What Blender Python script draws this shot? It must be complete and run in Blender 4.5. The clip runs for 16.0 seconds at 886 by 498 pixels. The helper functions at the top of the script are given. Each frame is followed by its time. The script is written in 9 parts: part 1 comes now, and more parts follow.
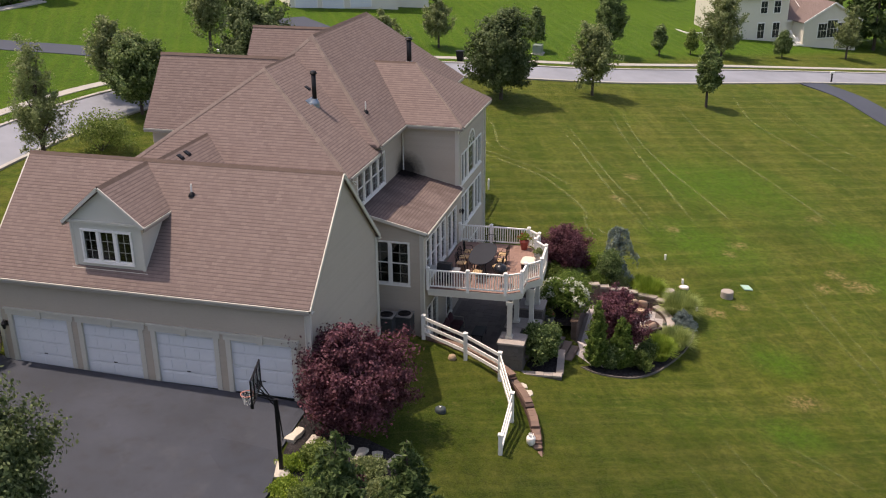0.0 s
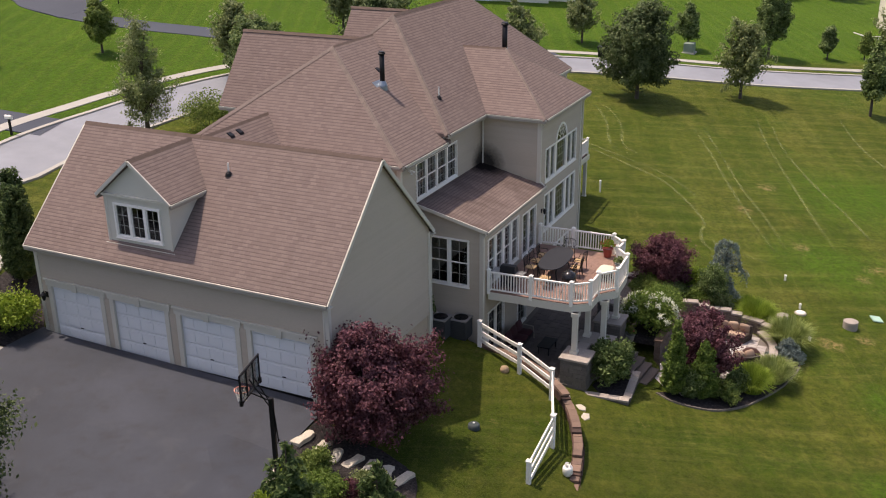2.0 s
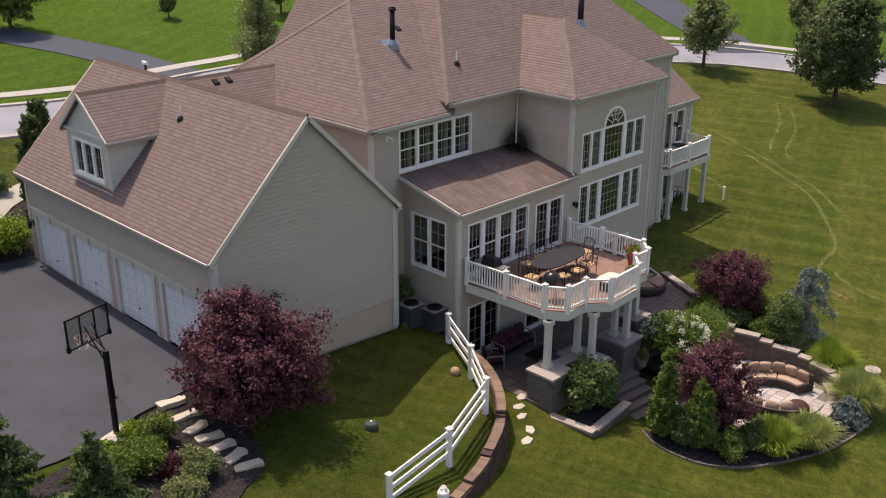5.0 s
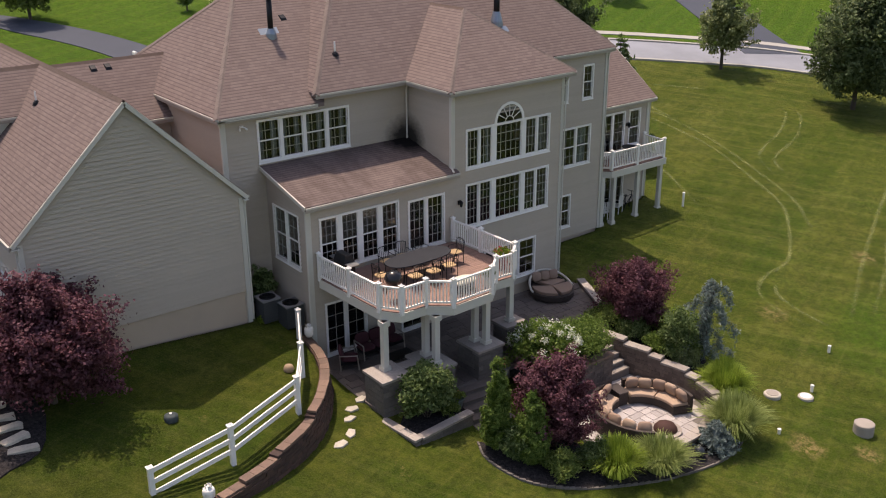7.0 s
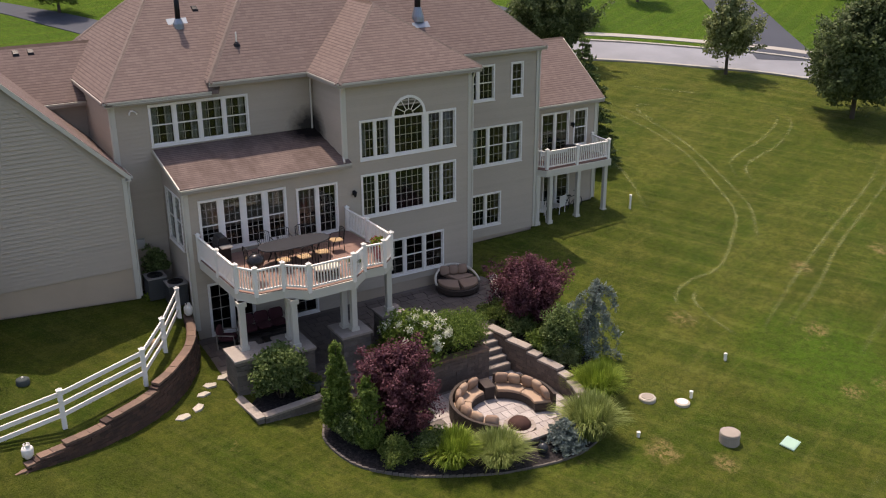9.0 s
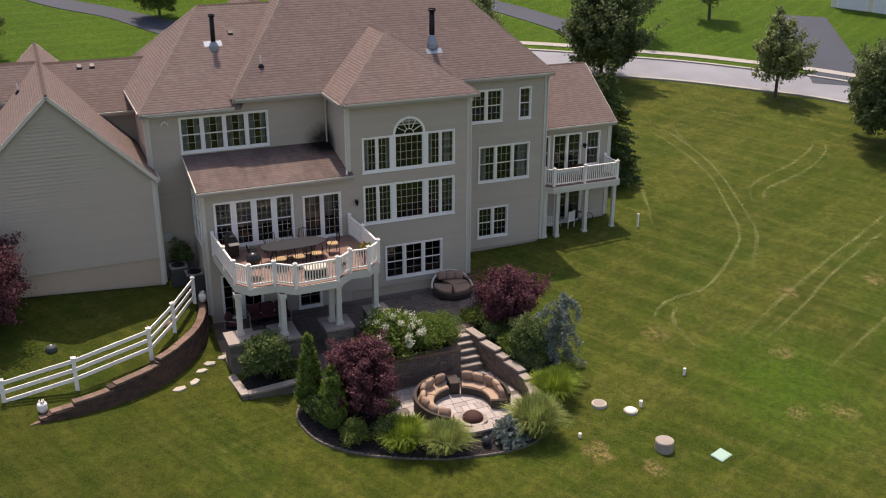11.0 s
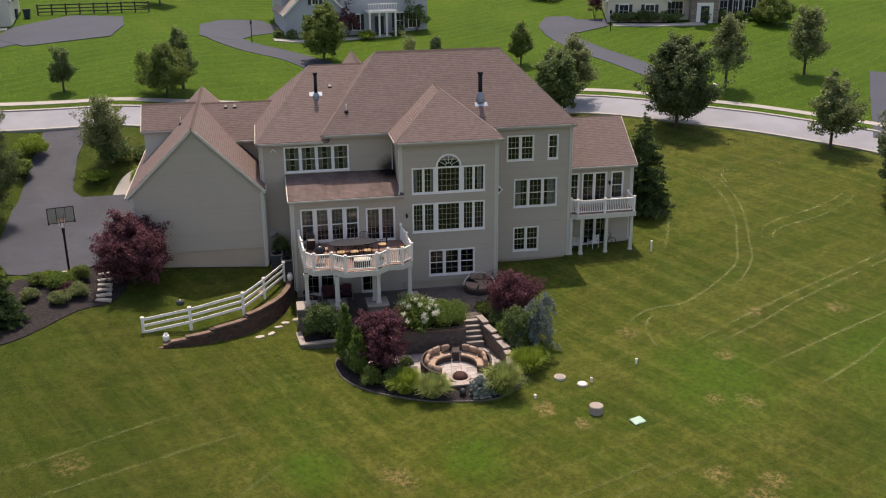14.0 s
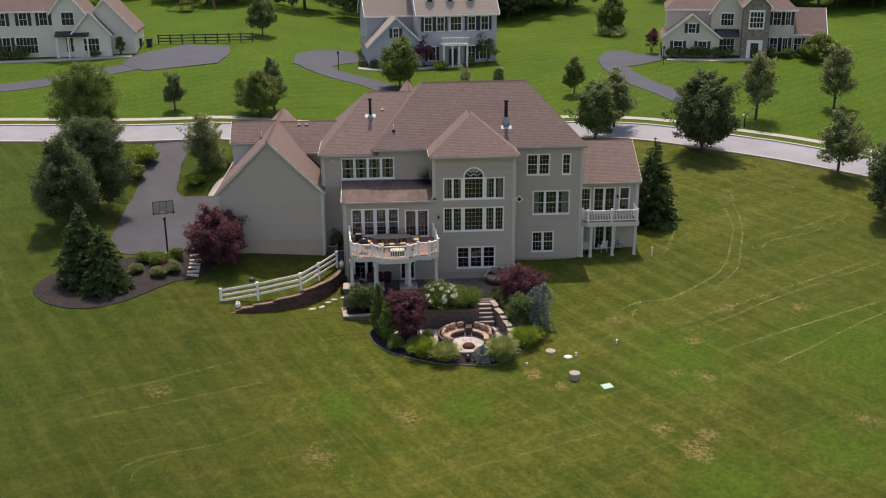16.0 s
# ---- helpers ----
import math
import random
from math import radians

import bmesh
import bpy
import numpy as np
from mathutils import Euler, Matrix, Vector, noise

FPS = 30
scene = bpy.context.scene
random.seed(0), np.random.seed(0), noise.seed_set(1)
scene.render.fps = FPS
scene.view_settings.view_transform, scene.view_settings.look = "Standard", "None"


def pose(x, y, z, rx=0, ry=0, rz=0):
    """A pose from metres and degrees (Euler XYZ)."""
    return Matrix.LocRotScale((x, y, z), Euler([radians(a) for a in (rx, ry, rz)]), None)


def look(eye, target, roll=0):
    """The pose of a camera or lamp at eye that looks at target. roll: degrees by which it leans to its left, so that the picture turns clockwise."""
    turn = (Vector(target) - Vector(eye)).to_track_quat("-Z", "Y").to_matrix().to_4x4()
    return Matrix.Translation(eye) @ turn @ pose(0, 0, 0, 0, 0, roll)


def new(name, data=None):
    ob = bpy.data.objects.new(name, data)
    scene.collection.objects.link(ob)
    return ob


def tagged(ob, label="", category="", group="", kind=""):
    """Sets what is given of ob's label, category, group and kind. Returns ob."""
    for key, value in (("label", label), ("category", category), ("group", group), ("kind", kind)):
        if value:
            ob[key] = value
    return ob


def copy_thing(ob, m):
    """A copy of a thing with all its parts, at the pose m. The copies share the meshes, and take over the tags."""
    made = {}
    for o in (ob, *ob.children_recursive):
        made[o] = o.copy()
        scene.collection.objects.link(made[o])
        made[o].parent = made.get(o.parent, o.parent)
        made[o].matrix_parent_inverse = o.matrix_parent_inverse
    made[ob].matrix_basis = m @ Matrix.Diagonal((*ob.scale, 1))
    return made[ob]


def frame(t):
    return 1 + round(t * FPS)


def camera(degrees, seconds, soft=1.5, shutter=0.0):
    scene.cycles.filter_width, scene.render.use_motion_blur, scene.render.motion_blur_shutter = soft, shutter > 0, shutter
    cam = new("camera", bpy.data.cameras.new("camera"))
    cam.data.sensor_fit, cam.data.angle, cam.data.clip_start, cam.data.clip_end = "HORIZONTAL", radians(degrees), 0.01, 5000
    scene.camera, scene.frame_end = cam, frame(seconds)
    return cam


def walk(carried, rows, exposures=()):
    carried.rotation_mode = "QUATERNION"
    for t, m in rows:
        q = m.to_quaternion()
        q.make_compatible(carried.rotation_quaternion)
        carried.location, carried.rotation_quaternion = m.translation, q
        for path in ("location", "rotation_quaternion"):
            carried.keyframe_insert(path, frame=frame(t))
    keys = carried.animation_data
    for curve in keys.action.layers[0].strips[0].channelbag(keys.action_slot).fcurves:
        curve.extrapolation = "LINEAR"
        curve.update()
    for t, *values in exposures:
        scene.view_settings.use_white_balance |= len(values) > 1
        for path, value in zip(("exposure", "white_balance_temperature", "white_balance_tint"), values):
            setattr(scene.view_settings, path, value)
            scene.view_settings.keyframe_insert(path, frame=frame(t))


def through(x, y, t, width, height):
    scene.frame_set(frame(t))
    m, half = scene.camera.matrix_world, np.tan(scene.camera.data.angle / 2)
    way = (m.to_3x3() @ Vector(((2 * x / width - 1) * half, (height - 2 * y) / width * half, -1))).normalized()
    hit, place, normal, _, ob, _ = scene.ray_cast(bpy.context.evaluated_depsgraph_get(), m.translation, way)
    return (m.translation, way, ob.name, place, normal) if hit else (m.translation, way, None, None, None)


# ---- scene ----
cam = camera(48.7, 16.0, soft=1.1)
PATH = [
    (0, (-47.254, -11.754, 22.545), (-45.455, -11.273, 21.815), -0.5),
    (0.5, (-46.01, -12.437, 22.151), (-44.222, -11.912, 21.423), -0.6),
    (1, (-44.845, -13.231, 21.793), (-43.08, -12.633, 21.068), -0.7),
    (1.5, (-43.654, -14.229, 21.46), (-41.928, -13.524, 20.735), -0.5),
    (2, (-42.348, -15.338, 21.066), (-40.671, -14.524, 20.342), -0.6),
    (2.5, (-40.972, -16.534, 20.738), (-39.351, -15.619, 20.006), -0.6),
    (3, (-39.35, -17.867, 20.444), (-37.79, -16.859, 19.703), -0.2),
    (5.5, (-29.8, -25.111, 18.697), (-28.517, -23.76, 17.968), 0.0),
    (6, (-27.692, -26.547, 18.563), (-26.455, -25.156, 17.833), -0.3),
    (6.5, (-25.587, -28.038, 18.449), (-24.399, -26.604, 17.719), -0.4),
    (7, (-23.435, -29.651, 18.337), (-22.297, -28.177, 17.608), -0.3),
    (7.5, (-21.296, -31.133, 18.23), (-20.209, -29.621, 17.501), -0.3),
    (8, (-19.372, -32.503, 18.087), (-18.331, -30.959, 17.358), -0.3),
    (8.5, (-17.752, -33.869, 17.973), (-16.753, -32.296, 17.248), -0.3),
    (9, (-16.48, -35.315, 17.966), (-15.523, -33.713, 17.247), -0.3),
    (11.5, (-12.178, -43.493, 20.63), (-11.526, -41.744, 19.911), -0.0),
    (12, (-11.387, -45.808, 21.088), (-10.815, -44.025, 20.384), -0.2),
    (12.5, (-10.488, -48.385, 21.676), (-9.978, -46.58, 20.982), -0.3),
    (13, (-9.648, -51.381, 22.492), (-9.195, -49.559, 21.801), -0.2),
    (13.5, (-8.767, -54.514, 23.346), (-8.372, -52.677, 22.662), -0.3),
    (14, (-7.864, -57.832, 24.197), (-7.529, -55.98, 23.521), -0.4),
    (14.5, (-6.959, -61.195, 24.974), (-6.684, -59.33, 24.308), -0.5),
    (15, (-6.068, -64.694, 25.56), (-5.844, -62.818, 24.905), -0.4),
    (15.5, (-5.103, -68.029, 26.026), (-4.93, -66.142, 25.385), -0.4),
    (16, (-4.057, -71.12, 26.405), (-3.932, -69.224, 25.779), -0.4),
]
walk(cam, [(t, look(eye, target, roll)) for t, eye, target, roll in PATH], ((0.0, 0.52, 7450, 20), (16.0, 0.42, 7450, 20)))

# ---- world and sun ----
SUN_TO = Vector((0.03, 0.42, 1.0)).normalized()
world = bpy.data.worlds.new("world")
scene.world = world
world.use_nodes = True
wn = world.node_tree.nodes
sky = wn.new("ShaderNodeTexSky")
sky.sky_type, sky.sun_disc = "NISHITA", False
sky.sun_elevation = math.asin(SUN_TO.z)
sky.sun_rotation = math.atan2(SUN_TO.x, SUN_TO.y)
sky.air_density, sky.dust_density, sky.ozone_density = 1.0, 2.5, 1.0
wn["Background"].inputs[1].default_value = 0.155
world.node_tree.links.new(sky.outputs[0], wn["Background"].inputs[0])
sun = new("sun", bpy.data.lights.new("sun", "SUN"))
sun.data.energy, sun.data.angle, sun.data.color = 3.05, radians(0.6), (1.0, 0.94, 0.84)
sun.matrix_basis = look(SUN_TO * 200, (0, 0, 0))

# ---- materials ----
class Nodes:
    """A small helper to wire a Principled material."""

    def __init__(self, name):
        self.m = bpy.data.materials.new(name)
        self.m.use_nodes = True
        self.n, self.l = self.m.node_tree.nodes, self.m.node_tree.links
        self.p = self.n["Principled BSDF"]
        self.tc = self.n.new("ShaderNodeTexCoord")

    def put(self, socket, value):
        if isinstance(value, bpy.types.NodeSocket):
            self.l.new(value, socket)
        elif hasattr(socket.default_value, "__len__") and not hasattr(value, "__len__"):
            socket.default_value = (value,) * len(socket.default_value)
        elif hasattr(value, "__len__") and len(value) == 3 and len(socket.default_value) == 4:
            socket.default_value = (*value, 1)
        else:
            socket.default_value = value

    def math(self, op, a, b=0.0, c=0.0, clamp=False):
        nd = self.n.new("ShaderNodeMath")
        nd.operation, nd.use_clamp = op, clamp
        for s, v in zip(nd.inputs, (a, b, c)):
            self.put(s, v)
        return nd.outputs[0]

    def noise(self, scale, detail=4, rough=0.55, vector=None, stretch=None, distort=0.0):
        nd = self.n.new("ShaderNodeTexNoise")
        v = vector or self.tc.outputs["Object"]
        if stretch:
            mp = self.n.new("ShaderNodeMapping")
            mp.inputs["Scale"].default_value = stretch
            self.l.new(v, mp.inputs[0])
            v = mp.outputs[0]
        self.l.new(v, nd.inputs["Vector"])
        nd.inputs["Scale"].default_value, nd.inputs["Detail"].default_value = scale, detail
        nd.inputs["Roughness"].default_value, nd.inputs["Distortion"].default_value = rough, distort
        return nd.outputs[0]

    def ramp(self, value, *stops):
        nd = self.n.new("ShaderNodeValToRGB")
        e = nd.color_ramp.elements
        while len(e) < len(stops):
            e.new(0.5)
        for el, (pos, col) in zip(e, stops):
            el.position = pos
            el.color = (*col, 1) if hasattr(col, "__len__") else (col, col, col, 1)
        self.put(nd.inputs[0], value)
        return nd.outputs[0]

    def mix(self, fac, a, b, kind="MIX"):
        nd = self.n.new("ShaderNodeMix")
        nd.data_type, nd.blend_type = "RGBA", kind
        self.put(nd.inputs[0], fac), self.put(nd.inputs[6], a), self.put(nd.inputs[7], b)
        return nd.outputs[2]

    def xyz(self, vector=None):
        nd = self.n.new("ShaderNodeSeparateXYZ")
        self.l.new(vector or self.tc.outputs["Object"], nd.inputs[0])
        return nd.outputs

    def random(self, island=False):
        return self.n.new("ShaderNodeNewGeometry").outputs["Random Per Island"] if island else self.n.new("ShaderNodeObjectInfo").outputs["Random"]

    def bump(self, height, strength=0.3, distance=0.02):
        nd = self.n.new("ShaderNodeBump")
        nd.inputs["Strength"].default_value, nd.inputs["Distance"].default_value = strength, distance
        self.put(nd.inputs["Height"], height)
        self.l.new(nd.outputs[0], self.p.inputs["Normal"])

    def done(self, color, rough=0.7, metal=0.0, spec=0.5):
        self.put(self.p.inputs["Base Color"], color), self.put(self.p.inputs["Roughness"], rough)
        self.put(self.p.inputs["Metallic"], metal), self.put(self.p.inputs["Specular IOR Level"], spec)
        return self.m


def scaled(col, k):
    return tuple(min(1, c * k) for c in col)


def plain(name, col, rough=0.6, var=0.15, scale=6.0, bump=0.1, metal=0.0, spec=0.4, grain=60.0):
    """Paint, plastic, wood or metal: a base colour with broad soiling, fine grain and slight relief."""
    k = Nodes(name)
    broad = k.noise(scale * 0.15, 3)
    fine = k.noise(grain, 3)
    c = k.mix(broad, scaled(col, 1 - var), scaled(col, 1 + var))
    c = k.mix(k.math("MULTIPLY", fine, 0.35), c, scaled(col, 1 - 1.6 * var))
    k.bump(fine, bump, 0.01)
    return k.done(c, k.math("MULTIPLY_ADD", fine, 0.2, rough - 0.1), metal, spec)


def pieces(name, col, col2, rough=0.8, island=False, grain=14.0, bump=0.35):
    """Stones, bricks and slabs that differ from piece to piece."""
    k = Nodes(name)
    c = k.mix(k.random(island), col, col2)
    n1, n2 = k.noise(grain, 6, 0.65), k.noise(grain * 0.12, 3)
    c = k.mix(k.ramp(n1, (0.35, 0.0), (0.75, 0.6)), c, scaled(col2, 0.6))
    c = k.mix(k.ramp(n2, (0.4, 0.0), (0.7, 0.5)), c, scaled(col, 0.75))
    k.bump(n1, bump, 0.03)
    return k.done(c, rough)


def leaf(name, dark, mid, light, through=0.45):
    k = Nodes(name)
    r = k.random(True)
    c = k.ramp(r, (0.0, dark), (0.5, mid), (1.0, light))
    c = k.mix(k.ramp(k.noise(0.9, 2), (0.35, 0.0), (0.7, 0.55)), c, scaled(mid, 0.7))
    k.done(c, 0.6, 0, 0.25)
    tr = k.n.new("ShaderNodeBsdfTranslucent")
    k.l.new(c, tr.inputs[0])
    mx = k.n.new("ShaderNodeMixShader")
    mx.inputs[0].default_value = through
    k.l.new(k.p.outputs[0], mx.inputs[1]), k.l.new(tr.outputs[0], mx.inputs[2])
    k.l.new(mx.outputs[0], k.n["Material Output"].inputs[0])
    return k.m


def shingle_material(name="shingles", stained=False):
    k = Nodes(name)
    uv = k.tc.outputs["UV"]
    br = k.n.new("ShaderNodeTexBrick")
    br.offset, br.squash = 0.37, 1.0
    k.l.new(uv, br.inputs["Vector"])
    for key, v in (("Scale", 1.0), ("Mortar Size", 0.002), ("Mortar Smooth", 0.3), ("Brick Width", 0.24), ("Row Height", 0.15), ("Bias", 0.0)):
        br.inputs[key].default_value = v
    br.inputs["Color1"].default_value = (0.192, 0.147, 0.134, 1)
    br.inputs["Color2"].default_value = (0.150, 0.113, 0.103, 1)
    br.inputs["Mortar"].default_value = (0.126, 0.095, 0.086, 1)
    grit = k.noise(34, 4, 0.8, uv)
    broad = k.noise(0.55, 4, 0.6, uv)
    streak = k.noise(1.3, 4, 0.6, uv, (1.0, 0.14, 1))
    c = k.mix(k.ramp(grit, (0.35, 0.0), (0.75, 0.35)), br.outputs["Color"], (0.243, 0.195, 0.186))
    c = k.mix(k.ramp(broad, (0.38, 0.0), (0.72, 0.4)), c, (0.189, 0.142, 0.128))
    c = k.mix(k.ramp(streak, (0.5, 0.0), (0.78, 0.42)), c, (0.153, 0.119, 0.107))
    row = k.math("FRACT", k.math("DIVIDE", k.xyz(uv)[1], 0.15))
    edge = k.ramp(row, (0.0, 0.0), (0.14, 0.15), (0.34, 1.0))
    worn = k.ramp(k.noise(0.9, 3, 0.6, uv, (0.25, 1.0, 1)), (0.3, 0.35), (0.65, 0.8))
    c = k.mix(k.math("MULTIPLY", k.math("SUBTRACT", 1.0, edge), worn), c, (0.082, 0.060, 0.053))
    h = k.math("ADD", k.math("MULTIPLY", row, -0.7), k.math("MULTIPLY", grit, 0.25))
    k.bump(k.math("ADD", h, k.math("MULTIPLY", br.outputs["Fac"], -0.2)), 0.7, 0.014)
    if stained:
        u_, v_, _ = k.xyz(uv)
        mould = k.noise(0.9, 5, 0.7, uv, (1.0, 0.35, 1))
        c = k.mix(k.ramp(mould, (0.44, 0.1), (0.70, 0.75)), c, (0.062, 0.047, 0.043))
        # ragged near-black patch at the corner with the bay wall
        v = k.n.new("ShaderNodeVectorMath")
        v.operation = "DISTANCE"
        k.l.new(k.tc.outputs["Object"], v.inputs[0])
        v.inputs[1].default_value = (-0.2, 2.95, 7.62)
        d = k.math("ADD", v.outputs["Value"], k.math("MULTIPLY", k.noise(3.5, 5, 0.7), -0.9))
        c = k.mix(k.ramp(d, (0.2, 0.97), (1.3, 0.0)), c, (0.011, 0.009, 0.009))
    return k.done(c, 0.95, 0, 0.1)


def siding_material(name, col, patch_at=None):
    k = Nodes(name)
    n1, n2 = k.noise(0.6, 4, 0.6), k.noise(35, 3, 0.6, None, (0.15, 0.15, 1))
    c = k.mix(k.ramp(n1, (0.35, 0.0), (0.75, 0.35)), col, scaled(col, 0.82))
    c = k.mix(k.math("MULTIPLY", k.random(), 0.3), c, scaled(col, 1.14))
    c = k.mix(k.ramp(n2, (0.5, 0.0), (0.8, 0.25)), c, scaled(col, 0.7))
    # ragged near-black patch round the given point
    if patch_at:
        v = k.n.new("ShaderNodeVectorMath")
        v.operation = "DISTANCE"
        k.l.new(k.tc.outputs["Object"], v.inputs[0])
        v.inputs[1].default_value = patch_at
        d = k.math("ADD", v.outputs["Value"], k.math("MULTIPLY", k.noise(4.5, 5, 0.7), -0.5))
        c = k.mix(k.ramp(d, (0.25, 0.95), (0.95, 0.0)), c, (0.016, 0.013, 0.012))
    k.bump(n2, 0.12, 0.01)
    return k.done(c, 0.6, 0, 0.35)


def glass_material():
    k = Nodes("window_glass")
    k.p.inputs["Transmission Weight"].default_value = 1.0
    k.p.inputs["IOR"].default_value = 1.52
    k.bump(k.noise(1.6, 2), 0.05, 0.02)
    return k.done((0.56, 0.61, 0.61), 0.02, 0, 0.5)


DRY_SPOTS = ((17.1, -10.7, 0.7), (14.8, -14.5, 0.7), (16.5, -15.1, 0.9), (12.4, -7.2, 0.8), (7.2, -15.1, 0.6), (12.4, -20.1, 1.0), (13.7, -22.5, 1.3), (14.8, -21.1, 0.9), (20.9, -6.7, 0.8), (26.1, -7.3, 0.9), (24.4, -20.6, 1.0), (-8.0, -22.2, 1.3), (-2.8, -17.9, 1.2), (-17.7, -16.8, 1.1), (5.6, -13.6, 0.9))
LUSH_SPOTS = ((-6.9, -17.2, 1.3), (1.1, -17.0, 1.5), (15.8, -12.9, 3.2), (22.1, -23.5, 2.4), (14.8, -25.7, 2.6), (28.0, -14.0, 5.0))


def lawn_material():
    k = Nodes("lawn")
    x, y, _ = k.xyz()
    big, mid, fine, blade = k.noise(0.05, 4, 0.6), k.noise(0.4, 5, 0.65), k.noise(3.2, 7, 0.8), k.noise(16, 4, 0.85)
    c = k.ramp(mid, (0.36, (0.058, 0.088, 0.007)), (0.5, (0.088, 0.116, 0.011)), (0.64, (0.122, 0.140, 0.016)))
    c = k.mix(k.ramp(big, (0.4, 0.0), (0.62, 0.5)), c, (0.060, 0.110, 0.010))
    c = k.mix(k.ramp(k.noise(0.16, 5, 0.7), (0.46, 0.0), (0.62, 0.6)), c, (0.052, 0.120, 0.008))
    c = k.mix(k.ramp(k.noise(0.23, 6, 0.75), (0.52, 0.0), (0.66, 0.6)), c, (0.165, 0.160, 0.035))
    mott = k.noise(1.1, 6, 0.75)
    c = k.mix(k.ramp(mott, (0.49, 0.0), (0.63, 0.65)), c, k.mix(0.6, c, (0.19, 0.18, 0.04)))
    c = k.mix(k.ramp(mott, (0.36, 0.65), (0.48, 0.0)), c, k.mix(0.6, c, (0.022, 0.05, 0.004)))

    def along(ang, wave, sc=0.012):
        """Distance across a mowing direction, gently wandering."""
        d = k.math("ADD", k.math("MULTIPLY", x, -math.sin(ang)), k.math("MULTIPLY", y, math.cos(ang)))
        return k.math("ADD", d, k.math("MULTIPLY", k.noise(sc, 2), wave))

    # broad mown swaths, alternately pale and dark, and the thin pale lines between them
    for ang, wid, amt in ((-0.98, 0.95, 0.42), (0.36, 1.15, 0.2), (0.34, 4.6, 0.3)):
        w = k.math("SINE", k.math("MULTIPLY", along(ang, 9.0), math.pi / wid))
        patch = k.ramp(k.noise(0.07, 5, 0.7, None, (1, 1, 1), ang), (0.38, 0.15), (0.58, 1.0))
        c = k.mix(k.math("MULTIPLY", k.math("MULTIPLY", k.ramp(w, (0.3, 0.0), (0.9, 1.0)), patch), amt), c, k.mix(0.55, c, (0.20, 0.20, 0.045)))
        c = k.mix(k.math("MULTIPLY", k.math("MULTIPLY", k.ramp(w, (0.0, 1.0), (0.35, 0.0)), patch), amt), c, k.mix(0.5, c, (0.028, 0.055, 0.004)))
    # fine streaks left by the mower, along both directions
    for ang, lo, amt in ((-0.98, 0.51, 0.45), (0.36, 0.54, 0.4)):
        mp = k.n.new("ShaderNodeMapping")
        mp.inputs["Rotation"].default_value = (0, 0, -ang)
        k.l.new(k.tc.outputs["Object"], mp.inputs[0])
        st = k.noise(1.0, 6, 0.7, mp.outputs[0], (0.11, 2.4, 1), 0.25)
        c = k.mix(k.ramp(st, (lo, 0.0), (lo + 0.13, amt)), c, k.mix(0.7, c, (0.20, 0.20, 0.055)))
        c = k.mix(k.ramp(st, (0.32, amt), (0.45, 0.0)), c, k.mix(0.5, c, (0.022, 0.045, 0.004)))

    def spots(places):
        """1 inside the ragged patches, 0 outside."""
        f = None
        ragged = k.math("MULTIPLY", k.noise(0.9, 6, 0.75), 1.7)
        for sx, sy, r in places:
            v = k.n.new("ShaderNodeVectorMath")
            v.operation = "DISTANCE"
            flat = k.n.new("ShaderNodeCombineXYZ")
            k.l.new(x, flat.inputs[0]), k.l.new(y, flat.inputs[1])
            k.l.new(flat.outputs[0], v.inputs[0])
            v.inputs[1].default_value = (sx, sy, 0)
            q = k.math("SUBTRACT", 1.0, k.math("DIVIDE", v.outputs["Value"], r * 1.9), 0.0, True)
            f = q if f is None else k.math("MAXIMUM", f, q)
        return k.math("MULTIPLY", f, ragged)

    # dry and lush patches
    small = k.ramp(k.noise(0.33, 8, 0.8, None, None, 0.15), (0.62, 0.0), (0.70, 0.8))
    dry = k.math("MAXIMUM", k.ramp(spots(DRY_SPOTS), (0.42, 0.0), (0.72, 0.9)), small)
    c = k.mix(k.ramp(spots(LUSH_SPOTS), (0.15, 0.0), (0.7, 0.7)), c, (0.062, 0.155, 0.008))
    c = k.mix(k.math("MULTIPLY", dry, k.ramp(k.noise(4.2, 5, 0.85), (0.45, 0.0), (0.57, 1.0))), c, (0.37, 0.265, 0.125))
    # brightness falloff to the left painted in by x; greener at the far left
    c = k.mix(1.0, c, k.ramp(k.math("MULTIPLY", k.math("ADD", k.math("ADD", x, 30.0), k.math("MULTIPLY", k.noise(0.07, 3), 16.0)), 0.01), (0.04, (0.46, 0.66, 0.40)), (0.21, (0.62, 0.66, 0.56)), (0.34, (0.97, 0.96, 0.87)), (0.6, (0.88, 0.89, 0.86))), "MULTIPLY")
    # fertilised neighbouring lawns beyond the street
    beyond = k.ramp(k.math("MULTIPLY", k.math("ADD", y, k.math("MULTIPLY", k.math("MAXIMUM", k.math("SUBTRACT", x, 24.0), 0.0), 0.9)), 0.01), (0.31, 0.0), (0.35, 1.0))
    rich = k.ramp(k.noise(0.09, 5, 0.7), (0.3, (0.036, 0.108, 0.004)), (0.6, (0.062, 0.146, 0.007)), (0.8, (0.100, 0.160, 0.015)))
    rich = k.mix(k.ramp(k.math("SINE", k.math("MULTIPLY", along(0.5, 16.0, 0.01), math.pi / 0.9)), (0.3, 0.0), (0.9, 0.3)), rich, (0.11, 0.175, 0.016))
    c = k.mix(k.math("MULTIPLY", beyond, 0.88), c, rich)
    # clumps and blades
    c = k.mix(k.ramp(fine, (0.44, 0.0), (0.60, 0.9)), c, k.mix(0.6, c, (0.020, 0.034, 0.006)))
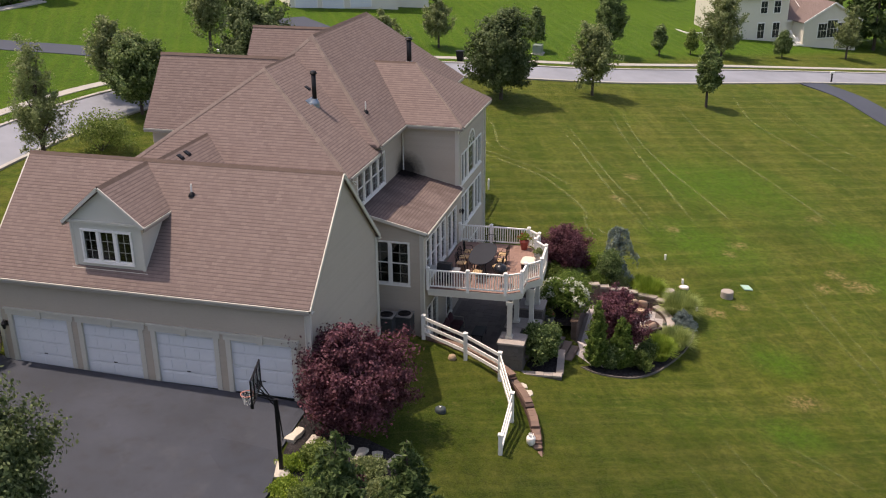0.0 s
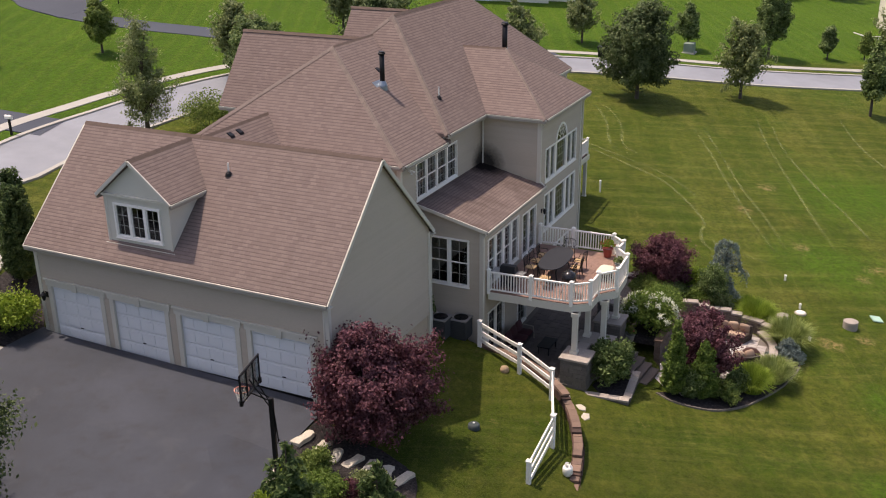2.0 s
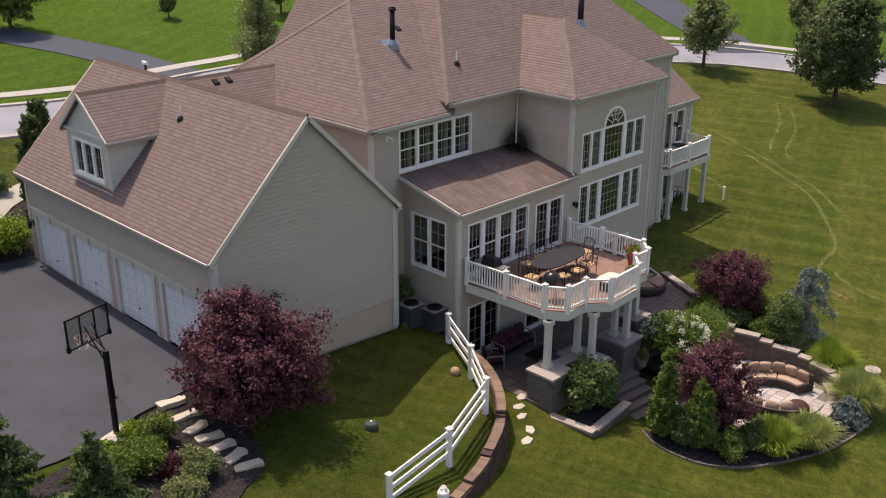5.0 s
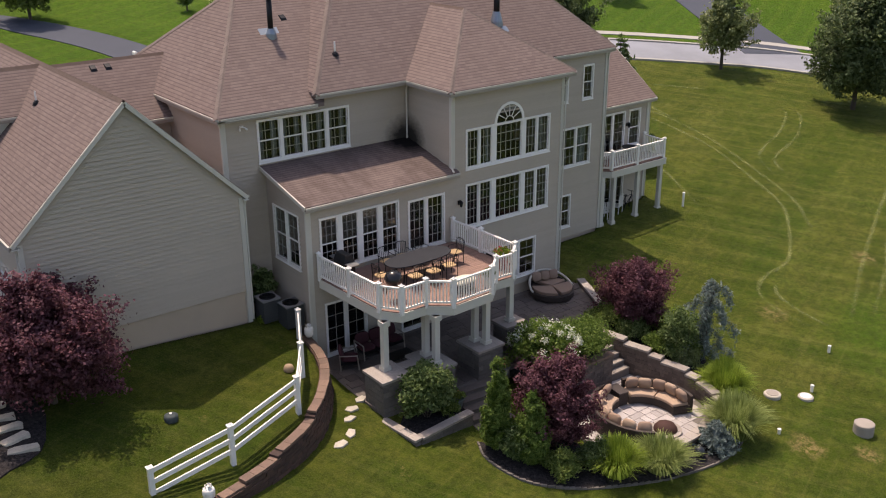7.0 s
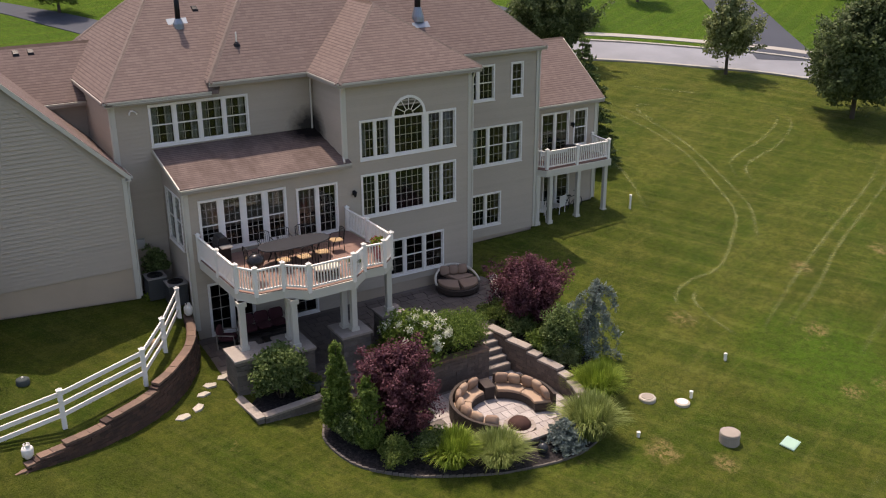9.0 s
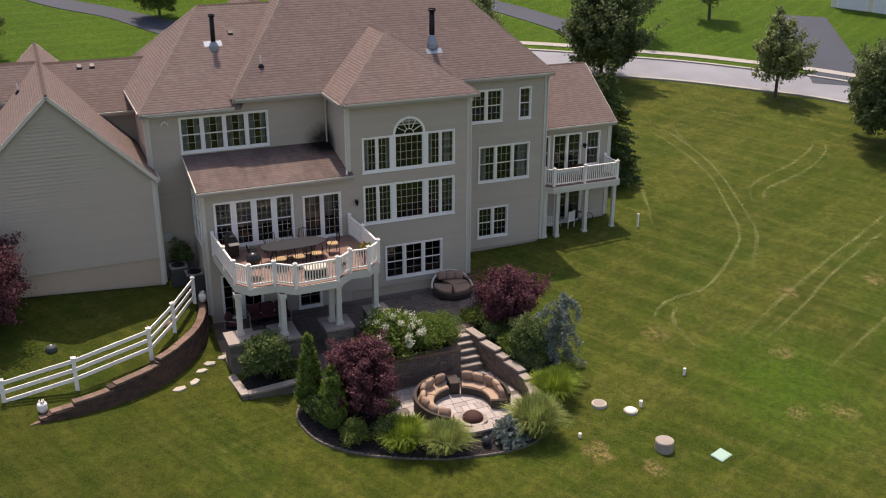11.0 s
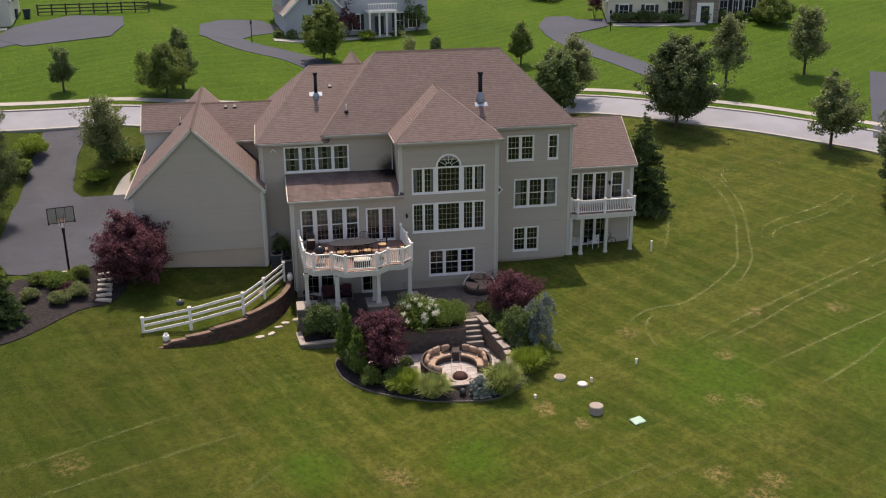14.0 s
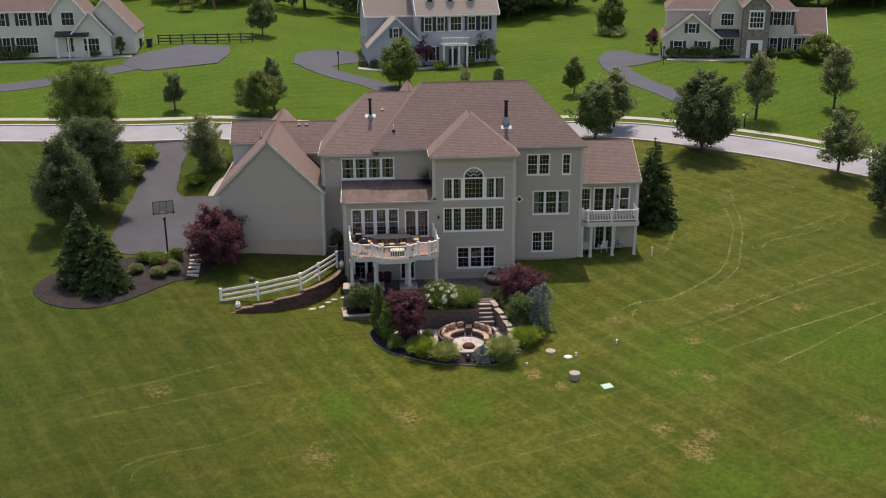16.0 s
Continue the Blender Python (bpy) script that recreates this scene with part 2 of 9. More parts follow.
    c = k.mix(k.ramp(blade, (0.48, 0.0), (0.64, 0.5)), c, k.mix(0.5, c, (0.20, 0.20, 0.06)))
    c = k.mix(k.ramp(blade, (0.34, 0.55), (0.46, 0.0)), c, k.mix(0.5, c, (0.015, 0.026, 0.004)))
    k.bump(k.math("ADD", blade, k.math("MULTIPLY", fine, 0.9)), 1.0, 0.09)
    return k.done(c, 0.95, 0, 0.1)


def asphalt_material():
    k = Nodes("asphalt")
    n1, n2, n3 = k.noise(0.22, 5, 0.6), k.noise(60, 3, 0.8), k.noise(1.5, 4, 0.7)
    c = k.ramp(n1, (0.34, (0.018, 0.023, 0.034)), (0.5, (0.026, 0.032, 0.046)), (0.66, (0.036, 0.043, 0.061)))
    c = k.mix(k.ramp(n2, (0.4, 0.0), (0.8, 0.5)), c, (0.066, 0.068, 0.072))
    c = k.mix(k.ramp(n3, (0.5, 0.0), (0.72, 0.55)), c, (0.021, 0.021, 0.024))
    c = k.mix(k.ramp(k.noise(0.6, 6, 0.75, None, None, 0.4), (0.56, 0.0), (0.68, 0.4)), c, (0.058, 0.062, 0.072))
    k.bump(n2, 0.6, 0.012)
    return k.done(c, 0.72, 0, 0.36)


def road_material():
    k = Nodes("worn_road")
    n1, n2 = k.noise(0.3, 5, 0.6), k.noise(30, 3, 0.8)
    c = k.ramp(n1, (0.3, (0.182, 0.195, 0.222)), (0.7, (0.248, 0.264, 0.300)))
    c = k.mix(k.ramp(n2, (0.4, 0.0), (0.8, 0.5)), c, (0.2, 0.2, 0.2))
    k.bump(n2, 0.3, 0.01)
    return k.done(c, 0.7, 0, 0.4)


def mulch_material():
    k = Nodes("mulch")
    n1, n2 = k.noise(9, 5, 0.8), k.noise(0.9, 3)
    c = k.ramp(n1, (0.35, (0.012, 0.011, 0.012)), (0.55, (0.040, 0.036, 0.037)), (0.75, (0.11, 0.098, 0.096)))
    c = k.mix(k.ramp(n2, (0.45, 0.0), (0.7, 0.4)), c, (0.05, 0.042, 0.038))
    k.bump(n1, 0.9, 0.06)
    return k.done(c, 0.95, 0, 0.1)


SHINGLE = shingle_material()
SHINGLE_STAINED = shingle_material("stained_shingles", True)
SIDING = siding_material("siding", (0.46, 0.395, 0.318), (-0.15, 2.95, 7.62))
SIDING_WHITE = siding_material("pale_siding", (0.74, 0.69, 0.58))
SIDING_BLUE = siding_material("blue_grey_siding", (0.42, 0.435, 0.46))
SIDING_TAN = siding_material("tan_siding", (0.64, 0.57, 0.46))
CONCRETE = plain("concrete", (0.50, 0.405, 0.305), 0.9, 0.15, 5, 0.4)
WHITE = plain("white_trim", (0.85, 0.825, 0.775), 0.45, 0.06, 4, 0.05)
CREAM = plain("cream_trim", (0.60, 0.575, 0.50), 0.5, 0.08, 4, 0.05)
DOORWHITE = plain("garage_door_paint", (0.74, 0.76, 0.78), 0.5, 0.08, 5, 0.06)
DARKRIDGE = plain("ridge_cap", (0.12, 0.085, 0.07), 0.95, 0.25, 20, 0.6)
GLASS = glass_material()
TAUPE = plain("taupe_trim", (0.36, 0.325, 0.28), 0.55, 0.1, 4, 0.05)
GUTTER = plain("gutter_metal", (0.50, 0.48, 0.42), 0.5, 0.1, 4, 0.05)
MUNTIN = plain("glazing_bar", (0.32, 0.315, 0.29), 0.5, 0.05, 4, 0.02)
EDGING = pieces("edging_stone", (0.20, 0.175, 0.155), (0.13, 0.115, 0.10), 0.9)
BLACK = plain("black_metal", (0.018, 0.018, 0.02), 0.45, 0.2, 10, 0.1, 0.6)
# near-black paint that stands in for unlit rooms; also used under the decks
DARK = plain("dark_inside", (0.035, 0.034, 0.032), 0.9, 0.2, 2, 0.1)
LEADCOL = plain("lead_flashing", (0.28, 0.33, 0.38), 0.45, 0.2, 8, 0.1, 0.7)
DECKBOARD = pieces("deck_board", (0.29, 0.175, 0.135), (0.235, 0.14, 0.11), 0.75, True, 6)
DRIVEGREY = plain("grey_asphalt", (0.052, 0.061, 0.082), 0.8, 0.25, 1.2, 0.2, 0.0, 0.3)
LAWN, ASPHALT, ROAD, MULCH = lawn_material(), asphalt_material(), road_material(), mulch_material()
KERB = plain("kerb_concrete", (0.37, 0.355, 0.32), 0.9, 0.15, 5, 0.3)
# paver colour split: darkened for shade by the deck, lightened where sunlit
PAVER_SHADE = pieces("shaded_paver", (0.165, 0.134, 0.118), (0.105, 0.086, 0.077), 0.85)
PAVER_LIT = pieces("lit_paver", (0.52, 0.47, 0.45), (0.37, 0.335, 0.32), 0.85)
BLOCK = pieces("retaining_block", (0.135, 0.072, 0.052), (0.055, 0.034, 0.028), 0.9, True)
CAPSTONE = pieces("cap_stone", (0.26, 0.165, 0.12), (0.15, 0.098, 0.075), 0.85)
GREYBLOCK = pieces("grey_block", (0.20, 0.175, 0.158), (0.12, 0.107, 0.098), 0.9, True)
GREYCAP = pieces("grey_cap", (0.43, 0.375, 0.33), (0.29, 0.25, 0.22), 0.85)
PALESTONE = pieces("pale_stone", (0.56, 0.51, 0.42), (0.46, 0.42, 0.35), 0.85)
BARK = pieces("bark", (0.10, 0.08, 0.06), (0.065, 0.05, 0.04), 0.95)
L_GREEN = leaf("leaf_green", (0.056, 0.094, 0.028), (0.140, 0.206, 0.068), (0.288, 0.366, 0.149))
L_MID = leaf("leaf_mid_green", (0.074, 0.119, 0.027), (0.161, 0.228, 0.052), (0.293, 0.357, 0.106))
L_PALE = leaf("leaf_pale", (0.113, 0.152, 0.053), (0.215, 0.262, 0.106), (0.361, 0.397, 0.190))
L_RED = leaf("leaf_dark_red", (0.062, 0.021, 0.029), (0.152, 0.058, 0.075), (0.300, 0.138, 0.168))
L_DEEP = leaf("leaf_deep_green", (0.046, 0.070, 0.027), (0.112, 0.156, 0.060), (0.235, 0.290, 0.135))
L_BLUE = leaf("needle_blue", (0.098, 0.140, 0.131), (0.204, 0.261, 0.246), (0.361, 0.425, 0.401))
L_PINE = leaf("needle_green", (0.038, 0.068, 0.025), (0.085, 0.137, 0.045), (0.171, 0.229, 0.081))
L_CYPRESS = leaf("cypress_green", (0.066, 0.117, 0.022), (0.140, 0.221, 0.043), (0.246, 0.328, 0.079))
L_YEL = leaf("leaf_yellow_green", (0.106, 0.181, 0.020), (0.219, 0.319, 0.037), (0.375, 0.463, 0.081))
L_GRASS = leaf("ornamental_blade", (0.140, 0.190, 0.045), (0.270, 0.335, 0.100), (0.450, 0.510, 0.200))
PETAL = leaf("white_petal", (0.62, 0.66, 0.5), (0.78, 0.8, 0.68), (0.85, 0.85, 0.78))

# ---- mesh helpers ----
class Mesh:
    """Vertices and faces that become one mesh object."""

    def __init__(self):
        self.v, self.f, self.uv = [], [], {}

    def face(self, pts, uv=None):
        i = len(self.v)
        self.v += [tuple(p) for p in pts]
        if uv:
            self.uv[len(self.f)] = uv
        self.f.append(tuple(range(i, i + len(pts))))

    def hull(self, a, b):
        """A closed solid between two like outlines a and b."""
        i, n = len(self.v), len(a)
        self.v += [tuple(p) for p in a] + [tuple(p) for p in b]
        self.f.append(tuple(range(i + n - 1, i - 1, -1)))
        self.f.append(tuple(range(i + n, i + 2 * n)))
        for k in range(n):
            j = (k + 1) % n
            self.f.append((i + k, i + j, i + n + j, i + n + k))

    def box(self, x0, x1, y0, y1, z0, z1):
        self.hull([(x0, y0, z0), (x1, y0, z0), (x1, y1, z0), (x0, y1, z0)], [(x0, y0, z1), (x1, y0, z1), (x1, y1, z1), (x0, y1, z1)])

    def slab(self, outline, z0, z1):
        self.hull([(x, y, z0) for x, y in outline], [(x, y, z1) for x, y in outline])

    def obox(self, T, u0, u1, v0, v1, w0, w1):
        """A box in the frame T (u, v, w)."""
        c = [T @ Vector(p) for p in ((u0, v0, w0), (u1, v0, w0), (u1, v1, w0), (u0, v1, w0), (u0, v0, w1), (u1, v0, w1), (u1, v1, w1), (u0, v1, w1))]
        self.hull(c[:4], c[4:])

    def beam(self, p, q, w, h, up=(0, 0, 1)):
        p, q = Vector(p), Vector(q)
        d = (q - p).normalized()
        s = d.cross(Vector(up))
        s = (s if s.length > 1e-4 else d.cross(Vector((1, 0, 0)))).normalized() * (w / 2)
        u = s.cross(d).normalized() * (h / 2)
        self.hull([p - s - u, p + s - u, p + s + u, p - s + u], [q - s - u, q + s - u, q + s + u, q - s + u])

    def tube(self, pts, radii, n=8, cap=True):
        pts = [Vector(p) for p in pts]
        i0 = len(self.v)
        ref = None
        for k, p in enumerate(pts):
            d = (pts[min(k + 1, len(pts) - 1)] - pts[max(k - 1, 0)]).normalized()
            if ref is None:
                ref = d.orthogonal().normalized()
            a = (ref - d * ref.dot(d)).normalized()
            b = d.cross(a)
            ref = a
            r = radii[k] if hasattr(radii, "__len__") else radii
            self.v += [tuple(p + (a * math.cos(2 * math.pi * j / n) + b * math.sin(2 * math.pi * j / n)) * r) for j in range(n)]
        for k in range(len(pts) - 1):
            for j in range(n):
                a, b = i0 + k * n, i0 + (k + 1) * n
                self.f.append((a + j, a + (j + 1) % n, b + (j + 1) % n, b + j))
        if cap:
            self.f.append(tuple(range(i0 + n - 1, i0 - 1, -1)))
            e = i0 + (len(pts) - 1) * n
            self.f.append(tuple(range(e, e + n)))

    def lathe(self, profile, n=20, c=(0, 0, 0)):
        """profile: (radius, z) from bottom to top."""
        i0 = len(self.v)
        for r, z in profile:
            self.v += [(c[0] + r * math.cos(2 * math.pi * j / n), c[1] + r * math.sin(2 * math.pi * j / n), c[2] + z) for j in range(n)]
        for k in range(len(profile) - 1):
            for j in range(n):
                a, b = i0 + k * n, i0 + (k + 1) * n
                self.f.append((a + j, a + (j + 1) % n, b + (j + 1) % n, b + j))
        self.f.append(tuple(range(i0 + n - 1, i0 - 1, -1)))
        e = i0 + (len(profile) - 1) * n
        self.f.append(tuple(range(e, e + n)))

    def build(self, name, mat, smooth=False):
        me = bpy.data.meshes.new(name)
        me.from_pydata(self.v, [], self.f)
        if self.uv:
            layer = me.uv_layers.new(name="UVMap")
            for poly in me.polygons:
                uv = self.uv.get(poly.index)
                if uv:
                    for li, c in zip(poly.loop_indices, uv):
                        layer.data[li].uv = c
        me.materials.append(mat)
        if smooth:
            me.polygons.foreach_set("use_smooth", [True] * len(me.polygons))
        me.update()
        return me


def part(name, mesh, mat, parent=None, label="", smooth=False, bevel=0.0):
    """Links a Mesh (or mesh data) as ONE object under a thing or under a part."""
    data = mesh.build(name, mat, smooth) if isinstance(mesh, Mesh) else mesh
    ob = new(name, data)
    ob.parent = parent
    if bevel:
        b = ob.modifiers.new("bevel", "BEVEL")
        b.width, b.segments, b.limit_method = bevel, 2, "ANGLE"
    return tagged(ob, label) if label else ob


def thing(name, label, category, m=None, group="", kind=""):
    ob = new(name)
    ob.empty_display_size = 0.2
    if m is not None:
        ob.matrix_basis = m
    return tagged(ob, label, category, group, kind)


def lone(name, mesh, mat, label, category, m=None, group="", kind="", smooth=False, bevel=0.0):
    ob = part(name, mesh, mat, None, "", smooth, bevel)
    if m is not None:
        ob.matrix_basis = m
    return tagged(ob, label, category, group, kind)


def catmull(pts, step=6):
    out = []
    p = [Vector(q) for q in pts]
    p = [2 * p[0] - p[1]] + p + [2 * p[-1] - p[-2]]
    for i in range(1, len(p) - 2):
        for k in range(step):
            t = k / step
            out.append(0.5 * ((2 * p[i]) + (p[i + 1] - p[i - 1]) * t + (2 * p[i - 1] - 5 * p[i] + 4 * p[i + 1] - p[i + 2]) * t * t + (3 * p[i] - p[i - 1] - 3 * p[i + 1] + p[i + 2]) * t ** 3))
    return out + [p[-2]]


def smooth01(a, b, x):
    t = max(0.0, min(1.0, (x - a) / (b - a)))
    return t * t * (3 - 2 * t)


def seg_dist(px, py, pts):
    """Distance to a polyline and the side (positive: left of it)."""
    best, side = 1e9, 1
    for (ax, ay), (bx, by) in zip(pts, pts[1:]):
        dx, dy = bx - ax, by - ay
        t = max(0, min(1, ((px - ax) * dx + (py - ay) * dy) / (dx * dx + dy * dy + 1e-9)))
        d = math.hypot(px - ax - t * dx, py - ay - t * dy)
        if d < best:
            best, side = d, 1 if dx * (py - ay) - dy * (px - ax) > 0 else -1
    return best, side


def inside(px, py, poly):
    c = False
    for (ax, ay), (bx, by) in zip(poly, poly[1:] + poly[:1]):
        if (ay > py) != (by > py) and px < (bx - ax) * (py - ay) / (by - ay) + ax:
            c = not c
    return c

# ---- ground, road, driveway ----
WALL_LINE = [(p.x, p.y) for p in catmull([(-7.05, 0.1, 0), (-7.25, -1.2, 0), (-7.95, -2.9, 0), (-9.6, -4.85, 0), (-12.0, -6.2, 0), (-14.7, -6.95, 0)], 6)]
UPPER_LAWN = WALL_LINE + [(-16.5, -7.4), (-18.5, -5.5), (-18.5, 2.2), (-7.0, 2.2)]
DRIVE = [(-16.3, 1.9), (-19.4, 1.9), (-21.8, 1.2), (-24.0, 1.4), (-25.5, 4.5), (-26.4, 14.0), (-26.4, 21.5), (-26.3, 27.6), (-22.6, 27.6), (-23.0, 22.5), (-22.7, 17.2), (-21.8, 16.0), (-16.3, 15.9)]
PATIO = [(-7.0, 0.1), (-6.9, -4.3), (-4.6, -5.0), (-1.7, -5.0), (3.9, -5.15), (5.3, -3.6), (6.75, -0.8), (6.3, 0.1)]
HOUSE_PLAN = [(-16.3, 1.8), (-8.5, 1.8), (-8.4, 3.1), (-6.75, 3.1), (-6.7, 0.12), (6.0, 0.12), (6.0, 3.0), (11.7, 3.0), (11.7, 4.4), (16.6, 4.4), (16.6, 11.2), (11.7, 11.5), (11.0, 14.4), (-3.8, 15.4), (-8.4, 13.2), (-8.6, 15.5), (-16.3, 15.5)]
PIT_C = (1.65, -9.35)
SUNK = [(-1.6, -6.45), (2.6, -6.5), (2.65, -5.0), (3.95, -5.0), (4.1, -5.9), (4.4, -7.1), (4.7, -8.4), (4.75, -9.6), (4.0, -10.9), (0.0, -11.4), (-1.4, -9.0), (-2.3, -7.3)]


def flat_plane(x, y):
    yy = y if y < 60 else 60 + 45 * math.tanh((y - 60) / 60)
    yy = yy if yy > -40 else -40 + 30 * math.tanh((yy + 40) / 60)
    side = 0.035 * min(max(x - 8, 0), 60) + 0.12 * min(max(-3 - x, 0), 18)
    return 0.45 + 0.13 * yy + side


def ground_z(x, y):
    z = flat_plane(x, y)
    if abs(x) < 45 and -25 < y < 45:
        z += 0.30 * math.exp(-((x - 4) ** 2 + (y + 1) ** 2) / 20) + 0.35 * math.exp(-((x - 6.2) ** 2 + (y + 5.5) ** 2) / 5)
        d, _ = seg_dist(x, y, DRIVE + DRIVE[:1])
        pad = 3.05 + 0.018 * max(0, y - 2) + 0.24 * max(0, y - 16) if y < 30 else z
        apron = (1 - smooth01(1.0, 4.0, abs(x + 16.4))) * smooth01(0.6, 2.4, y)
        pad = apron * pad + (1 - apron) * min(pad + 0.012 * (x + 16), flat_plane(x, y) - 0.02)
        w = 1.0 if inside(x, y, DRIVE) else 1 - smooth01(0.2, 4.0, d)
        z = z * (1 - w) + pad * w - (0.06 if inside(x, y, DRIVE) else 0)
        if inside(x, y, UPPER_LAWN):
            u = 1.9 + 0.17 * (y - 0.5) - 0.065 * (x + 8) + 0.22 * math.exp(-((x + 9.5) ** 2 + (y + 4) ** 2) / 6)
            d, _ = seg_dist(x, y, WALL_LINE)
            m = smooth01(0.0, 0.3, d) * smooth01(-18.5, -13.8, x) * (1 - smooth01(1.0, 2.2, y) * smooth01(-14, -18, x))
            if u > z:
                z += (u - z) * m
        if inside(x, y, PATIO):
            z = min(z, 0.3)
        if inside(x, y, HOUSE_PLAN):
            z = min(z, 0.2)
        if inside(x, y, SUNK):
            z = min(z, -0.98)
        r = math.hypot(x - PIT_C[0], y - PIT_C[1])
        z += (-0.92 - z) * (1 - smooth01(2.7, 3.4, r))
    return z


def axis(lo, hi, step, far):
    out = list(np.arange(lo, hi + 1e-6, step))
    s, a = step, lo
    while a > -far:
        s *= 1.22
        a -= s
        out.insert(0, a)
    s, a = step, hi
    while a < far:
        s *= 1.22
        a += s
        out.append(a)
    return out


gx, gy = axis(-30, 20, 0.28, 1400), axis(-18, 17, 0.28, 1400)
g = Mesh()
g.v = [(x, y, ground_z(x, y)) for y in gy for x in gx]
nx = len(gx)
g.f = [(j * nx + i, j * nx + i + 1, (j + 1) * nx + i + 1, (j + 1) * nx + i) for j in range(len(gy) - 1) for i in range(nx - 1)]
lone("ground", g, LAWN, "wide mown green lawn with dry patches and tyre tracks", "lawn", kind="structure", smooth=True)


def ribbon(line, left, right, lift, drop, step=2.0, fn=None):
    """A strip along a line of (x, y), between two offsets, laid on the ground."""
    m, pts = Mesh(), [Vector((a, b)) for a, b in line]
    rows = []
    for i, p in enumerate(pts):
        d = (pts[min(i + 1, len(pts) - 1)] - pts[max(i - 1, 0)]).normalized()
        n = Vector((-d.y, d.x))
        c = flat_plane(p.x, p.y)
        rows.append([(p.x + n.x * o, p.y + n.y * o, (fn or flat_plane)(p.x + n.x * o, p.y + n.y * o) + h) for o, h in ((left, -drop), (left, lift), (right, lift), (right, -drop))])
    for a, b in zip(rows, rows[1:]):
        i = len(m.v)
        m.v += a + b
        m.f += [(i + k, i + k + 1, i + 5 + k, i + 4 + k) for k in range(3)]
    return m


ROAD_LINE = [(p.x, p.y) for p in catmull([(-260, 38, 0), (-140, 34, 0), (-70, 31.6, 0), (-44, 30.6, 0), (-27, 29.7, 0), (-9, 31.6, 0), (3, 33.9, 0), (14, 33.9, 0), (24, 31.8, 0), (33.3, 26.0, 0), (37, 23.4, 0), (40.6, 20.3, 0), (43.8, 17.4, 0), (46.6, 13.8, 0), (50.4, 7.8, 0), (58, -5.5, 0), (79, -33, 0), (130, -98, 0), (260, -260, 0)], 10)]
lone("road", ribbon(ROAD_LINE, -2.4, 2.4, 0.03, 0.6), ROAD, "pale worn asphalt residential street", "road", kind="structure")
for name, lo, hi in (("kerb_near", -2.7, -2.4), ("kerb_far", 2.4, 2.7)):
    lone(name, ribbon(ROAD_LINE, lo, hi, 0.13, 0.6), KERB, "grey concrete kerb along the street", "kerb", kind="structure")
lone("pavement", ribbon(ROAD_LINE, 4.05, 4.95, 0.06, 0.5), KERB, "narrow concrete pavement beside the street", "pavement", kind="structure")


def sheet(poly, lift, drop, fn=ground_z, step=1.0):
    """A paved area with its edge, draped over the ground."""
    xs, ys = [p[0] for p in poly], [p[1] for p in poly]
    bm = bmesh.new()
    vs = [bm.verts.new((x, y, 0)) for x, y in poly]
    bm.faces.new(vs)
    for ax, lo, hi in ((0, min(xs), max(xs)), (1, min(ys), max(ys))):
        a = lo + step
        while a < hi:
            co, no = [0, 0, 0], [0, 0, 0]
            co[ax], no[ax] = a, 1
            bmesh.ops.bisect_plane(bm, geom=bm.verts[:] + bm.edges[:] + bm.faces[:], plane_co=co, plane_no=no)
            a += step
    m = Mesh()
    bm.verts.index_update()
    m.v = [(v.co.x, v.co.y, fn(v.co.x, v.co.y) + lift) for v in bm.verts]
    m.f = [tuple(v.index for v in f.verts) for f in bm.faces]
    for e in bm.edges:
        if len(e.link_faces) == 1:
            a, b = e.verts[0].index, e.verts[1].index
            m.face([m.v[a], m.v[b], (m.v[b][0], m.v[b][1], m.v[b][2] - drop), (m.v[a][0], m.v[a][1], m.v[a][2] - drop)])
    bm.free()
    return m


lone("driveway", sheet(DRIVE, 0.075, 0.3), ASPHALT, "dark sealed asphalt driveway before the garage doors", "driveway", kind="structure")

# ---- the house ----
house = thing("house", "large taupe clapboard house with brown shingle hip roofs and walkout basement", "house")


def frame_y(y):
    """Wall facing -y: u = x, v = z, w = outward."""
    return Matrix(((1, 0, 0, 0), (0, 0, -1, y), (0, 1, 0, 0), (0, 0, 0, 1)))


def frame_xm(x):
    """Wall facing -x: u = -y."""
    return Matrix(((0, 0, -1, x), (-1, 0, 0, 0), (0, 1, 0, 0), (0, 0, 0, 1)))


def frame_xp(x):
    """Wall facing +x: u = y."""
    return Matrix(((0, 0, 1, x), (1, 0, 0, 0), (0, 1, 0, 0), (0, 0, 0, 1)))


def frame_yp(y):
    """Wall facing +y: u = -x."""
    return Matrix(((-1, 0, 0, 0), (0, 0, 1, y), (0, 1, 0, 0), (0, 0, 0, 1)))


def span(poly, v):
    """The u range of a convex outline at height v."""
    us = []
    for (a, b), (c, d) in zip(poly, poly[1:] + poly[:1]):
        if min(b, d) - 1e-9 <= v <= max(b, d) + 1e-9:
            us.append(a if abs(d - b) < 1e-9 else a + (c - a) * (v - b) / (d - b))
            if abs(d - b) < 1e-9:
                us.append(c)
    return (min(us), max(us)) if us else None


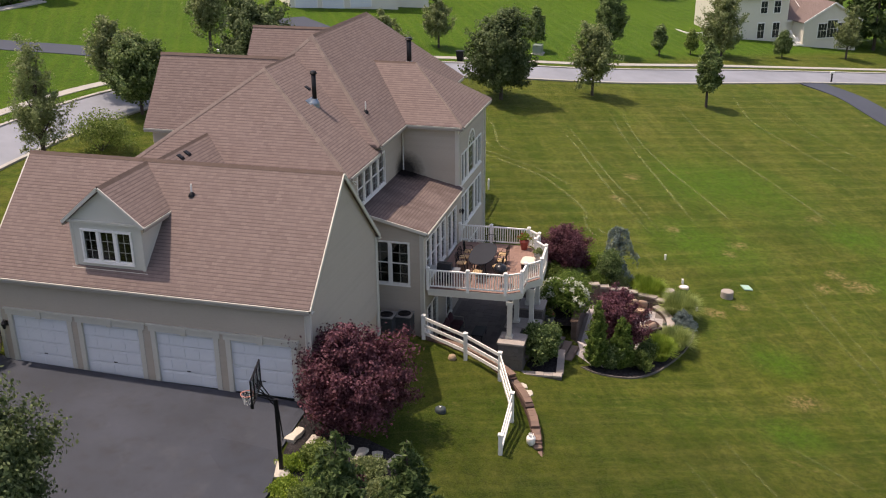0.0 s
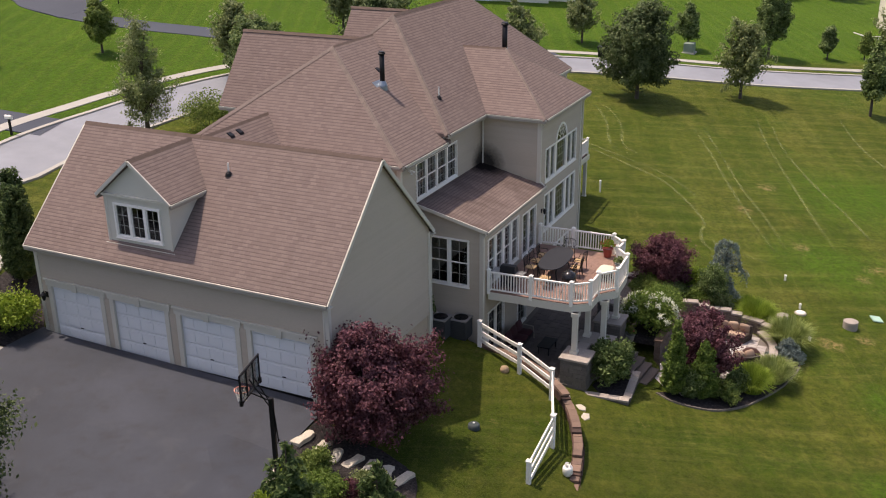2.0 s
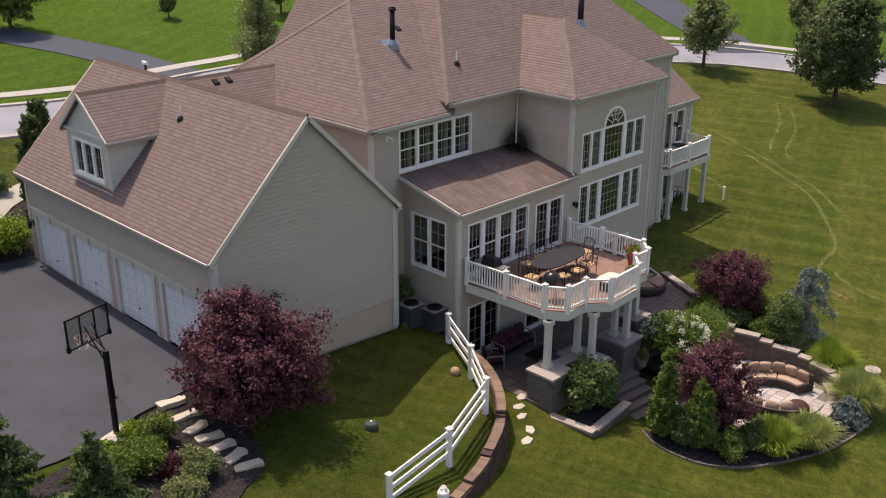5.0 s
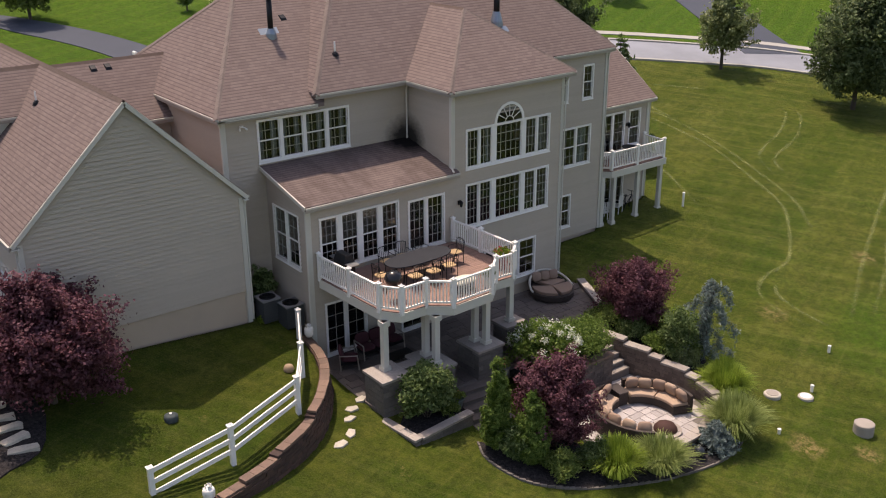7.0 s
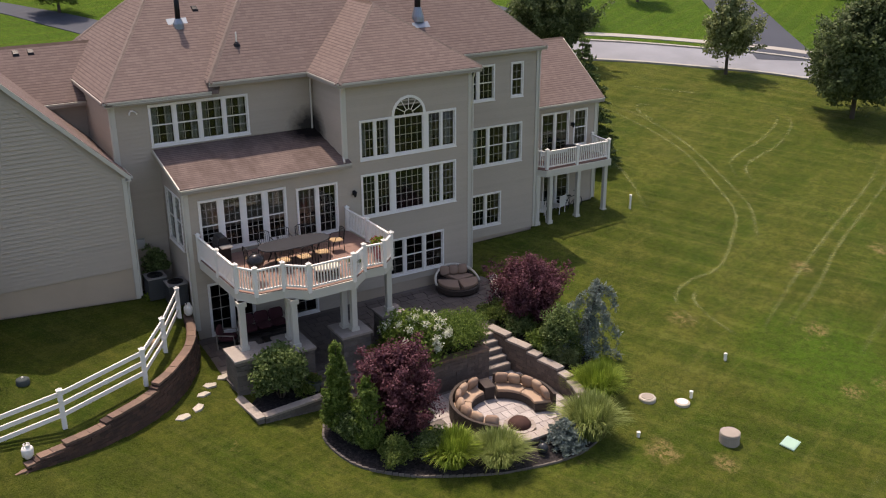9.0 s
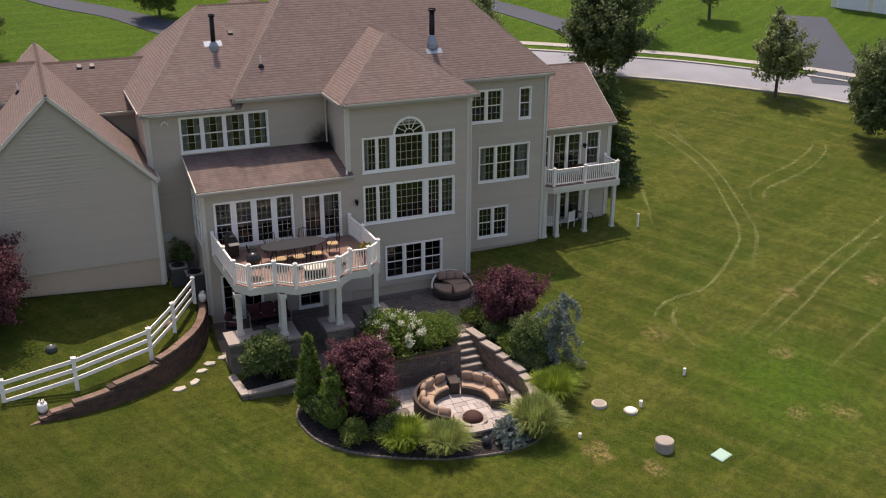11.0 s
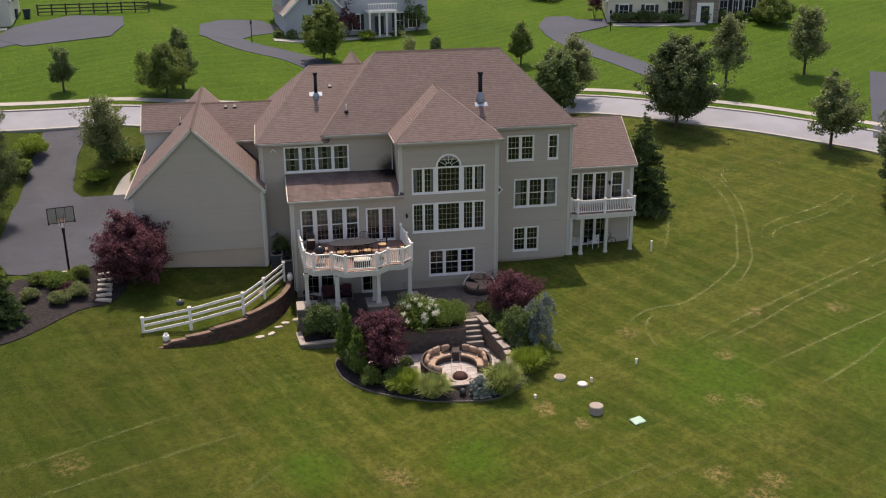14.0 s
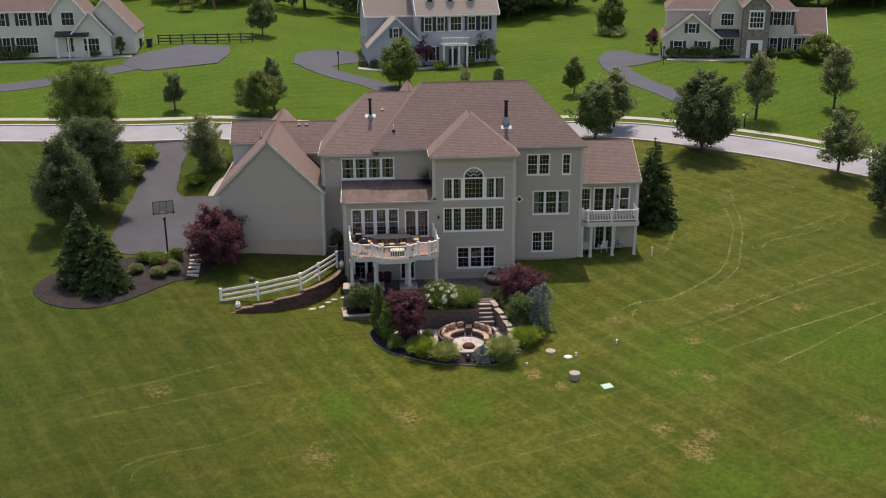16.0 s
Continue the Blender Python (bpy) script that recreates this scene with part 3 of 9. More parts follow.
def lap_runs(poly, holes, board):
    """Level strips of a wall between its openings: (a, b, left ends, right ends); board 0 cuts at openings only."""
    lo, hi = min(p[1] for p in poly), max(p[1] for p in poly)
    cuts = {lo, hi} | {p[1] for p in poly}
    k = math.ceil(lo / board) if board else 0
    while board and k * board < hi:
        cuts.add(k * board)
        k += 1
    for h in holes:
        cuts |= {min(max(h[2], lo), hi), min(max(h[3], lo), hi)}
    cuts = sorted(cuts)
    for a, b in zip(cuts, cuts[1:]):
        if b - a < 0.004:
            continue
        sa, sb = span(poly, a + 1e-6), span(poly, b - 1e-6)
        if not sa or not sb:
            continue
        cur = (sa[0], sb[0])
        for g0, g1 in sorted((h[0], h[1]) for h in holes if h[2] < (a + b) / 2 < h[3]):
            if g0 > max(cur):
                yield a, b, cur, (g0, g0)
            cur = (g1, g1)
        yield a, b, cur, (sa[1], sb[1])


def lap_wall(T, poly, holes=(), thick=0.16):
    """The sheathing of a wall, with real openings."""
    m = Mesh()
    for a, b, (l0, l1), (r0, r1) in lap_runs(poly, holes, 0):
        if r0 - l0 > 0.002 or r1 - l1 > 0.002:
            m.hull(*[[T @ Vector((u, v, w)) for u, v in ((l0, a), (r0, a), (r1, b), (l1, b))] for w in (-thick, -0.004)])
    seen, new_v, index = {}, [], []
    for p in m.v:
        key = tuple(round(c, 3) for c in p)
        if key not in seen:
            seen[key] = len(new_v)
            new_v.append(p)
        index.append(seen[key])
    m.v = new_v
    m.f = [f for f in (tuple(dict.fromkeys(index[i] for i in f)) for f in m.f) if len(f) > 2]
    return m


def clapboards(T, poly, holes, mat, parent, board=0.165, proud=0.042):
    """Lapped boards, one by one, on a wall."""
    for a, b, (l0, l1), (r0, r1) in lap_runs(poly, holes, board):
        if r0 - l0 < 0.02 and r1 - l1 < 0.02:
            continue
        base = math.floor((a + b) / 2 / board) * board
        wa, wb = proud * (1 - (a - base) / board), proud * (1 - (b - base) / board)
        m = Mesh()
        m.hull([T @ Vector(p) for p in ((l0, a, -0.003), (r0, a, -0.003), (r1, b, -0.003), (l1, b, -0.003))], [T @ Vector(p) for p in ((l0, a, wa), (r0, a, wa), (r1, b, wb), (l1, b, wb))])
        part("board", m, mat, parent)


BOARDED = []


def casing(T, u0, u1, v0, v1, t, w0, w1):
    """A closed rectangular frame of width t round an opening."""
    m = Mesh()
    o = [(u0 - t, v0 - t), (u1 + t, v0 - t), (u1 + t, v1 + t), (u0 - t, v1 + t)]
    n = [(u0, v0), (u1, v0), (u1, v1), (u0, v1)]
    m.v = [tuple(T @ Vector((a, b, w))) for w in (w0, w1) for ring in (o, n) for a, b in ring]
    for k in range(4):
        j = (k + 1) % 4
        m.f += [(k, 4 + k, 4 + j, j), (8 + k, 8 + j, 12 + j, 12 + k), (k, j, 8 + j, 8 + k), (4 + k, 12 + k, 12 + j, 4 + j)]
    return m


def window(T, u0, u1, v0, v1, units=1, cols=2, rows=4, sash=True, trim=0.075, widths=None, mat=None, gap=0.13):
    """A white window unit with casing, sill, mullions, sashes, glazing bars and a pane of glass for each light."""
    mat = mat or WHITE
    win = part("window", casing(T, u0, u1, v0, v1, trim, -0.05, 0.06), mat, house)
    sl = Mesh()
    sl.obox(T, u0 - trim * 1.3, u1 + trim * 1.3, v0 - trim - 0.035, v0 - trim - 0.002, -0.02, 0.085)
    part("window_sill", sl, mat, win)
    widths = widths or [1] * units
    tot = sum(widths)
    gaps = gap if hasattr(gap, "__len__") else [gap] * (units - 1)
    free = (u1 - u0) - sum(gaps)
    u, panes = u0, []
    for i, w in enumerate(widths):
        e = u + free * w / tot
        panes.append((u, e, w))
        gap = gaps[i] if i < units - 1 else 0
        if i < units - 1:
            ml = Mesh()
            ml.obox(T, e, e + gap, v0, v1, -0.05, 0.045)
            part("mullion", ml, mat, win)
        u = e + gap
    for a, b, w in panes:
        s = 0.035
        part("sash", casing(T, a + s, b - s, v0 + s, v1 - s, s, -0.06, 0.012), mat, win)
        if sash:
            rl = Mesh()
            rl.obox(T, a + s, b - s, (v0 + v1) / 2 - 0.022, (v0 + v1) / 2 + 0.022, -0.05, 0.014)
            part("meeting_rail", rl, mat, win)
        nc = cols if w <= 1 else 5
        for c in range(1, nc):
            x = a + (b - a) * c / nc
            bar = Mesh()
            bar.obox(T, x - 0.012, x + 0.012, v0 + s, v1 - s, -0.022, -0.008)
            part("glazing_bar", bar, MUNTIN, win)
        for r in range(1, rows):
            z = v0 + (v1 - v0) * r / rows
            bar = Mesh()
            bar.obox(T, a + s, b - s, z - 0.012, z + 0.012, -0.0225, -0.0075)
            part("glazing_bar", bar, MUNTIN, win)
        p = Mesh()
        p.obox(T, a + s, b - s, v0 + s, v1 - s, -0.030, -0.024)
        g = part("pane", p, GLASS, win)
        g.visible_shadow = False
    return win


def wall(name, T, poly, holes=(), mat=None):
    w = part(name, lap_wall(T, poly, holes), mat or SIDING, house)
    if T.col[2].y < 0.5 and mat is not CREAM:
        BOARDED.append((T, poly, holes, mat or SIDING, w))
    return w


def rect(u0, u1, v0, v1):
    return [(u0, v0), (u1, v0), (u1, v1), (u0, v1)]


# back of the bay
B_ARCH = (0.74, 5.24, 6.88, 8.42)
B_MID = (0.74, 5.24, 4.36, 6.12)
B_LOW = (1.76, 4.60, 1.38, 2.98)
Tb = frame_y(0.06)
wall("wall", Tb, rect(0.0, 6.05, 0.95, 10.05), [B_ARCH, B_MID, B_LOW, (2.33, 3.65, 8.42, 8.9)])
window(Tb, *B_ARCH, units=5, cols=3, rows=4, sash=False, widths=[0.62, 0.62, 1.42, 0.62, 0.62], gap=[0.09, 0.24, 0.24, 0.09])
window(Tb, *B_MID, units=5, cols=3, rows=5, sash=False, widths=[0.62, 0.62, 1.42, 0.62, 0.62], gap=[0.09, 0.24, 0.24, 0.09])
window(Tb, *B_LOW, units=3, cols=2, rows=4)
# half-round head over the middle light
am, cx, r = Mesh(), 2.99, 0.70
for k in range(16):
    a0, a1 = math.pi * k / 16, math.pi * (k + 1) / 16
    o = [(cx + q * math.cos(a), 8.5 + q * math.sin(a)) for q, a in ((r, a0), (r + 0.11, a0), (r + 0.11, a1), (r, a1))]
    am.hull([Tb @ Vector((u, v, -0.05)) for u, v in o], [Tb @ Vector((u, v, 0.06)) for u, v in o])
for k in range(1, 6):
    a = math.pi * k / 6
    am.beam(Tb @ Vector((cx + 0.22 * math.cos(a), 8.5 + 0.22 * math.sin(a), 0.035)), Tb @ Vector((cx + r * math.cos(a), 8.5 + r * math.sin(a), 0.035)), 0.025, 0.025, (0, 1, 0))
for k in range(8):
    a0, a1 = math.pi * k / 8, math.pi * (k + 1) / 8
    am.beam(Tb @ Vector((cx + 0.22 * math.cos(a0), 8.5 + 0.22 * math.sin(a0), 0.035)), Tb @ Vector((cx + 0.22 * math.cos(a1), 8.5 + 0.22 * math.sin(a1), 0.035)), 0.025, 0.025, (0, 1, 0))
fan = part("fanlight", am, WHITE, house)
fp = Mesh()
o = [(cx + r * math.cos(math.pi * k / 20), 8.5 + r * math.sin(math.pi * k / 20)) for k in range(21)]
fp.hull([Tb @ Vector((u, v, 0.024)) for u, v in o], [Tb @ Vector((u, v, 0.03)) for u, v in o])
part("pane", fp, GLASS, fan)
wall("wall", frame_xm(0.0), rect(-3.1, -0.06, 6.5, 10.05))
wall("wall", frame_xp(6.05), rect(0.06, 3.0, 0.8, 10.05))

# sunroom below the upper windows
S_DOOR = (-2.18, -0.5, 4.02, 6.02)
wall("wall", Tb, rect(-6.75, 0.0, 0.5, 6.72), [(-6.22, -2.76, 4.18, 6.18), S_DOOR, (-6.15, -4.4, 0.62, 2.72), (-2.6, -1.6, 0.6, 2.66)])
window(Tb, -6.22, -2.76, 4.18, 6.18, units=4, cols=3, rows=6, gap=0.2)
window(Tb, *S_DOOR, units=2, cols=3, rows=5, sash=False)
window(Tb, -6.15, -4.4, 0.62, 2.72, units=2, cols=2, rows=4, sash=False)
window(Tb, -2.6, -1.6, 0.6, 2.66, units=1, cols=2, rows=4, sash=False)
Tsl = frame_xm(-6.75)
wall("wall", Tsl, [(-3.1, 0.9), (-0.06, 0.9), (-0.06, 6.75), (-3.1, 7.5)], [(-2.55, -0.75, 4.16, 6.22)])
window(Tsl, -2.55, -0.75, 4.16, 6.22, units=2, cols=2, rows=4)

# main back wall, upper storey and left return
Tm = frame_y(3.08)
UPW = (-6.94, -2.98, 7.88, 9.42)
wall("wall", Tm, rect(-8.4, 0.0, 1.6, 10.05), [UPW])
window(Tm, *UPW, units=4, cols=3, rows=4)
wall("wall", frame_xm(-8.4), rect(-13.3, -3.08, 1.6, 9.75))

# right-hand back wall
Tr = frame_y(2.98)
R_UP, R_UP2, R_MID, R_LOW = (7.5, 9.2, 7.9, 9.46), (10.28, 10.86, 7.9, 9.44), (8.02, 10.85, 4.68, 6.5), (8.02, 9.66, 1.57, 3.14)
wall("wall", Tr, rect(6.05, 11.8, 0.98, 10.05), [R_UP, R_UP2, R_MID, R_LOW])
window(Tr, *R_UP, units=2, cols=3, rows=4)
window(Tr, *R_UP2, units=1, cols=2, rows=4)
window(Tr, *R_MID, units=3, cols=3, rows=4)
window(Tr, *R_LOW, units=2, cols=3, rows=4)
dm = Mesh()
dm.hull([Tr @ Vector((6.88 + a, 5.92 + b, 0.0)) for a, b in ((0.33, 0), (0, 0.33), (-0.33, 0), (0, -0.33))], [Tr @ Vector((6.88 + a, 5.92 + b, 0.07)) for a, b in ((0.33, 0), (0, 0.33), (-0.33, 0), (0, -0.33))])
dw = part("window", dm, WHITE, house, "small white diamond window")
dg = Mesh()
dg.hull([Tr @ Vector((6.88 + a, 5.92 + b, 0.07)) for a, b in ((0.19, 0), (0, 0.19), (-0.19, 0), (0, -0.19))], [Tr @ Vector((6.88 + a, 5.92 + b, 0.076)) for a, b in ((0.19, 0), (0, 0.19), (-0.19, 0), (0, -0.19))])
part("pane", dg, DARK, dw)
wall("wall", frame_xp(11.8), rect(2.98, 12.0, 1.0, 10.05))
wall("wall", frame_yp(12.0), rect(-11.8, 8.4, 1.6, 10.05))
for x0, x1, y1, zr in ((-3.65, 0.85, 15.3, 13.3), (5.35, 9.85, 14.3, 13.4)):
    wall("wall", frame_yp(y1), [(-x1, 1.8), (-x0, 1.8), (-x0, 10.0), (-(x0 + x1) / 2, zr - 0.25), (-x1, 10.0)])
    wall("wall", frame_xm(x0), rect(-y1, -11.0, 1.8, 10.0))
    wall("wall", frame_xp(x1), rect(11.0, y1, 1.8, 10.0))

# right wing with its raised deck
Tw = frame_y(4.36)
W_L, W_D, W_R = (12.16, 12.86, 4.45, 6.28), (13.2, 14.85, 4.25, 6.28), (15.3, 16.05, 4.45, 6.28)
W_LOW = (13.4, 15.0, 1.2, 3.2)
wall("wall", Tw, rect(11.8, 16.7, 0.9, 6.75), [W_L, W_D, W_R, W_LOW])
window(Tw, *W_L, units=1, cols=3, rows=4)
window(Tw, *W_D, units=2, cols=2, rows=4, sash=False)
window(Tw, *W_R, units=1, cols=3, rows=4)
window(Tw, *W_LOW, units=2, cols=2, rows=4, sash=False)
wall("wall", frame_xp(16.7), [(4.36, 1.0), (11.2, 1.0), (11.2, 6.75), (7.78, 9.35), (4.36, 6.75)])

# garage
GX0, GX1, GY0, GY1 = -16.35, -8.5, 1.75, 15.6
Tg = frame_y(GY0)
gable = [(GX0, 3.4), (GX1, 3.4), (GX1, 7.27), (-12.43, 11.13), (GX0, 7.33)]
wall("wall", Tg, gable)
wall("wall", frame_yp(GY1), [(-GX1, 3.2), (-GX0, 3.2), (-GX0, 7.33), (12.43, 11.13), (-GX1, 7.27)])
DOORS = [(12.38, 14.98), (9.13, 11.70), (5.83, 8.38), (2.55, 5.12)]
Tf = frame_xm(GX0)
wall("wall", Tf, rect(-GY1, -GY0, 3.0, 7.1), [(-b - 0.05, -a + 0.05, 3.0, 5.47) for a, b in DOORS])
wall("wall", frame_xp(GX1), rect(GY0, GY1, 2.0, 7.1))
for a, b in DOORS:
    d = thing("garage_door", "white panelled sectional garage door, closed", "garage door", pose(GX0, (a + b) / 2, 3.1), "garage doors")
    Td = Matrix.Translation((-GX0, -(a + b) / 2, -3.1)) @ Tf
    for r in range(4):
        p = Mesh()
        p.obox(Td, -b, -a, 3.12 + r * 0.575, 3.12 + (r + 1) * 0.575 - 0.018, -0.12, -0.06)
        dp = part("door_panel", p, DOORWHITE, d)
        for c in range(4):
            w = (b - a) / 4
            p = Mesh()
            p.obox(Td, -b + c * w + 0.09, -b + (c + 1) * w - 0.09, 3.12 + r * 0.575 + 0.09, 3.12 + r * 0.575 + 0.46, -0.059, -0.042)
            part("raised_field", p, DOORWHITE, dp)
    hd = Mesh()
    hd.obox(Td, -(a + b) / 2 - 0.07, -(a + b) / 2 + 0.07, 3.72, 3.745, -0.06, -0.02)
    part("handle", hd, BLACK, d)
    for nm, q, w0, w1 in (("jamb", (-b - 0.2, -b, 3.08, 5.42), -0.1, 0.05), ("jamb", (-a, -a + 0.2, 3.08, 5.42), -0.1, 0.05), ("head_board", (-b - 0.28, -a + 0.28, 5.42, 5.66), -0.1, 0.055), ("cornice", (-b - 0.34, -a + 0.34, 5.66, 5.74), -0.02, 0.11)):
        t = Mesh()
        t.obox(Tf, *q, w0, w1)
        part(nm, t, CREAM, house)
    t, mid = Mesh(), -(a + b) / 2
    t.hull([Tf @ Vector(p) for p in ((mid - 0.11, 5.38, 0), (mid + 0.11, 5.38, 0), (mid + 0.16, 5.76, 0), (mid - 0.16, 5.76, 0))], [Tf @ Vector(p) for p in ((mid - 0.11, 5.38, 0.1), (mid + 0.11, 5.38, 0.1), (mid + 0.16, 5.76, 0.14), (mid - 0.16, 5.76, 0.14))])
    part("keystone", t, CREAM, house)
# connector between garage and main block
wall("wall", frame_y(7.85), rect(-11.2, -8.4, 5.0, 9.2))
wall("wall", frame_yp(12.4), rect(8.4, 12.0, 3.2, 9.2))
# dormer
Td_ = frame_xm(-16.0)
dpoly = [(-11.75, 7.68), (-8.72, 7.68), (-8.72, 9.7), (-11.75, 9.7)]
DWIN = (-11.28, -9.18, 8.08, 9.32)
wall("wall", Td_, dpoly, [DWIN], CREAM)
window(Td_, *DWIN, units=3, cols=2, rows=3, sash=False)
part("wall", lap_wall(frame_xm(-16.0), [(-11.9, 9.72), (-8.6, 9.72), (-10.235, 11.0)]), CREAM, house)
for y in (8.72, 11.75):
    ds = Mesh()
    ds.hull([(-16.02, y - 0.06, 7.5), (-16.02, y - 0.06, 9.72), (-13.8, y - 0.06, 9.72)], [(-16.02, y + 0.06, 7.5), (-16.02, y + 0.06, 9.72), (-13.8, y + 0.06, 9.72)])
    part("dormer_cheek", ds, CREAM, house)
dt = Mesh()
dt.box(-16.1, -16.02, 8.55, 11.9, 7.6, 7.74)
part("trim", dt, CREAM, house)
dt = Mesh()
dt.box(-16.12, -16.02, 8.55, 11.92, 9.66, 9.75)
part("trim", dt, CREAM, house)

# foundations
for q in ((GX0 + 0.02, GX1 - 0.02, GY0 + 0.03, GY0 + 0.35, 0.8, 3.42), (GX1 - 0.35, GX1 - 0.03, GY0 + 0.36, GY1 - 0.1, 0.8, 3.42), (0.02, 6.03, 0.08, 0.4, -0.6, 1.0), (6.06, 11.78, 3.0, 3.3, -0.6, 1.0), (11.8, 16.68, 4.38, 4.7, -0.6, 1.0), (-6.73, 0.0, 0.09, 0.4, -0.6, 0.6), (-6.73, -6.4, 0.4, 3.0, 0.0, 1.0), (11.5, 11.78, 3.3, 12.0, -0.6, 1.0), (16.4, 16.68, 4.7, 11.2, -0.6, 1.0)):
    fd = Mesh()
    fd.box(*q)
    part("foundation", fd, CONCRETE, house, "bare concrete foundation wall")
# unseen floors added inside, so that no light leaks between the storeys
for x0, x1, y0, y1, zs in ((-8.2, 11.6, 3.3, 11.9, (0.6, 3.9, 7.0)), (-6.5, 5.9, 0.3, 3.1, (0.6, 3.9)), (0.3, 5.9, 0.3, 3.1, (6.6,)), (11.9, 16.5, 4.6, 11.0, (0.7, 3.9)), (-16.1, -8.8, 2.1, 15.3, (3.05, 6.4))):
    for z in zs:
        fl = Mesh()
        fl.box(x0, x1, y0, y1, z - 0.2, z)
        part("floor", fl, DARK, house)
# unseen near-black partitions behind the rooms, added to keep the windows dark
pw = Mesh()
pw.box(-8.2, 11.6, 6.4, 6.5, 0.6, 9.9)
part("dark_partition", pw, DARK, house)
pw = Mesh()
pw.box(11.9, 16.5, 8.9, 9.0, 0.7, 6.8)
part("dark_partition", pw, DARK, house)
wall("wall", frame_yp(11.2), rect(-16.7, -11.8, 1.0, 6.75))


def curtain(T, u0, u1, v0, v1):
    """A gathered curtain hanging a hand behind the glass."""
    m, n = Mesh(), 18
    for k in range(n + 1):
        u, w = u0 + (u1 - u0) * k / n, -0.24 + 0.035 * math.sin(k * 1.9)
        m.v += [tuple(T @ Vector((u, v0, w))), tuple(T @ Vector((u, v1, w)))]
    m.f = [(2 * k, 2 * k + 2, 2 * k + 3, 2 * k + 1) for k in range(n)]
    part("curtain", m, DRAPE, house, "pale grey curtain behind the window")


DRAPE = plain("curtain_cloth", (0.58, 0.58, 0.56), 0.9, 0.15, 9, 0.2)
for k in range(4):
    u = -6.94 + 1.0225 * k
    curtain(Tm, u + 0.04, u + 0.3, 7.85, 9.45)
    curtain(Tm, u + 0.62, u + 0.86, 7.85, 9.45)
curtain(Tr, 8.05, 8.5, 4.6, 6.5)
curtain(Tr, 10.35, 10.82, 4.6, 6.5)
for u in (0.76, 1.9, 3.9, 4.85):
    curtain(Tb, u, u + 0.3, 6.9, 8.4)


# ---- roofs ----
def roof_plane(m, pts, thick=0.16):
    """A roof slope as a thin solid; pts run along the eave first. UV in metres along eave and slope."""
    p = [Vector(q) for q in pts]
    u = (p[1] - p[0]).normalized()
    n = Vector((0, 0, 0))
    for a, b in zip(p, p[1:] + p[:1]):
        n += a.cross(b)
    n.normalize()
    if n.z < 0:
        n = -n
    u = Vector((n.y, -n.x, 0)).normalized() if abs(n.z) < 0.999 else u
    v = n.cross(u)
    if v.z < 0:
        v, u = -v, -u
    uv = [(q.dot(u), q.dot(v)) for q in p]
    ccw = sum(a[0] * b[1] - a[1] * b[0] for a, b in zip([(q.x, q.y) for q in p], [(q.x, q.y) for q in p[1:] + p[:1]])) > 0
    if not ccw:
        p, uv = p[::-1], uv[::-1]
    m.face(p, uv)
    d = Vector((0, 0, -thick))
    m.face([q + d for q in p][::-1])
    for a, b in zip(p, p[1:] + p[:1]):
        m.face([a, a + d, b + d, b])


def roof(planes, label="", mat=None):
    m = Mesh()
    for p in planes:
        roof_plane(m, p)
    return part("roof", m, mat or SHINGLE, house, label)


def ridge(roof_ob, p, q, mat=None):
    """Cap shingles along a ridge or hip."""
    w, drop = (0.24, 0.1) if mat else (0.30, 0.10)
    p, q = Vector(p), Vector(q)
    d = q - p
    n = max(2, int(d.length / 0.3))
    for i in range(n):
        a, b = p + d * (i / n), p + d * ((i + 1) / n) + d.normalized() * 0.03
        s = d.cross(Vector((0, 0, 1))).normalized() * (w / 2)
        dn, up = Vector((0, 0, -drop)), Vector((0, 0, 0.03 + 0.006 * (i % 2)))
        m = Mesh()
        m.hull([a - s + dn, a + up, a + s + dn], [b - s + dn, b + up * 0.6, b + s + dn])
        part("ridge_cap", m, mat or RIDGE, roof_ob)


RIDGE = pieces("hip_cap", (0.215, 0.168, 0.148), (0.160, 0.124, 0.110), 0.95)


def gutter(p, q, mat=None, h=0.075):
    """An eaves gutter with its fascia board."""
    m = Mesh()
    p, q = Vector(p), Vector(q)
    m.beam(p + Vector((0, 0, -0.075)), q + Vector((0, 0, -0.07)), 0.085, h)
    part("gutter", m, mat or GUTTER, house)
    m = Mesh()
    m.beam(p + Vector((0, 0, -0.165)), q + Vector((0, 0, -0.165)), 0.03, 0.115)
    part("fascia", m, TAUPE, house)


def soffit(poly, z):
    m = Mesh()
    m.slab(poly, z - 0.03, z)
    part("soffit", m, CREAM, house)


# main block
ME, MR, MX0, MX1, MY0, MY1 = 10.22, 14.6, -4.6, 12.1, 2.68, 12.3
RA, RB = (-0.5, 7.5, MR), (7.9, 7.5, MR)
A, B_, C, D = (MX0, MY0, ME), (MX1, MY0, ME), (MX1, MY1, ME), (MX0, MY1, ME)
main_roof = roof([[A, B_, RB, RA], [B_, C, RB], [C, D, RA, RB], [D, A, RA]], "brown asphalt shingle hip roof")
ridge(main_roof, RA, RB, DARKRIDGE)
for e, f in ((A, RA), (B_, RB), (C, RB), (D, RA)):
    ridge(main_roof, e, f)
# left block
LE, LR, LX0, LY0, LY1 = 9.85, 13.74, -8.72, 2.74, 13.6
R1, R2 = (-4.9, 8.2, LR), (-1.25, 8.2, LR)
l_roof = roof([[(LX0, LY0, LE), (-4.2, LY0, LE), (-1.0, 8.2, LR), R1], [(LX0, LY1, LE), (LX0, LY0, LE), R1], [(-2.0, LY1, LE), (LX0, LY1, LE), R1, R2]])
ridge(l_roof, R1, R2, DARKRIDGE)
ridge(l_roof, (LX0, LY0, LE), R1)
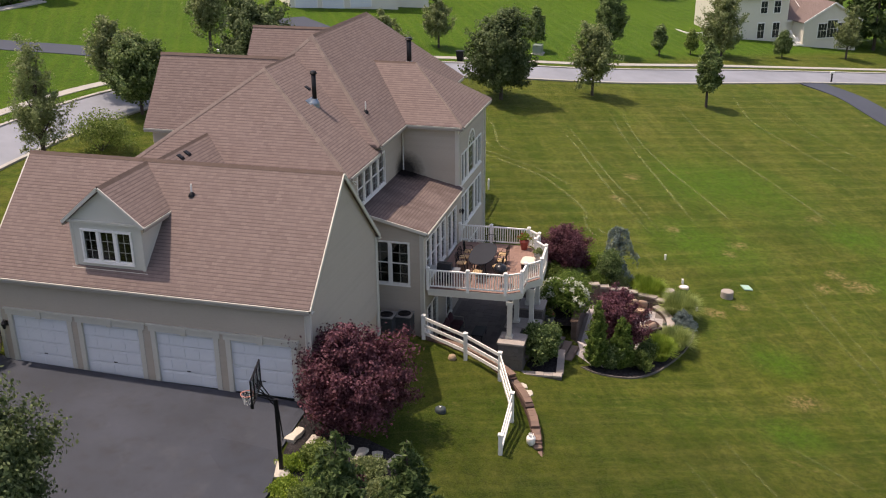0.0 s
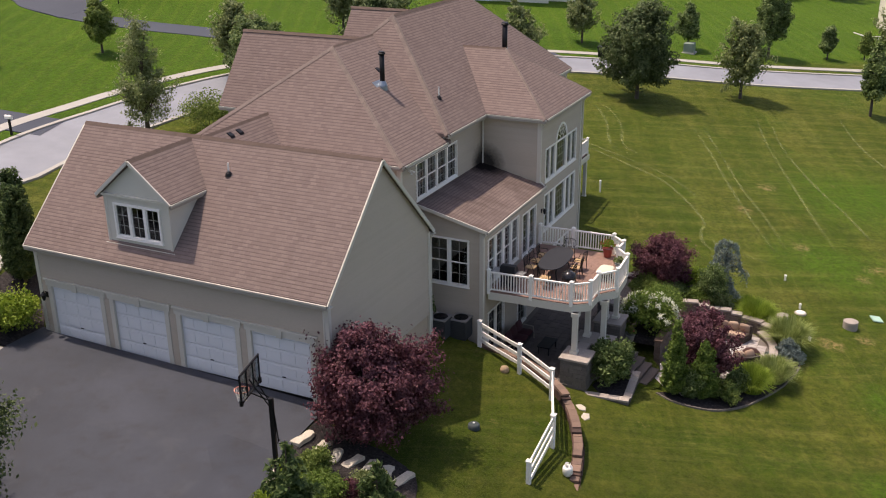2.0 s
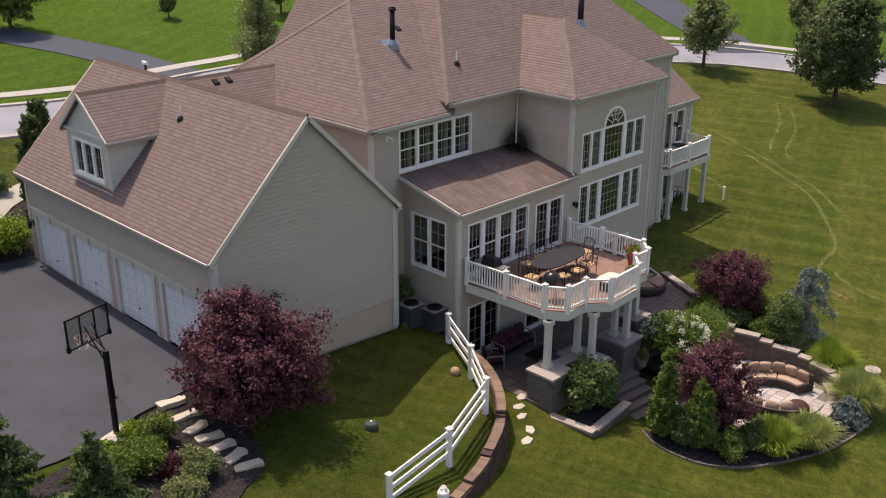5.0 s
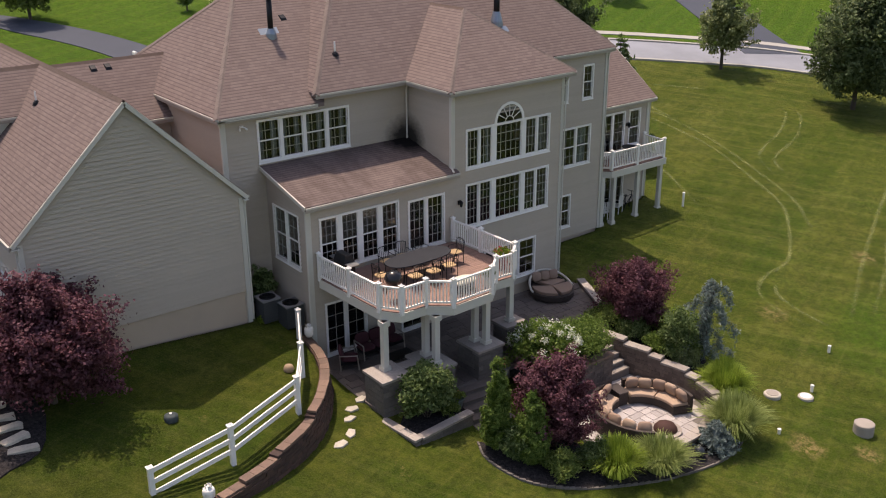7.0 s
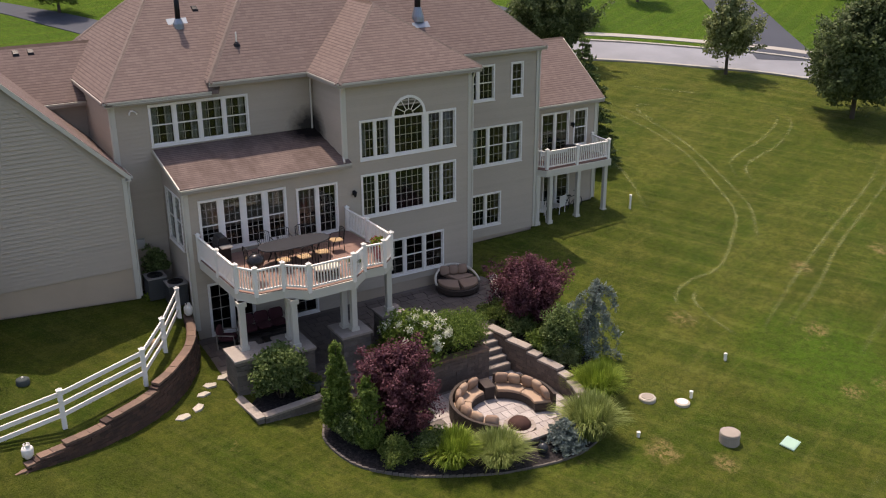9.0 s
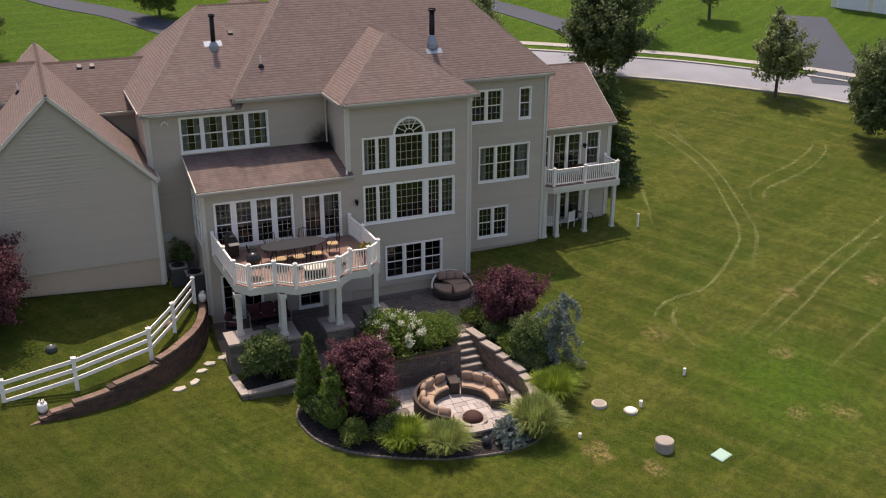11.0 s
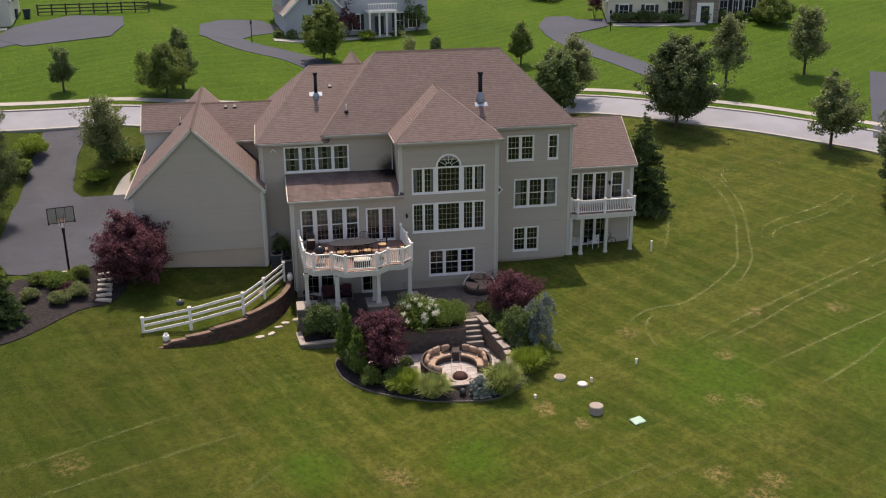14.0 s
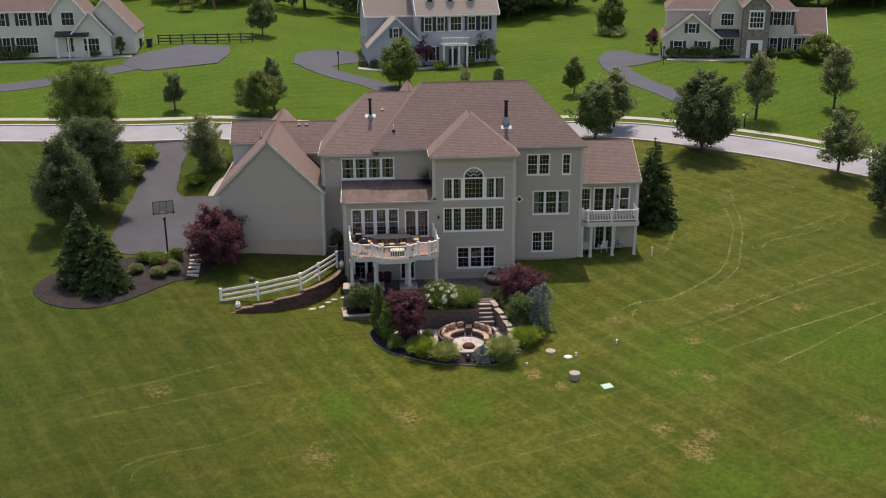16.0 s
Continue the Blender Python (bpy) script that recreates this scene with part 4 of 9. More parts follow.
ridge(l_roof, (LX0, LY1, LE), R1)
# bay
BE, BR = 10.22, 12.74
q1, q2, q3 = (-0.36, -0.32, BE), (6.42, -0.32, BE), (3.03, 3.1, BR)
q4 = (3.03, 5.52, BR)
b_roof = roof([[q1, q2, q3], [q2, (6.42, 2.72, BE), q4, q3], [(-0.36, 2.72, BE), q1, q3, q4]])
ridge(b_roof, q3, q4, DARKRIDGE)
ridge(b_roof, q1, q3)
ridge(b_roof, q2, q3)
# front gables
for x0, x1, y1, zr, ze, yb in ((-3.95, 1.15, 15.62, 13.58, 10.2, 8.6), (5.05, 10.15, 14.6, 13.68, 10.25, 8.4)):
    xm = (x0 + x1) / 2
    f_roof = roof([[(x0, y1, ze), (x0, yb, ze), (xm, yb, zr), (xm, y1, zr)], [(x1, yb, ze), (x1, y1, ze), (xm, y1, zr), (xm, yb, zr)]])
    ridge(f_roof, (xm, yb, zr), (xm, y1, zr), DARKRIDGE)
    gutter((x0, yb + 3, ze), (x0, y1, ze))
# connector
c_roof = roof([[(-12.4, 7.5, 9.05), (-8.1, 7.5, 9.05), (-6.9, 10.1, 11.12), (-12.4, 10.1, 11.12)], [(-8.1, 12.7, 9.05), (-12.4, 12.7, 9.05), (-12.4, 10.1, 11.12), (-6.9, 10.1, 11.12)]])
ridge(c_roof, (-12.4, 10.1, 11.12), (-7.5, 10.1, 11.12), DARKRIDGE)
gutter((-10.6, 7.45, 9.05), (-8.45, 7.45, 9.05))
# garage
GE, GR, GRX, gy0, gy1 = 7.2, 11.28, -12.43, 1.6, 15.85
g_roof = roof([[(-16.64, gy1, GE), (-16.64, gy0, GE), (GRX, gy0, GR), (GRX, gy1, GR)], [(-8.28, gy0, GE), (-8.28, gy1, GE), (GRX, gy1, GR), (GRX, gy0, GR)]], "brown asphalt shingle gable roof")
ridge(g_roof, (GRX, gy0, GR), (GRX, gy1, GR), DARKRIDGE)
# dormer roof
DZ, DE, dy0, dy1, dym = 11.2, 9.72, 8.45, 12.03, 10.24
def groof_x(z):
    return -16.64 + (z - GE) / (GR - GE) * 4.21
d_roof = roof([[(-16.16, dy0, DE), (groof_x(DE) + 0.1, dy0, DE), (groof_x(DZ) + 0.1, dym, DZ), (-16.16, dym, DZ)], [(groof_x(DE) + 0.1, dy1, DE), (-16.16, dy1, DE), (-16.16, dym, DZ), (groof_x(DZ) + 0.1, dym, DZ)]])
ridge(d_roof, (-16.16, dym, DZ), (groof_x(DZ), dym, DZ), DARKRIDGE)
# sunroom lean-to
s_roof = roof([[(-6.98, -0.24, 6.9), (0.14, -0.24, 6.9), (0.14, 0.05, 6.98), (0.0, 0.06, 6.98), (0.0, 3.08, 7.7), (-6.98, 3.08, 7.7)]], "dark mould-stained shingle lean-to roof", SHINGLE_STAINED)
# wing
WE, WR = 6.88, 9.5
w_roof = roof([[(11.8, 4.0, WE), (16.95, 4.0, WE), (16.95, 7.78, WR), (11.8, 7.78, WR)], [(16.95, 11.56, WE), (11.8, 11.56, WE), (11.8, 7.78, WR), (16.95, 7.78, WR)]])
ridge(w_roof, (11.8, 7.78, WR), (16.95, 7.78, WR), DARKRIDGE)
# gutters
for p, q in ((A, (-0.36, MY0, ME)), ((6.42, MY0, ME), B_), (q1, q2), (q1, (-0.36, 2.7, BE)), (q2, (6.42, 2.7, BE)), ((LX0, LY0, LE), (-4.5, LY0, LE)), ((LX0, LY0, LE), (LX0, LY1, LE)), (B_, C), ((-16.66, gy0, GE), (-16.66, gy1, GE)), ((-8.26, gy0, GE), (-8.26, gy1, GE)), ((-6.98, -0.26, 6.9), (0.14, -0.26, 6.9)), ((11.85, 3.98, WE), (16.95, 3.98, WE)), ((-16.16, dy0, DE), (groof_x(DE), dy0, DE)), ((-16.16, dy1, DE), (groof_x(DE), dy1, DE))):
    gutter(p, q)
# soffits
for x0, x1, y0, y1, z in ((-8.7, -4.5, 2.7, 3.1, 9.72), (-4.5, 0.0, 2.7, 3.1, 10.02), (6.05, 12.1, 2.7, 3.0, 10.02), (-0.34, 6.4, -0.3, 0.08, 10.02), (-0.34, 0.0, -0.3, 2.9, 10.02), (6.05, 6.4, -0.3, 2.9, 10.02), (-8.7, -8.4, 2.7, 13.5, 9.72), (11.8, 12.1, 2.7, 12.2, 10.02), (-16.62, -16.35, 1.5, 15.8, 7.05), (-8.5, -8.3, 1.5, 15.8, 7.05), (-6.95, 0.0, -0.22, 0.08, 6.72), (11.8, 16.9, 4.0, 4.36, 6.72)):
    soffit([(x0, y0), (x1, y0), (x1, y1), (x0, y1)], z)
# rake boards
def rake(p, q, w, h, mat=None):
    m = Mesh()
    m.beam(p, q, w, h)
    part("rake_board", m, mat or CREAM, house)


for y in (gy0 - 0.03, gy1 + 0.03):
    for x in (-16.6, -8.32):
        rake((x, y, GE - 0.10), (GRX, y, GR - 0.10), 0.05, 0.15)
for y in (dy0, dy1):
    rake((-16.18, y, DE - 0.07), (-16.18, dym, DZ - 0.07), 0.05, 0.13)
for y in (4.05, 11.5):
    rake((16.96, y, WE - 0.09), (16.96, 7.78, WR - 0.09), 0.05, 0.15)
rake((-7.0, -0.22, 6.84), (-7.0, 3.08, 7.62), 0.05, 0.14)
# corner boards and downpipes
def corner(x, y, z0, z1, w=0.085):
    m = Mesh()
    m.box(x - w, x + w, y - w, y + w, z0, z1)
    part("corner_board", m, CREAM, house)
for x, y, z0, z1 in ((0.02, 0.1, 7.0, 10.05), (6.03, 0.1, 0.9, 10.05), (-8.38, 3.1, 1.8, 9.75), (-6.73, 0.1, 0.9, 6.7), (11.78, 3.0, 0.9, 10.05), (16.68, 4.38, 0.9, 6.75), (GX0 + 0.03, GY0 + 0.03, 3.0, 7.1), (GX1 - 0.03, GY0 + 0.03, 2.1, 7.1), (GX0 + 0.03, GY1 - 0.03, 3.2, 7.1), (-6.62, 3.02, 1.0, 7.4)):
    corner(x, y, z0, z1)
def downpipe(pts):
    m = Mesh()
    m.tube(pts, 0.04, 6)
    part("downpipe", m, CREAM, house)
downpipe([(-0.1, -0.28, 10.1), (-0.12, -0.02, 9.7), (-0.12, -0.02, 7.1), (-0.2, -0.3, 6.95)])
downpipe([(-0.14, 2.72, 10.1), (-0.14, 2.95, 9.8), (-0.14, 2.95, 7.7)])
downpipe([(-8.62, 2.85, 9.8), (-8.52, 2.98, 9.4), (-8.52, 2.98, 2.2)])
downpipe([(-6.9, -0.2, 6.85), (-6.88, -0.02, 6.5), (-6.88, -0.02, 1.0)])
downpipe([(6.2, -0.2, 10.1), (6.14, -0.03, 9.7), (6.14, -0.03, 0.9)])
downpipe([(11.9, 2.85, 10.1), (11.86, 2.9, 9.7), (11.86, 2.9, 0.8)])
downpipe([(GX1 + 0.12, GY0 - 0.2, 7.1), (GX1 + 0.1, GY0 - 0.04, 6.8), (GX1 + 0.1, GY0 - 0.04, 2.2)])
downpipe([(GX0 - 0.2, GY0 + 0.1, 7.1), (GX0 - 0.06, GY0 + 0.14, 6.8), (GX0 - 0.06, GY0 + 0.14, 3.1)])
downpipe([(16.85, 4.1, 6.8), (16.8, 4.3, 6.5), (16.8, 4.3, 0.9)])

# ---- deck, fence, walls and patio ----
def loft_post(m, x, y, z0, z1, w=0.065):
    m.box(x - w, x + w, y - w, y + w, z0, z1)
    m.box(x - w - 0.025, x + w + 0.025, y - w - 0.025, y + w + 0.025, z1, z1 + 0.035)
    m.hull([(x - w, y - w, z1 + 0.035), (x + w, y - w, z1 + 0.035), (x + w, y + w, z1 + 0.035), (x - w, y + w, z1 + 0.035)], [(x - 0.012, y - 0.012, z1 + 0.10), (x + 0.012, y - 0.012, z1 + 0.10), (x + 0.012, y + 0.012, z1 + 0.10), (x - 0.012, y + 0.012, z1 + 0.10)])


BAL = Mesh()
BAL.box(-0.02, 0.02, -0.02, 0.02, 0.0, 0.76)
BAL_DATA = BAL.build("baluster", WHITE)


def railing(parent, pts, z, h=0.98):
    for x, y in pts:
        m = Mesh()
        loft_post(m, x, y, z - 0.1, z + h + 0.02)
        part("post", m, WHITE, parent)
    for (ax, ay), (bx, by) in zip(pts, pts[1:]):
        a, b = Vector((ax, ay, 0)), Vector((bx, by, 0))
        d = (b - a).normalized()
        for name, zz, w, hh in (("top_rail", z + h - 0.07, 0.085, 0.06), ("bottom_rail", z + 0.12, 0.06, 0.06)):
            m = Mesh()
            m.beam((*(a + d * 0.06).xy, zz), (*(b - d * 0.06).xy, zz), w, hh)
            part(name, m, WHITE, parent)
        n = max(2, round((b - a).length / 0.125))
        for i in range(1, n):
            p = a + (b - a) * (i / n)
            ob = part("baluster", BAL_DATA, WHITE, parent)
            ob.location = (p.x, p.y, z + 0.15)
            ob.rotation_euler = (0, 0, math.atan2(d.y, d.x))


def boards(outline, z, along_x=True, width=0.14):
    """Deck boards cut to the outline (convex enough to be cut strip by strip)."""
    m = Mesh()
    ys = [p[1] for p in outline]
    y = min(ys)
    while y < max(ys) - 0.01:
        y1 = min(y + width - 0.008, max(ys))
        s0, s1 = span([(a, b) for a, b in outline], y + 1e-4), span([(a, b) for a, b in outline], y1 - 1e-4)
        if s0 and s1:
            m.hull([(s0[0], y, z - 0.03), (s0[1], y, z - 0.03), (s1[1], y1, z - 0.03), (s1[0], y1, z - 0.03)], [(s0[0], y, z), (s0[1], y, z), (s1[1], y1, z), (s1[0], y1, z)])
        y += width
    return m


DZ_ = 3.95
DECK = [(-6.45, -0.1), (-6.36, -2.0), (-6.28, -3.78), (-5.80, -4.47), (-4.76, -4.47), (-4.02, -5.1), (-2.2, -5.02), (-1.45, -4.36), (-0.62, -4.4), (0.03, -3.75), (0.0, -1.76), (-0.1, -0.1)]
deck = thing("deck", "raised deck with red-brown boards, white railings and square columns", "deck", pose(0, 0, 0))
dk = part("decking", boards(DECK[::-1], DZ_), DECKBOARD, deck, "red-brown composite boards")
rim = Mesh()
for (ax, ay), (bx, by) in zip(DECK, DECK[1:]):
    d = Vector((bx - ax, by - ay, 0)).normalized() * 0.06
    rim.beam((ax - d.x * 0.3, ay - d.y * 0.3, DZ_ - 0.2), (bx + d.x * 0.3, by + d.y * 0.3, DZ_ - 0.2), 0.07, 0.34)
part("rim_board", rim, CREAM, deck, "cream rim board")
# solid near-black slab closing the underside of the boards
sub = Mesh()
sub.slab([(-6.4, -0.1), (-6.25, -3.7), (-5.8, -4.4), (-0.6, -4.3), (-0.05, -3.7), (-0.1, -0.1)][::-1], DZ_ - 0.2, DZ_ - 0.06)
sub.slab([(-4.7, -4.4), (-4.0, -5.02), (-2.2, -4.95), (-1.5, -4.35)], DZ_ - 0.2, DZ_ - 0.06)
part("deck_underside", sub, DARK, deck)
railing(deck, DECK, DZ_)
for x, y in ((-6.25, -4.0), (-4.55, -4.75), (-4.45, -4.0), (-2.1, -4.62), (-2.3, -4.2), (-0.12, -3.7)):
    m = Mesh()
    m.box(x - 0.11, x + 0.11, y - 0.11, y + 0.11, 1.7, 3.6)
    col = part("column", m, CREAM, deck, "square cream column", bevel=0.01)
    for nm, z0, z1 in (("base", 1.7, 1.84), ("capital", 3.42, 3.6)):
        m = Mesh()
        m.box(x - 0.16, x + 0.16, y - 0.16, y + 0.16, z0, z1)
        part(nm, m, CREAM, col)


def block_course(m, x0, x1, y0, y1, z0, z1, rng, size=0.38, course=0.2):
    """A pier or short wall of rough blocks with open joints."""
    z, odd = z0, 0
    while z < z1 - 0.02:
        zz = min(z + course - 0.012, z1)
        for (ax, ay), (bx, by) in (((x0, y0), (x1, y0)), ((x1, y0), (x1, y1)), ((x1, y1), (x0, y1)), ((x0, y1), (x0, y0))):
            L = math.hypot(bx - ax, by - ay)
            dx, dy = (bx - ax) / L, (by - ay) / L
            s = -size / 2 * odd
            while s < L - 0.02:
                a, b = max(0, s) + 0.005, min(L, s + size) - 0.005
                if b - a > 0.03:
                    o = rng.uniform(0.0, 0.02)
                    nx, ny = dy, -dx
                    p = [(ax + dx * a + nx * o, ay + dy * a + ny * o), (ax + dx * b + nx * o, ay + dy * b + ny * o), (ax + dx * b - nx * 0.15, ay + dy * b - ny * 0.15), (ax + dx * a - nx * 0.15, ay + dy * a - ny * 0.15)]
                    m.slab(p, z, zz)
                s += size
        z += course
        odd = 1 - odd
    m.box(x0 + 0.06, x1 - 0.06, y0 + 0.06, y1 - 0.06, z0, z1 - 0.01)


rng = random.Random(5)
for x0, x1, y0, y1 in ((-6.85, -5.75, -4.75, -3.6), (-5.0, -4.0, -5.15, -3.6), (-2.75, -1.6, -5.0, -3.8), (-0.6, 0.35, -4.1, -3.3)):
    pr = thing("stone_pier", "grey block pier with a pale stone cap under the deck", "pier", pose(0, 0, 0), "deck piers")
    m = Mesh()
    block_course(m, x0, x1, y0, y1, 0.25, 1.6, rng)
    part("blockwork", m, GREYBLOCK, pr)["kind"] = "stuff"
    m = Mesh()
    m.box(x0 - 0.07, x1 + 0.07, y0 - 0.07, y1 + 0.07, 1.6, 1.7)
    part("cap", m, GREYCAP, pr, bevel=0.012)
# low wall between the two left piers
pr = thing("stone_pier", "low grey block wall joining two deck piers", "wall", pose(0, 0, 0), "deck piers")
m = Mesh()
block_course(m, -5.75, -5.0, -4.3, -3.95, 0.25, 1.6, rng)
part("blockwork", m, GREYBLOCK, pr)["kind"] = "stuff"
m = Mesh()
m.box(-5.68, -5.07, -4.37, -3.88, 1.6, 1.69)
part("cap", m, GREYCAP, pr)

# small deck at the right wing
wdeck = thing("deck", "small raised balcony deck with white railings on square posts", "deck", pose(0, 0, 0))
WZ = 3.92
WD = [(12.0, 4.3), (12.06, 3.25), (12.42, 2.8), (14.33, 2.8), (16.42, 2.84), (16.5, 4.3)]
part("decking", boards([(11.9, 4.3), (11.9, 3.2), (12.3, 2.7), (16.5, 2.72), (16.58, 4.3)], WZ), DECKBOARD, wdeck)
rim = Mesh()
WRIM = [(11.9, 4.3), (11.92, 3.2), (12.34, 2.7), (16.52, 2.72), (16.58, 4.3)]
for (ax, ay), (bx, by) in zip(WRIM, WRIM[1:]):
    rim.beam((ax, ay, WZ - 0.2), (bx, by, WZ - 0.2), 0.07, 0.34)
part("rim_board", rim, CREAM, wdeck, "cream rim board")
# the same near-black underside for the balcony
sub = Mesh()
sub.slab([(12.0, 4.3), (12.0, 3.3), (12.4, 2.8), (16.45, 2.8), (16.5, 4.3)][::-1], WZ - 0.18, WZ - 0.04)
part("deck_underside", sub, DARK, wdeck)
railing(wdeck, WD, WZ)
for x, y in ((12.02, 3.0), (12.72, 2.86), (14.5, 2.86), (16.3, 2.88)):
    m = Mesh()
    m.box(x - 0.1, x + 0.1, y - 0.1, y + 0.1, 0.5, WZ - 0.33)
    col = part("column", m, CREAM, wdeck, "square cream column")
    m = Mesh()
    m.box(x - 0.14, x + 0.14, y - 0.14, y + 0.14, 0.5, 1.15)
    part("base", m, CREAM, col)

# white post-and-rail fence
fence = thing("fence", "white three-rail vinyl fence along the retaining wall", "fence", pose(0, 0, 0))
FP = [(-15.5, -5.48, 2.30), (-12.9, -5.42, 2.68), (-9.96, -4.31, 2.88), (-8.74, -2.47, 3.00), (-7.5, -0.14, 3.06)]
for x, y, z in FP:
    m = Mesh()
    loft_post(m, x, y, z - 1.7, z - 0.08, 0.075)
    part("post", m, WHITE, fence)
for a, b in zip(FP, FP[1:]):
    for dz in (-0.2, -0.58, -0.96):
        m = Mesh()
        m.beam((a[0], a[1], a[2] + dz), (b[0], b[1], b[2] + dz), 0.05, 0.15)
        part("rail", m, WHITE, fence)

# curved retaining wall
rwall = thing("retaining_wall", "curved red-brown block retaining wall stepping down the lawn", "retaining wall", pose(0, 0, 0))
line = [Vector((x, y)) for x, y in WALL_LINE]
acc = [0.0]
for a, b in zip(line, line[1:]):
    acc.append(acc[-1] + (b - a).length)


def along(s):
    s = max(0, min(acc[-1], s))
    for i in range(len(line) - 1):
        if s <= acc[i + 1]:
            t = (s - acc[i]) / (acc[i + 1] - acc[i])
            d = (line[i + 1] - line[i]).normalized()
            return line[i].lerp(line[i + 1], t), d
    return line[-1], (line[-1] - line[-2]).normalized()


def wall_top(s):
    """The top steps down along the wall."""
    f = s / acc[-1]
    steps = ((0.53, 1.72), (0.72, 1.5), (0.86, 1.34), (0.93, 1.22), (0.965, 1.1), (2.0, 0.98))
    return next(z for q, z in steps if f <= q)


m = Mesh()
rng = random.Random(9)
course, size = 0.13, 0.3
for k in range(14):
    z = -0.1 + k * course
    s = -size / 2 * (k % 2)
    while s < acc[-1]:
        a, b = max(0, s) + 0.006, min(acc[-1], s + size) - 0.006
        top = wall_top((a + b) / 2) - 0.07
        if b - a > 0.04 and z < top:
            (p, d), (q, e) = along(a), along(b)
            n0, n1 = Vector((-d.y, d.x)), Vector((-e.y, e.x))
            o = rng.uniform(0, 0.04) - 0.15 * (z - 0.5)
            pts = [p + n0 * (0.16 + o), q + n1 * (0.16 + o), q - n1 * 0.3, p - n0 * 0.3]
            m.slab([(v.x, v.y) for v in pts], z, min(z + course - 0.01, top))
        s += size
wk = part("blockwork", m, BLOCK, rwall, "rough red-brown blocks")
wk["kind"] = "stuff"
s = 0.0
while s < acc[-1] - 0.2:
    a, b = s + 0.006, min(acc[-1], s + 0.42) - 0.006
    (p, d), (q, e) = along(a), along(b)
    n0, n1 = Vector((-d.y, d.x)), Vector((-e.y, e.x))
    z = wall_top((a + b) / 2) + rng.uniform(-0.008, 0.008)
    mm = Mesh()
    pts = [p + n0 * (0.06 + rng.uniform(-0.015, 0.02)), q + n1 * 0.06, q - n1 * 0.26, p - n0 * 0.26]
    mm.slab([(v.x, v.y) for v in pts], z - 0.085, z)
    part("cap_stone", mm, CAPSTONE, rwall)
    s += 0.42


# patios and steps
def paved(name, outline, z, mat, label, size=0.55, seed=1, thick=0.12):
    """A bed slab with separate pavers laid on it."""
    base = Mesh()
    base.slab(outline, z - thick - 0.3, z - 0.025)
    ob = lone(name, base, plain("joint_sand", (0.16, 0.14, 0.125), 0.95, 0.2, 8, 0.3), label, "patio", kind="structure")
    rg = random.Random(seed)
    xs, ys = [p[0] for p in outline], [p[1] for p in outline]
    y, row = min(ys), 0
    while y < max(ys):
        h = rg.choice((0.3, 0.45, 0.45))
        x = min(xs) - rg.uniform(0, 0.4)
        while x < max(xs):
            w = rg.choice((0.3, 0.45, 0.6))
            c = [(x + 0.008, y + 0.008), (x + w - 0.008, y + 0.008), (x + w - 0.008, y + h - 0.008), (x + 0.008, y + h - 0.008)]
            if all(inside(a, b, outline) for a, b in c):
                PAVED.append((x, y, w, h, z + rg.uniform(-0.004, 0.004), mat, ob))
            x += w
        y += h
    return ob


PAVED = []
paved("upper_patio", PATIO, 0.5, PAVER_SHADE, "brown-grey paver patio beside the house and under the deck, toned for shade")
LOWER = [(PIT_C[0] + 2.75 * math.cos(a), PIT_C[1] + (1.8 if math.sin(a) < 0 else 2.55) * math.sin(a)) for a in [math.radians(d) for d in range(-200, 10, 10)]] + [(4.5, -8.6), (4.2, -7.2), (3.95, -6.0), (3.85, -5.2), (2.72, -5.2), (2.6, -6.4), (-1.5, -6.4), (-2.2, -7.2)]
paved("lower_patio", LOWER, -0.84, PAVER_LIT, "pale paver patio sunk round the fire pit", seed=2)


def step_block(thing_, outline, z0, z1, riser, tread):
    m = Mesh()
    m.slab(outline, z0, z1 - 0.06)
    part("riser", m, riser, thing_)
    cx_, cy_ = sum(p[0] for p in outline) / len(outline), sum(p[1] for p in outline) / len(outline)
    m = Mesh()
    m.slab([(cx_ + (x - cx_) * 1.03, cy_ + (y - cy_) * 1.06) for x, y in outline], z1 - 0.06, z1)
    part("tread", m, tread, thing_, bevel=0.01)


st = thing("garden_steps", "stone steps from the patio down to the fire pit", "steps", pose(0, 0, 0))
for i in range(5):
    y0 = -5.15 - 0.27 * i
    step_block(st, [(2.72, y0 - 0.3), (3.75 + 0.03 * i, y0 - 0.3), (3.72 + 0.03 * i, y0), (2.72, y0)], -0.95, 0.42 - 0.23 * i, GREYBLOCK, GREYCAP)
st = thing("garden_steps", "stone steps from under the deck down to the lawn path", "steps", pose(0, 0, 0))
for i in range(5):
    y0 = -4.9 - 0.36 * i
    step_block(st, [(-3.95 - 0.06 * i, y0 - 0.4), (-2.2 - 0.1 * i, y0 - 0.55), (-2.15 - 0.1 * i, y0), (-3.9 - 0.06 * i, y0)], -0.8, 0.46 - 0.17 * i, GREYBLOCK, PAVER_SHADE)
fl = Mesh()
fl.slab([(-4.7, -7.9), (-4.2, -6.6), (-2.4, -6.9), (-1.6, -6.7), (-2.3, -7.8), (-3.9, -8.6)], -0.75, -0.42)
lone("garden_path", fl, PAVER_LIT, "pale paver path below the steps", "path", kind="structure")


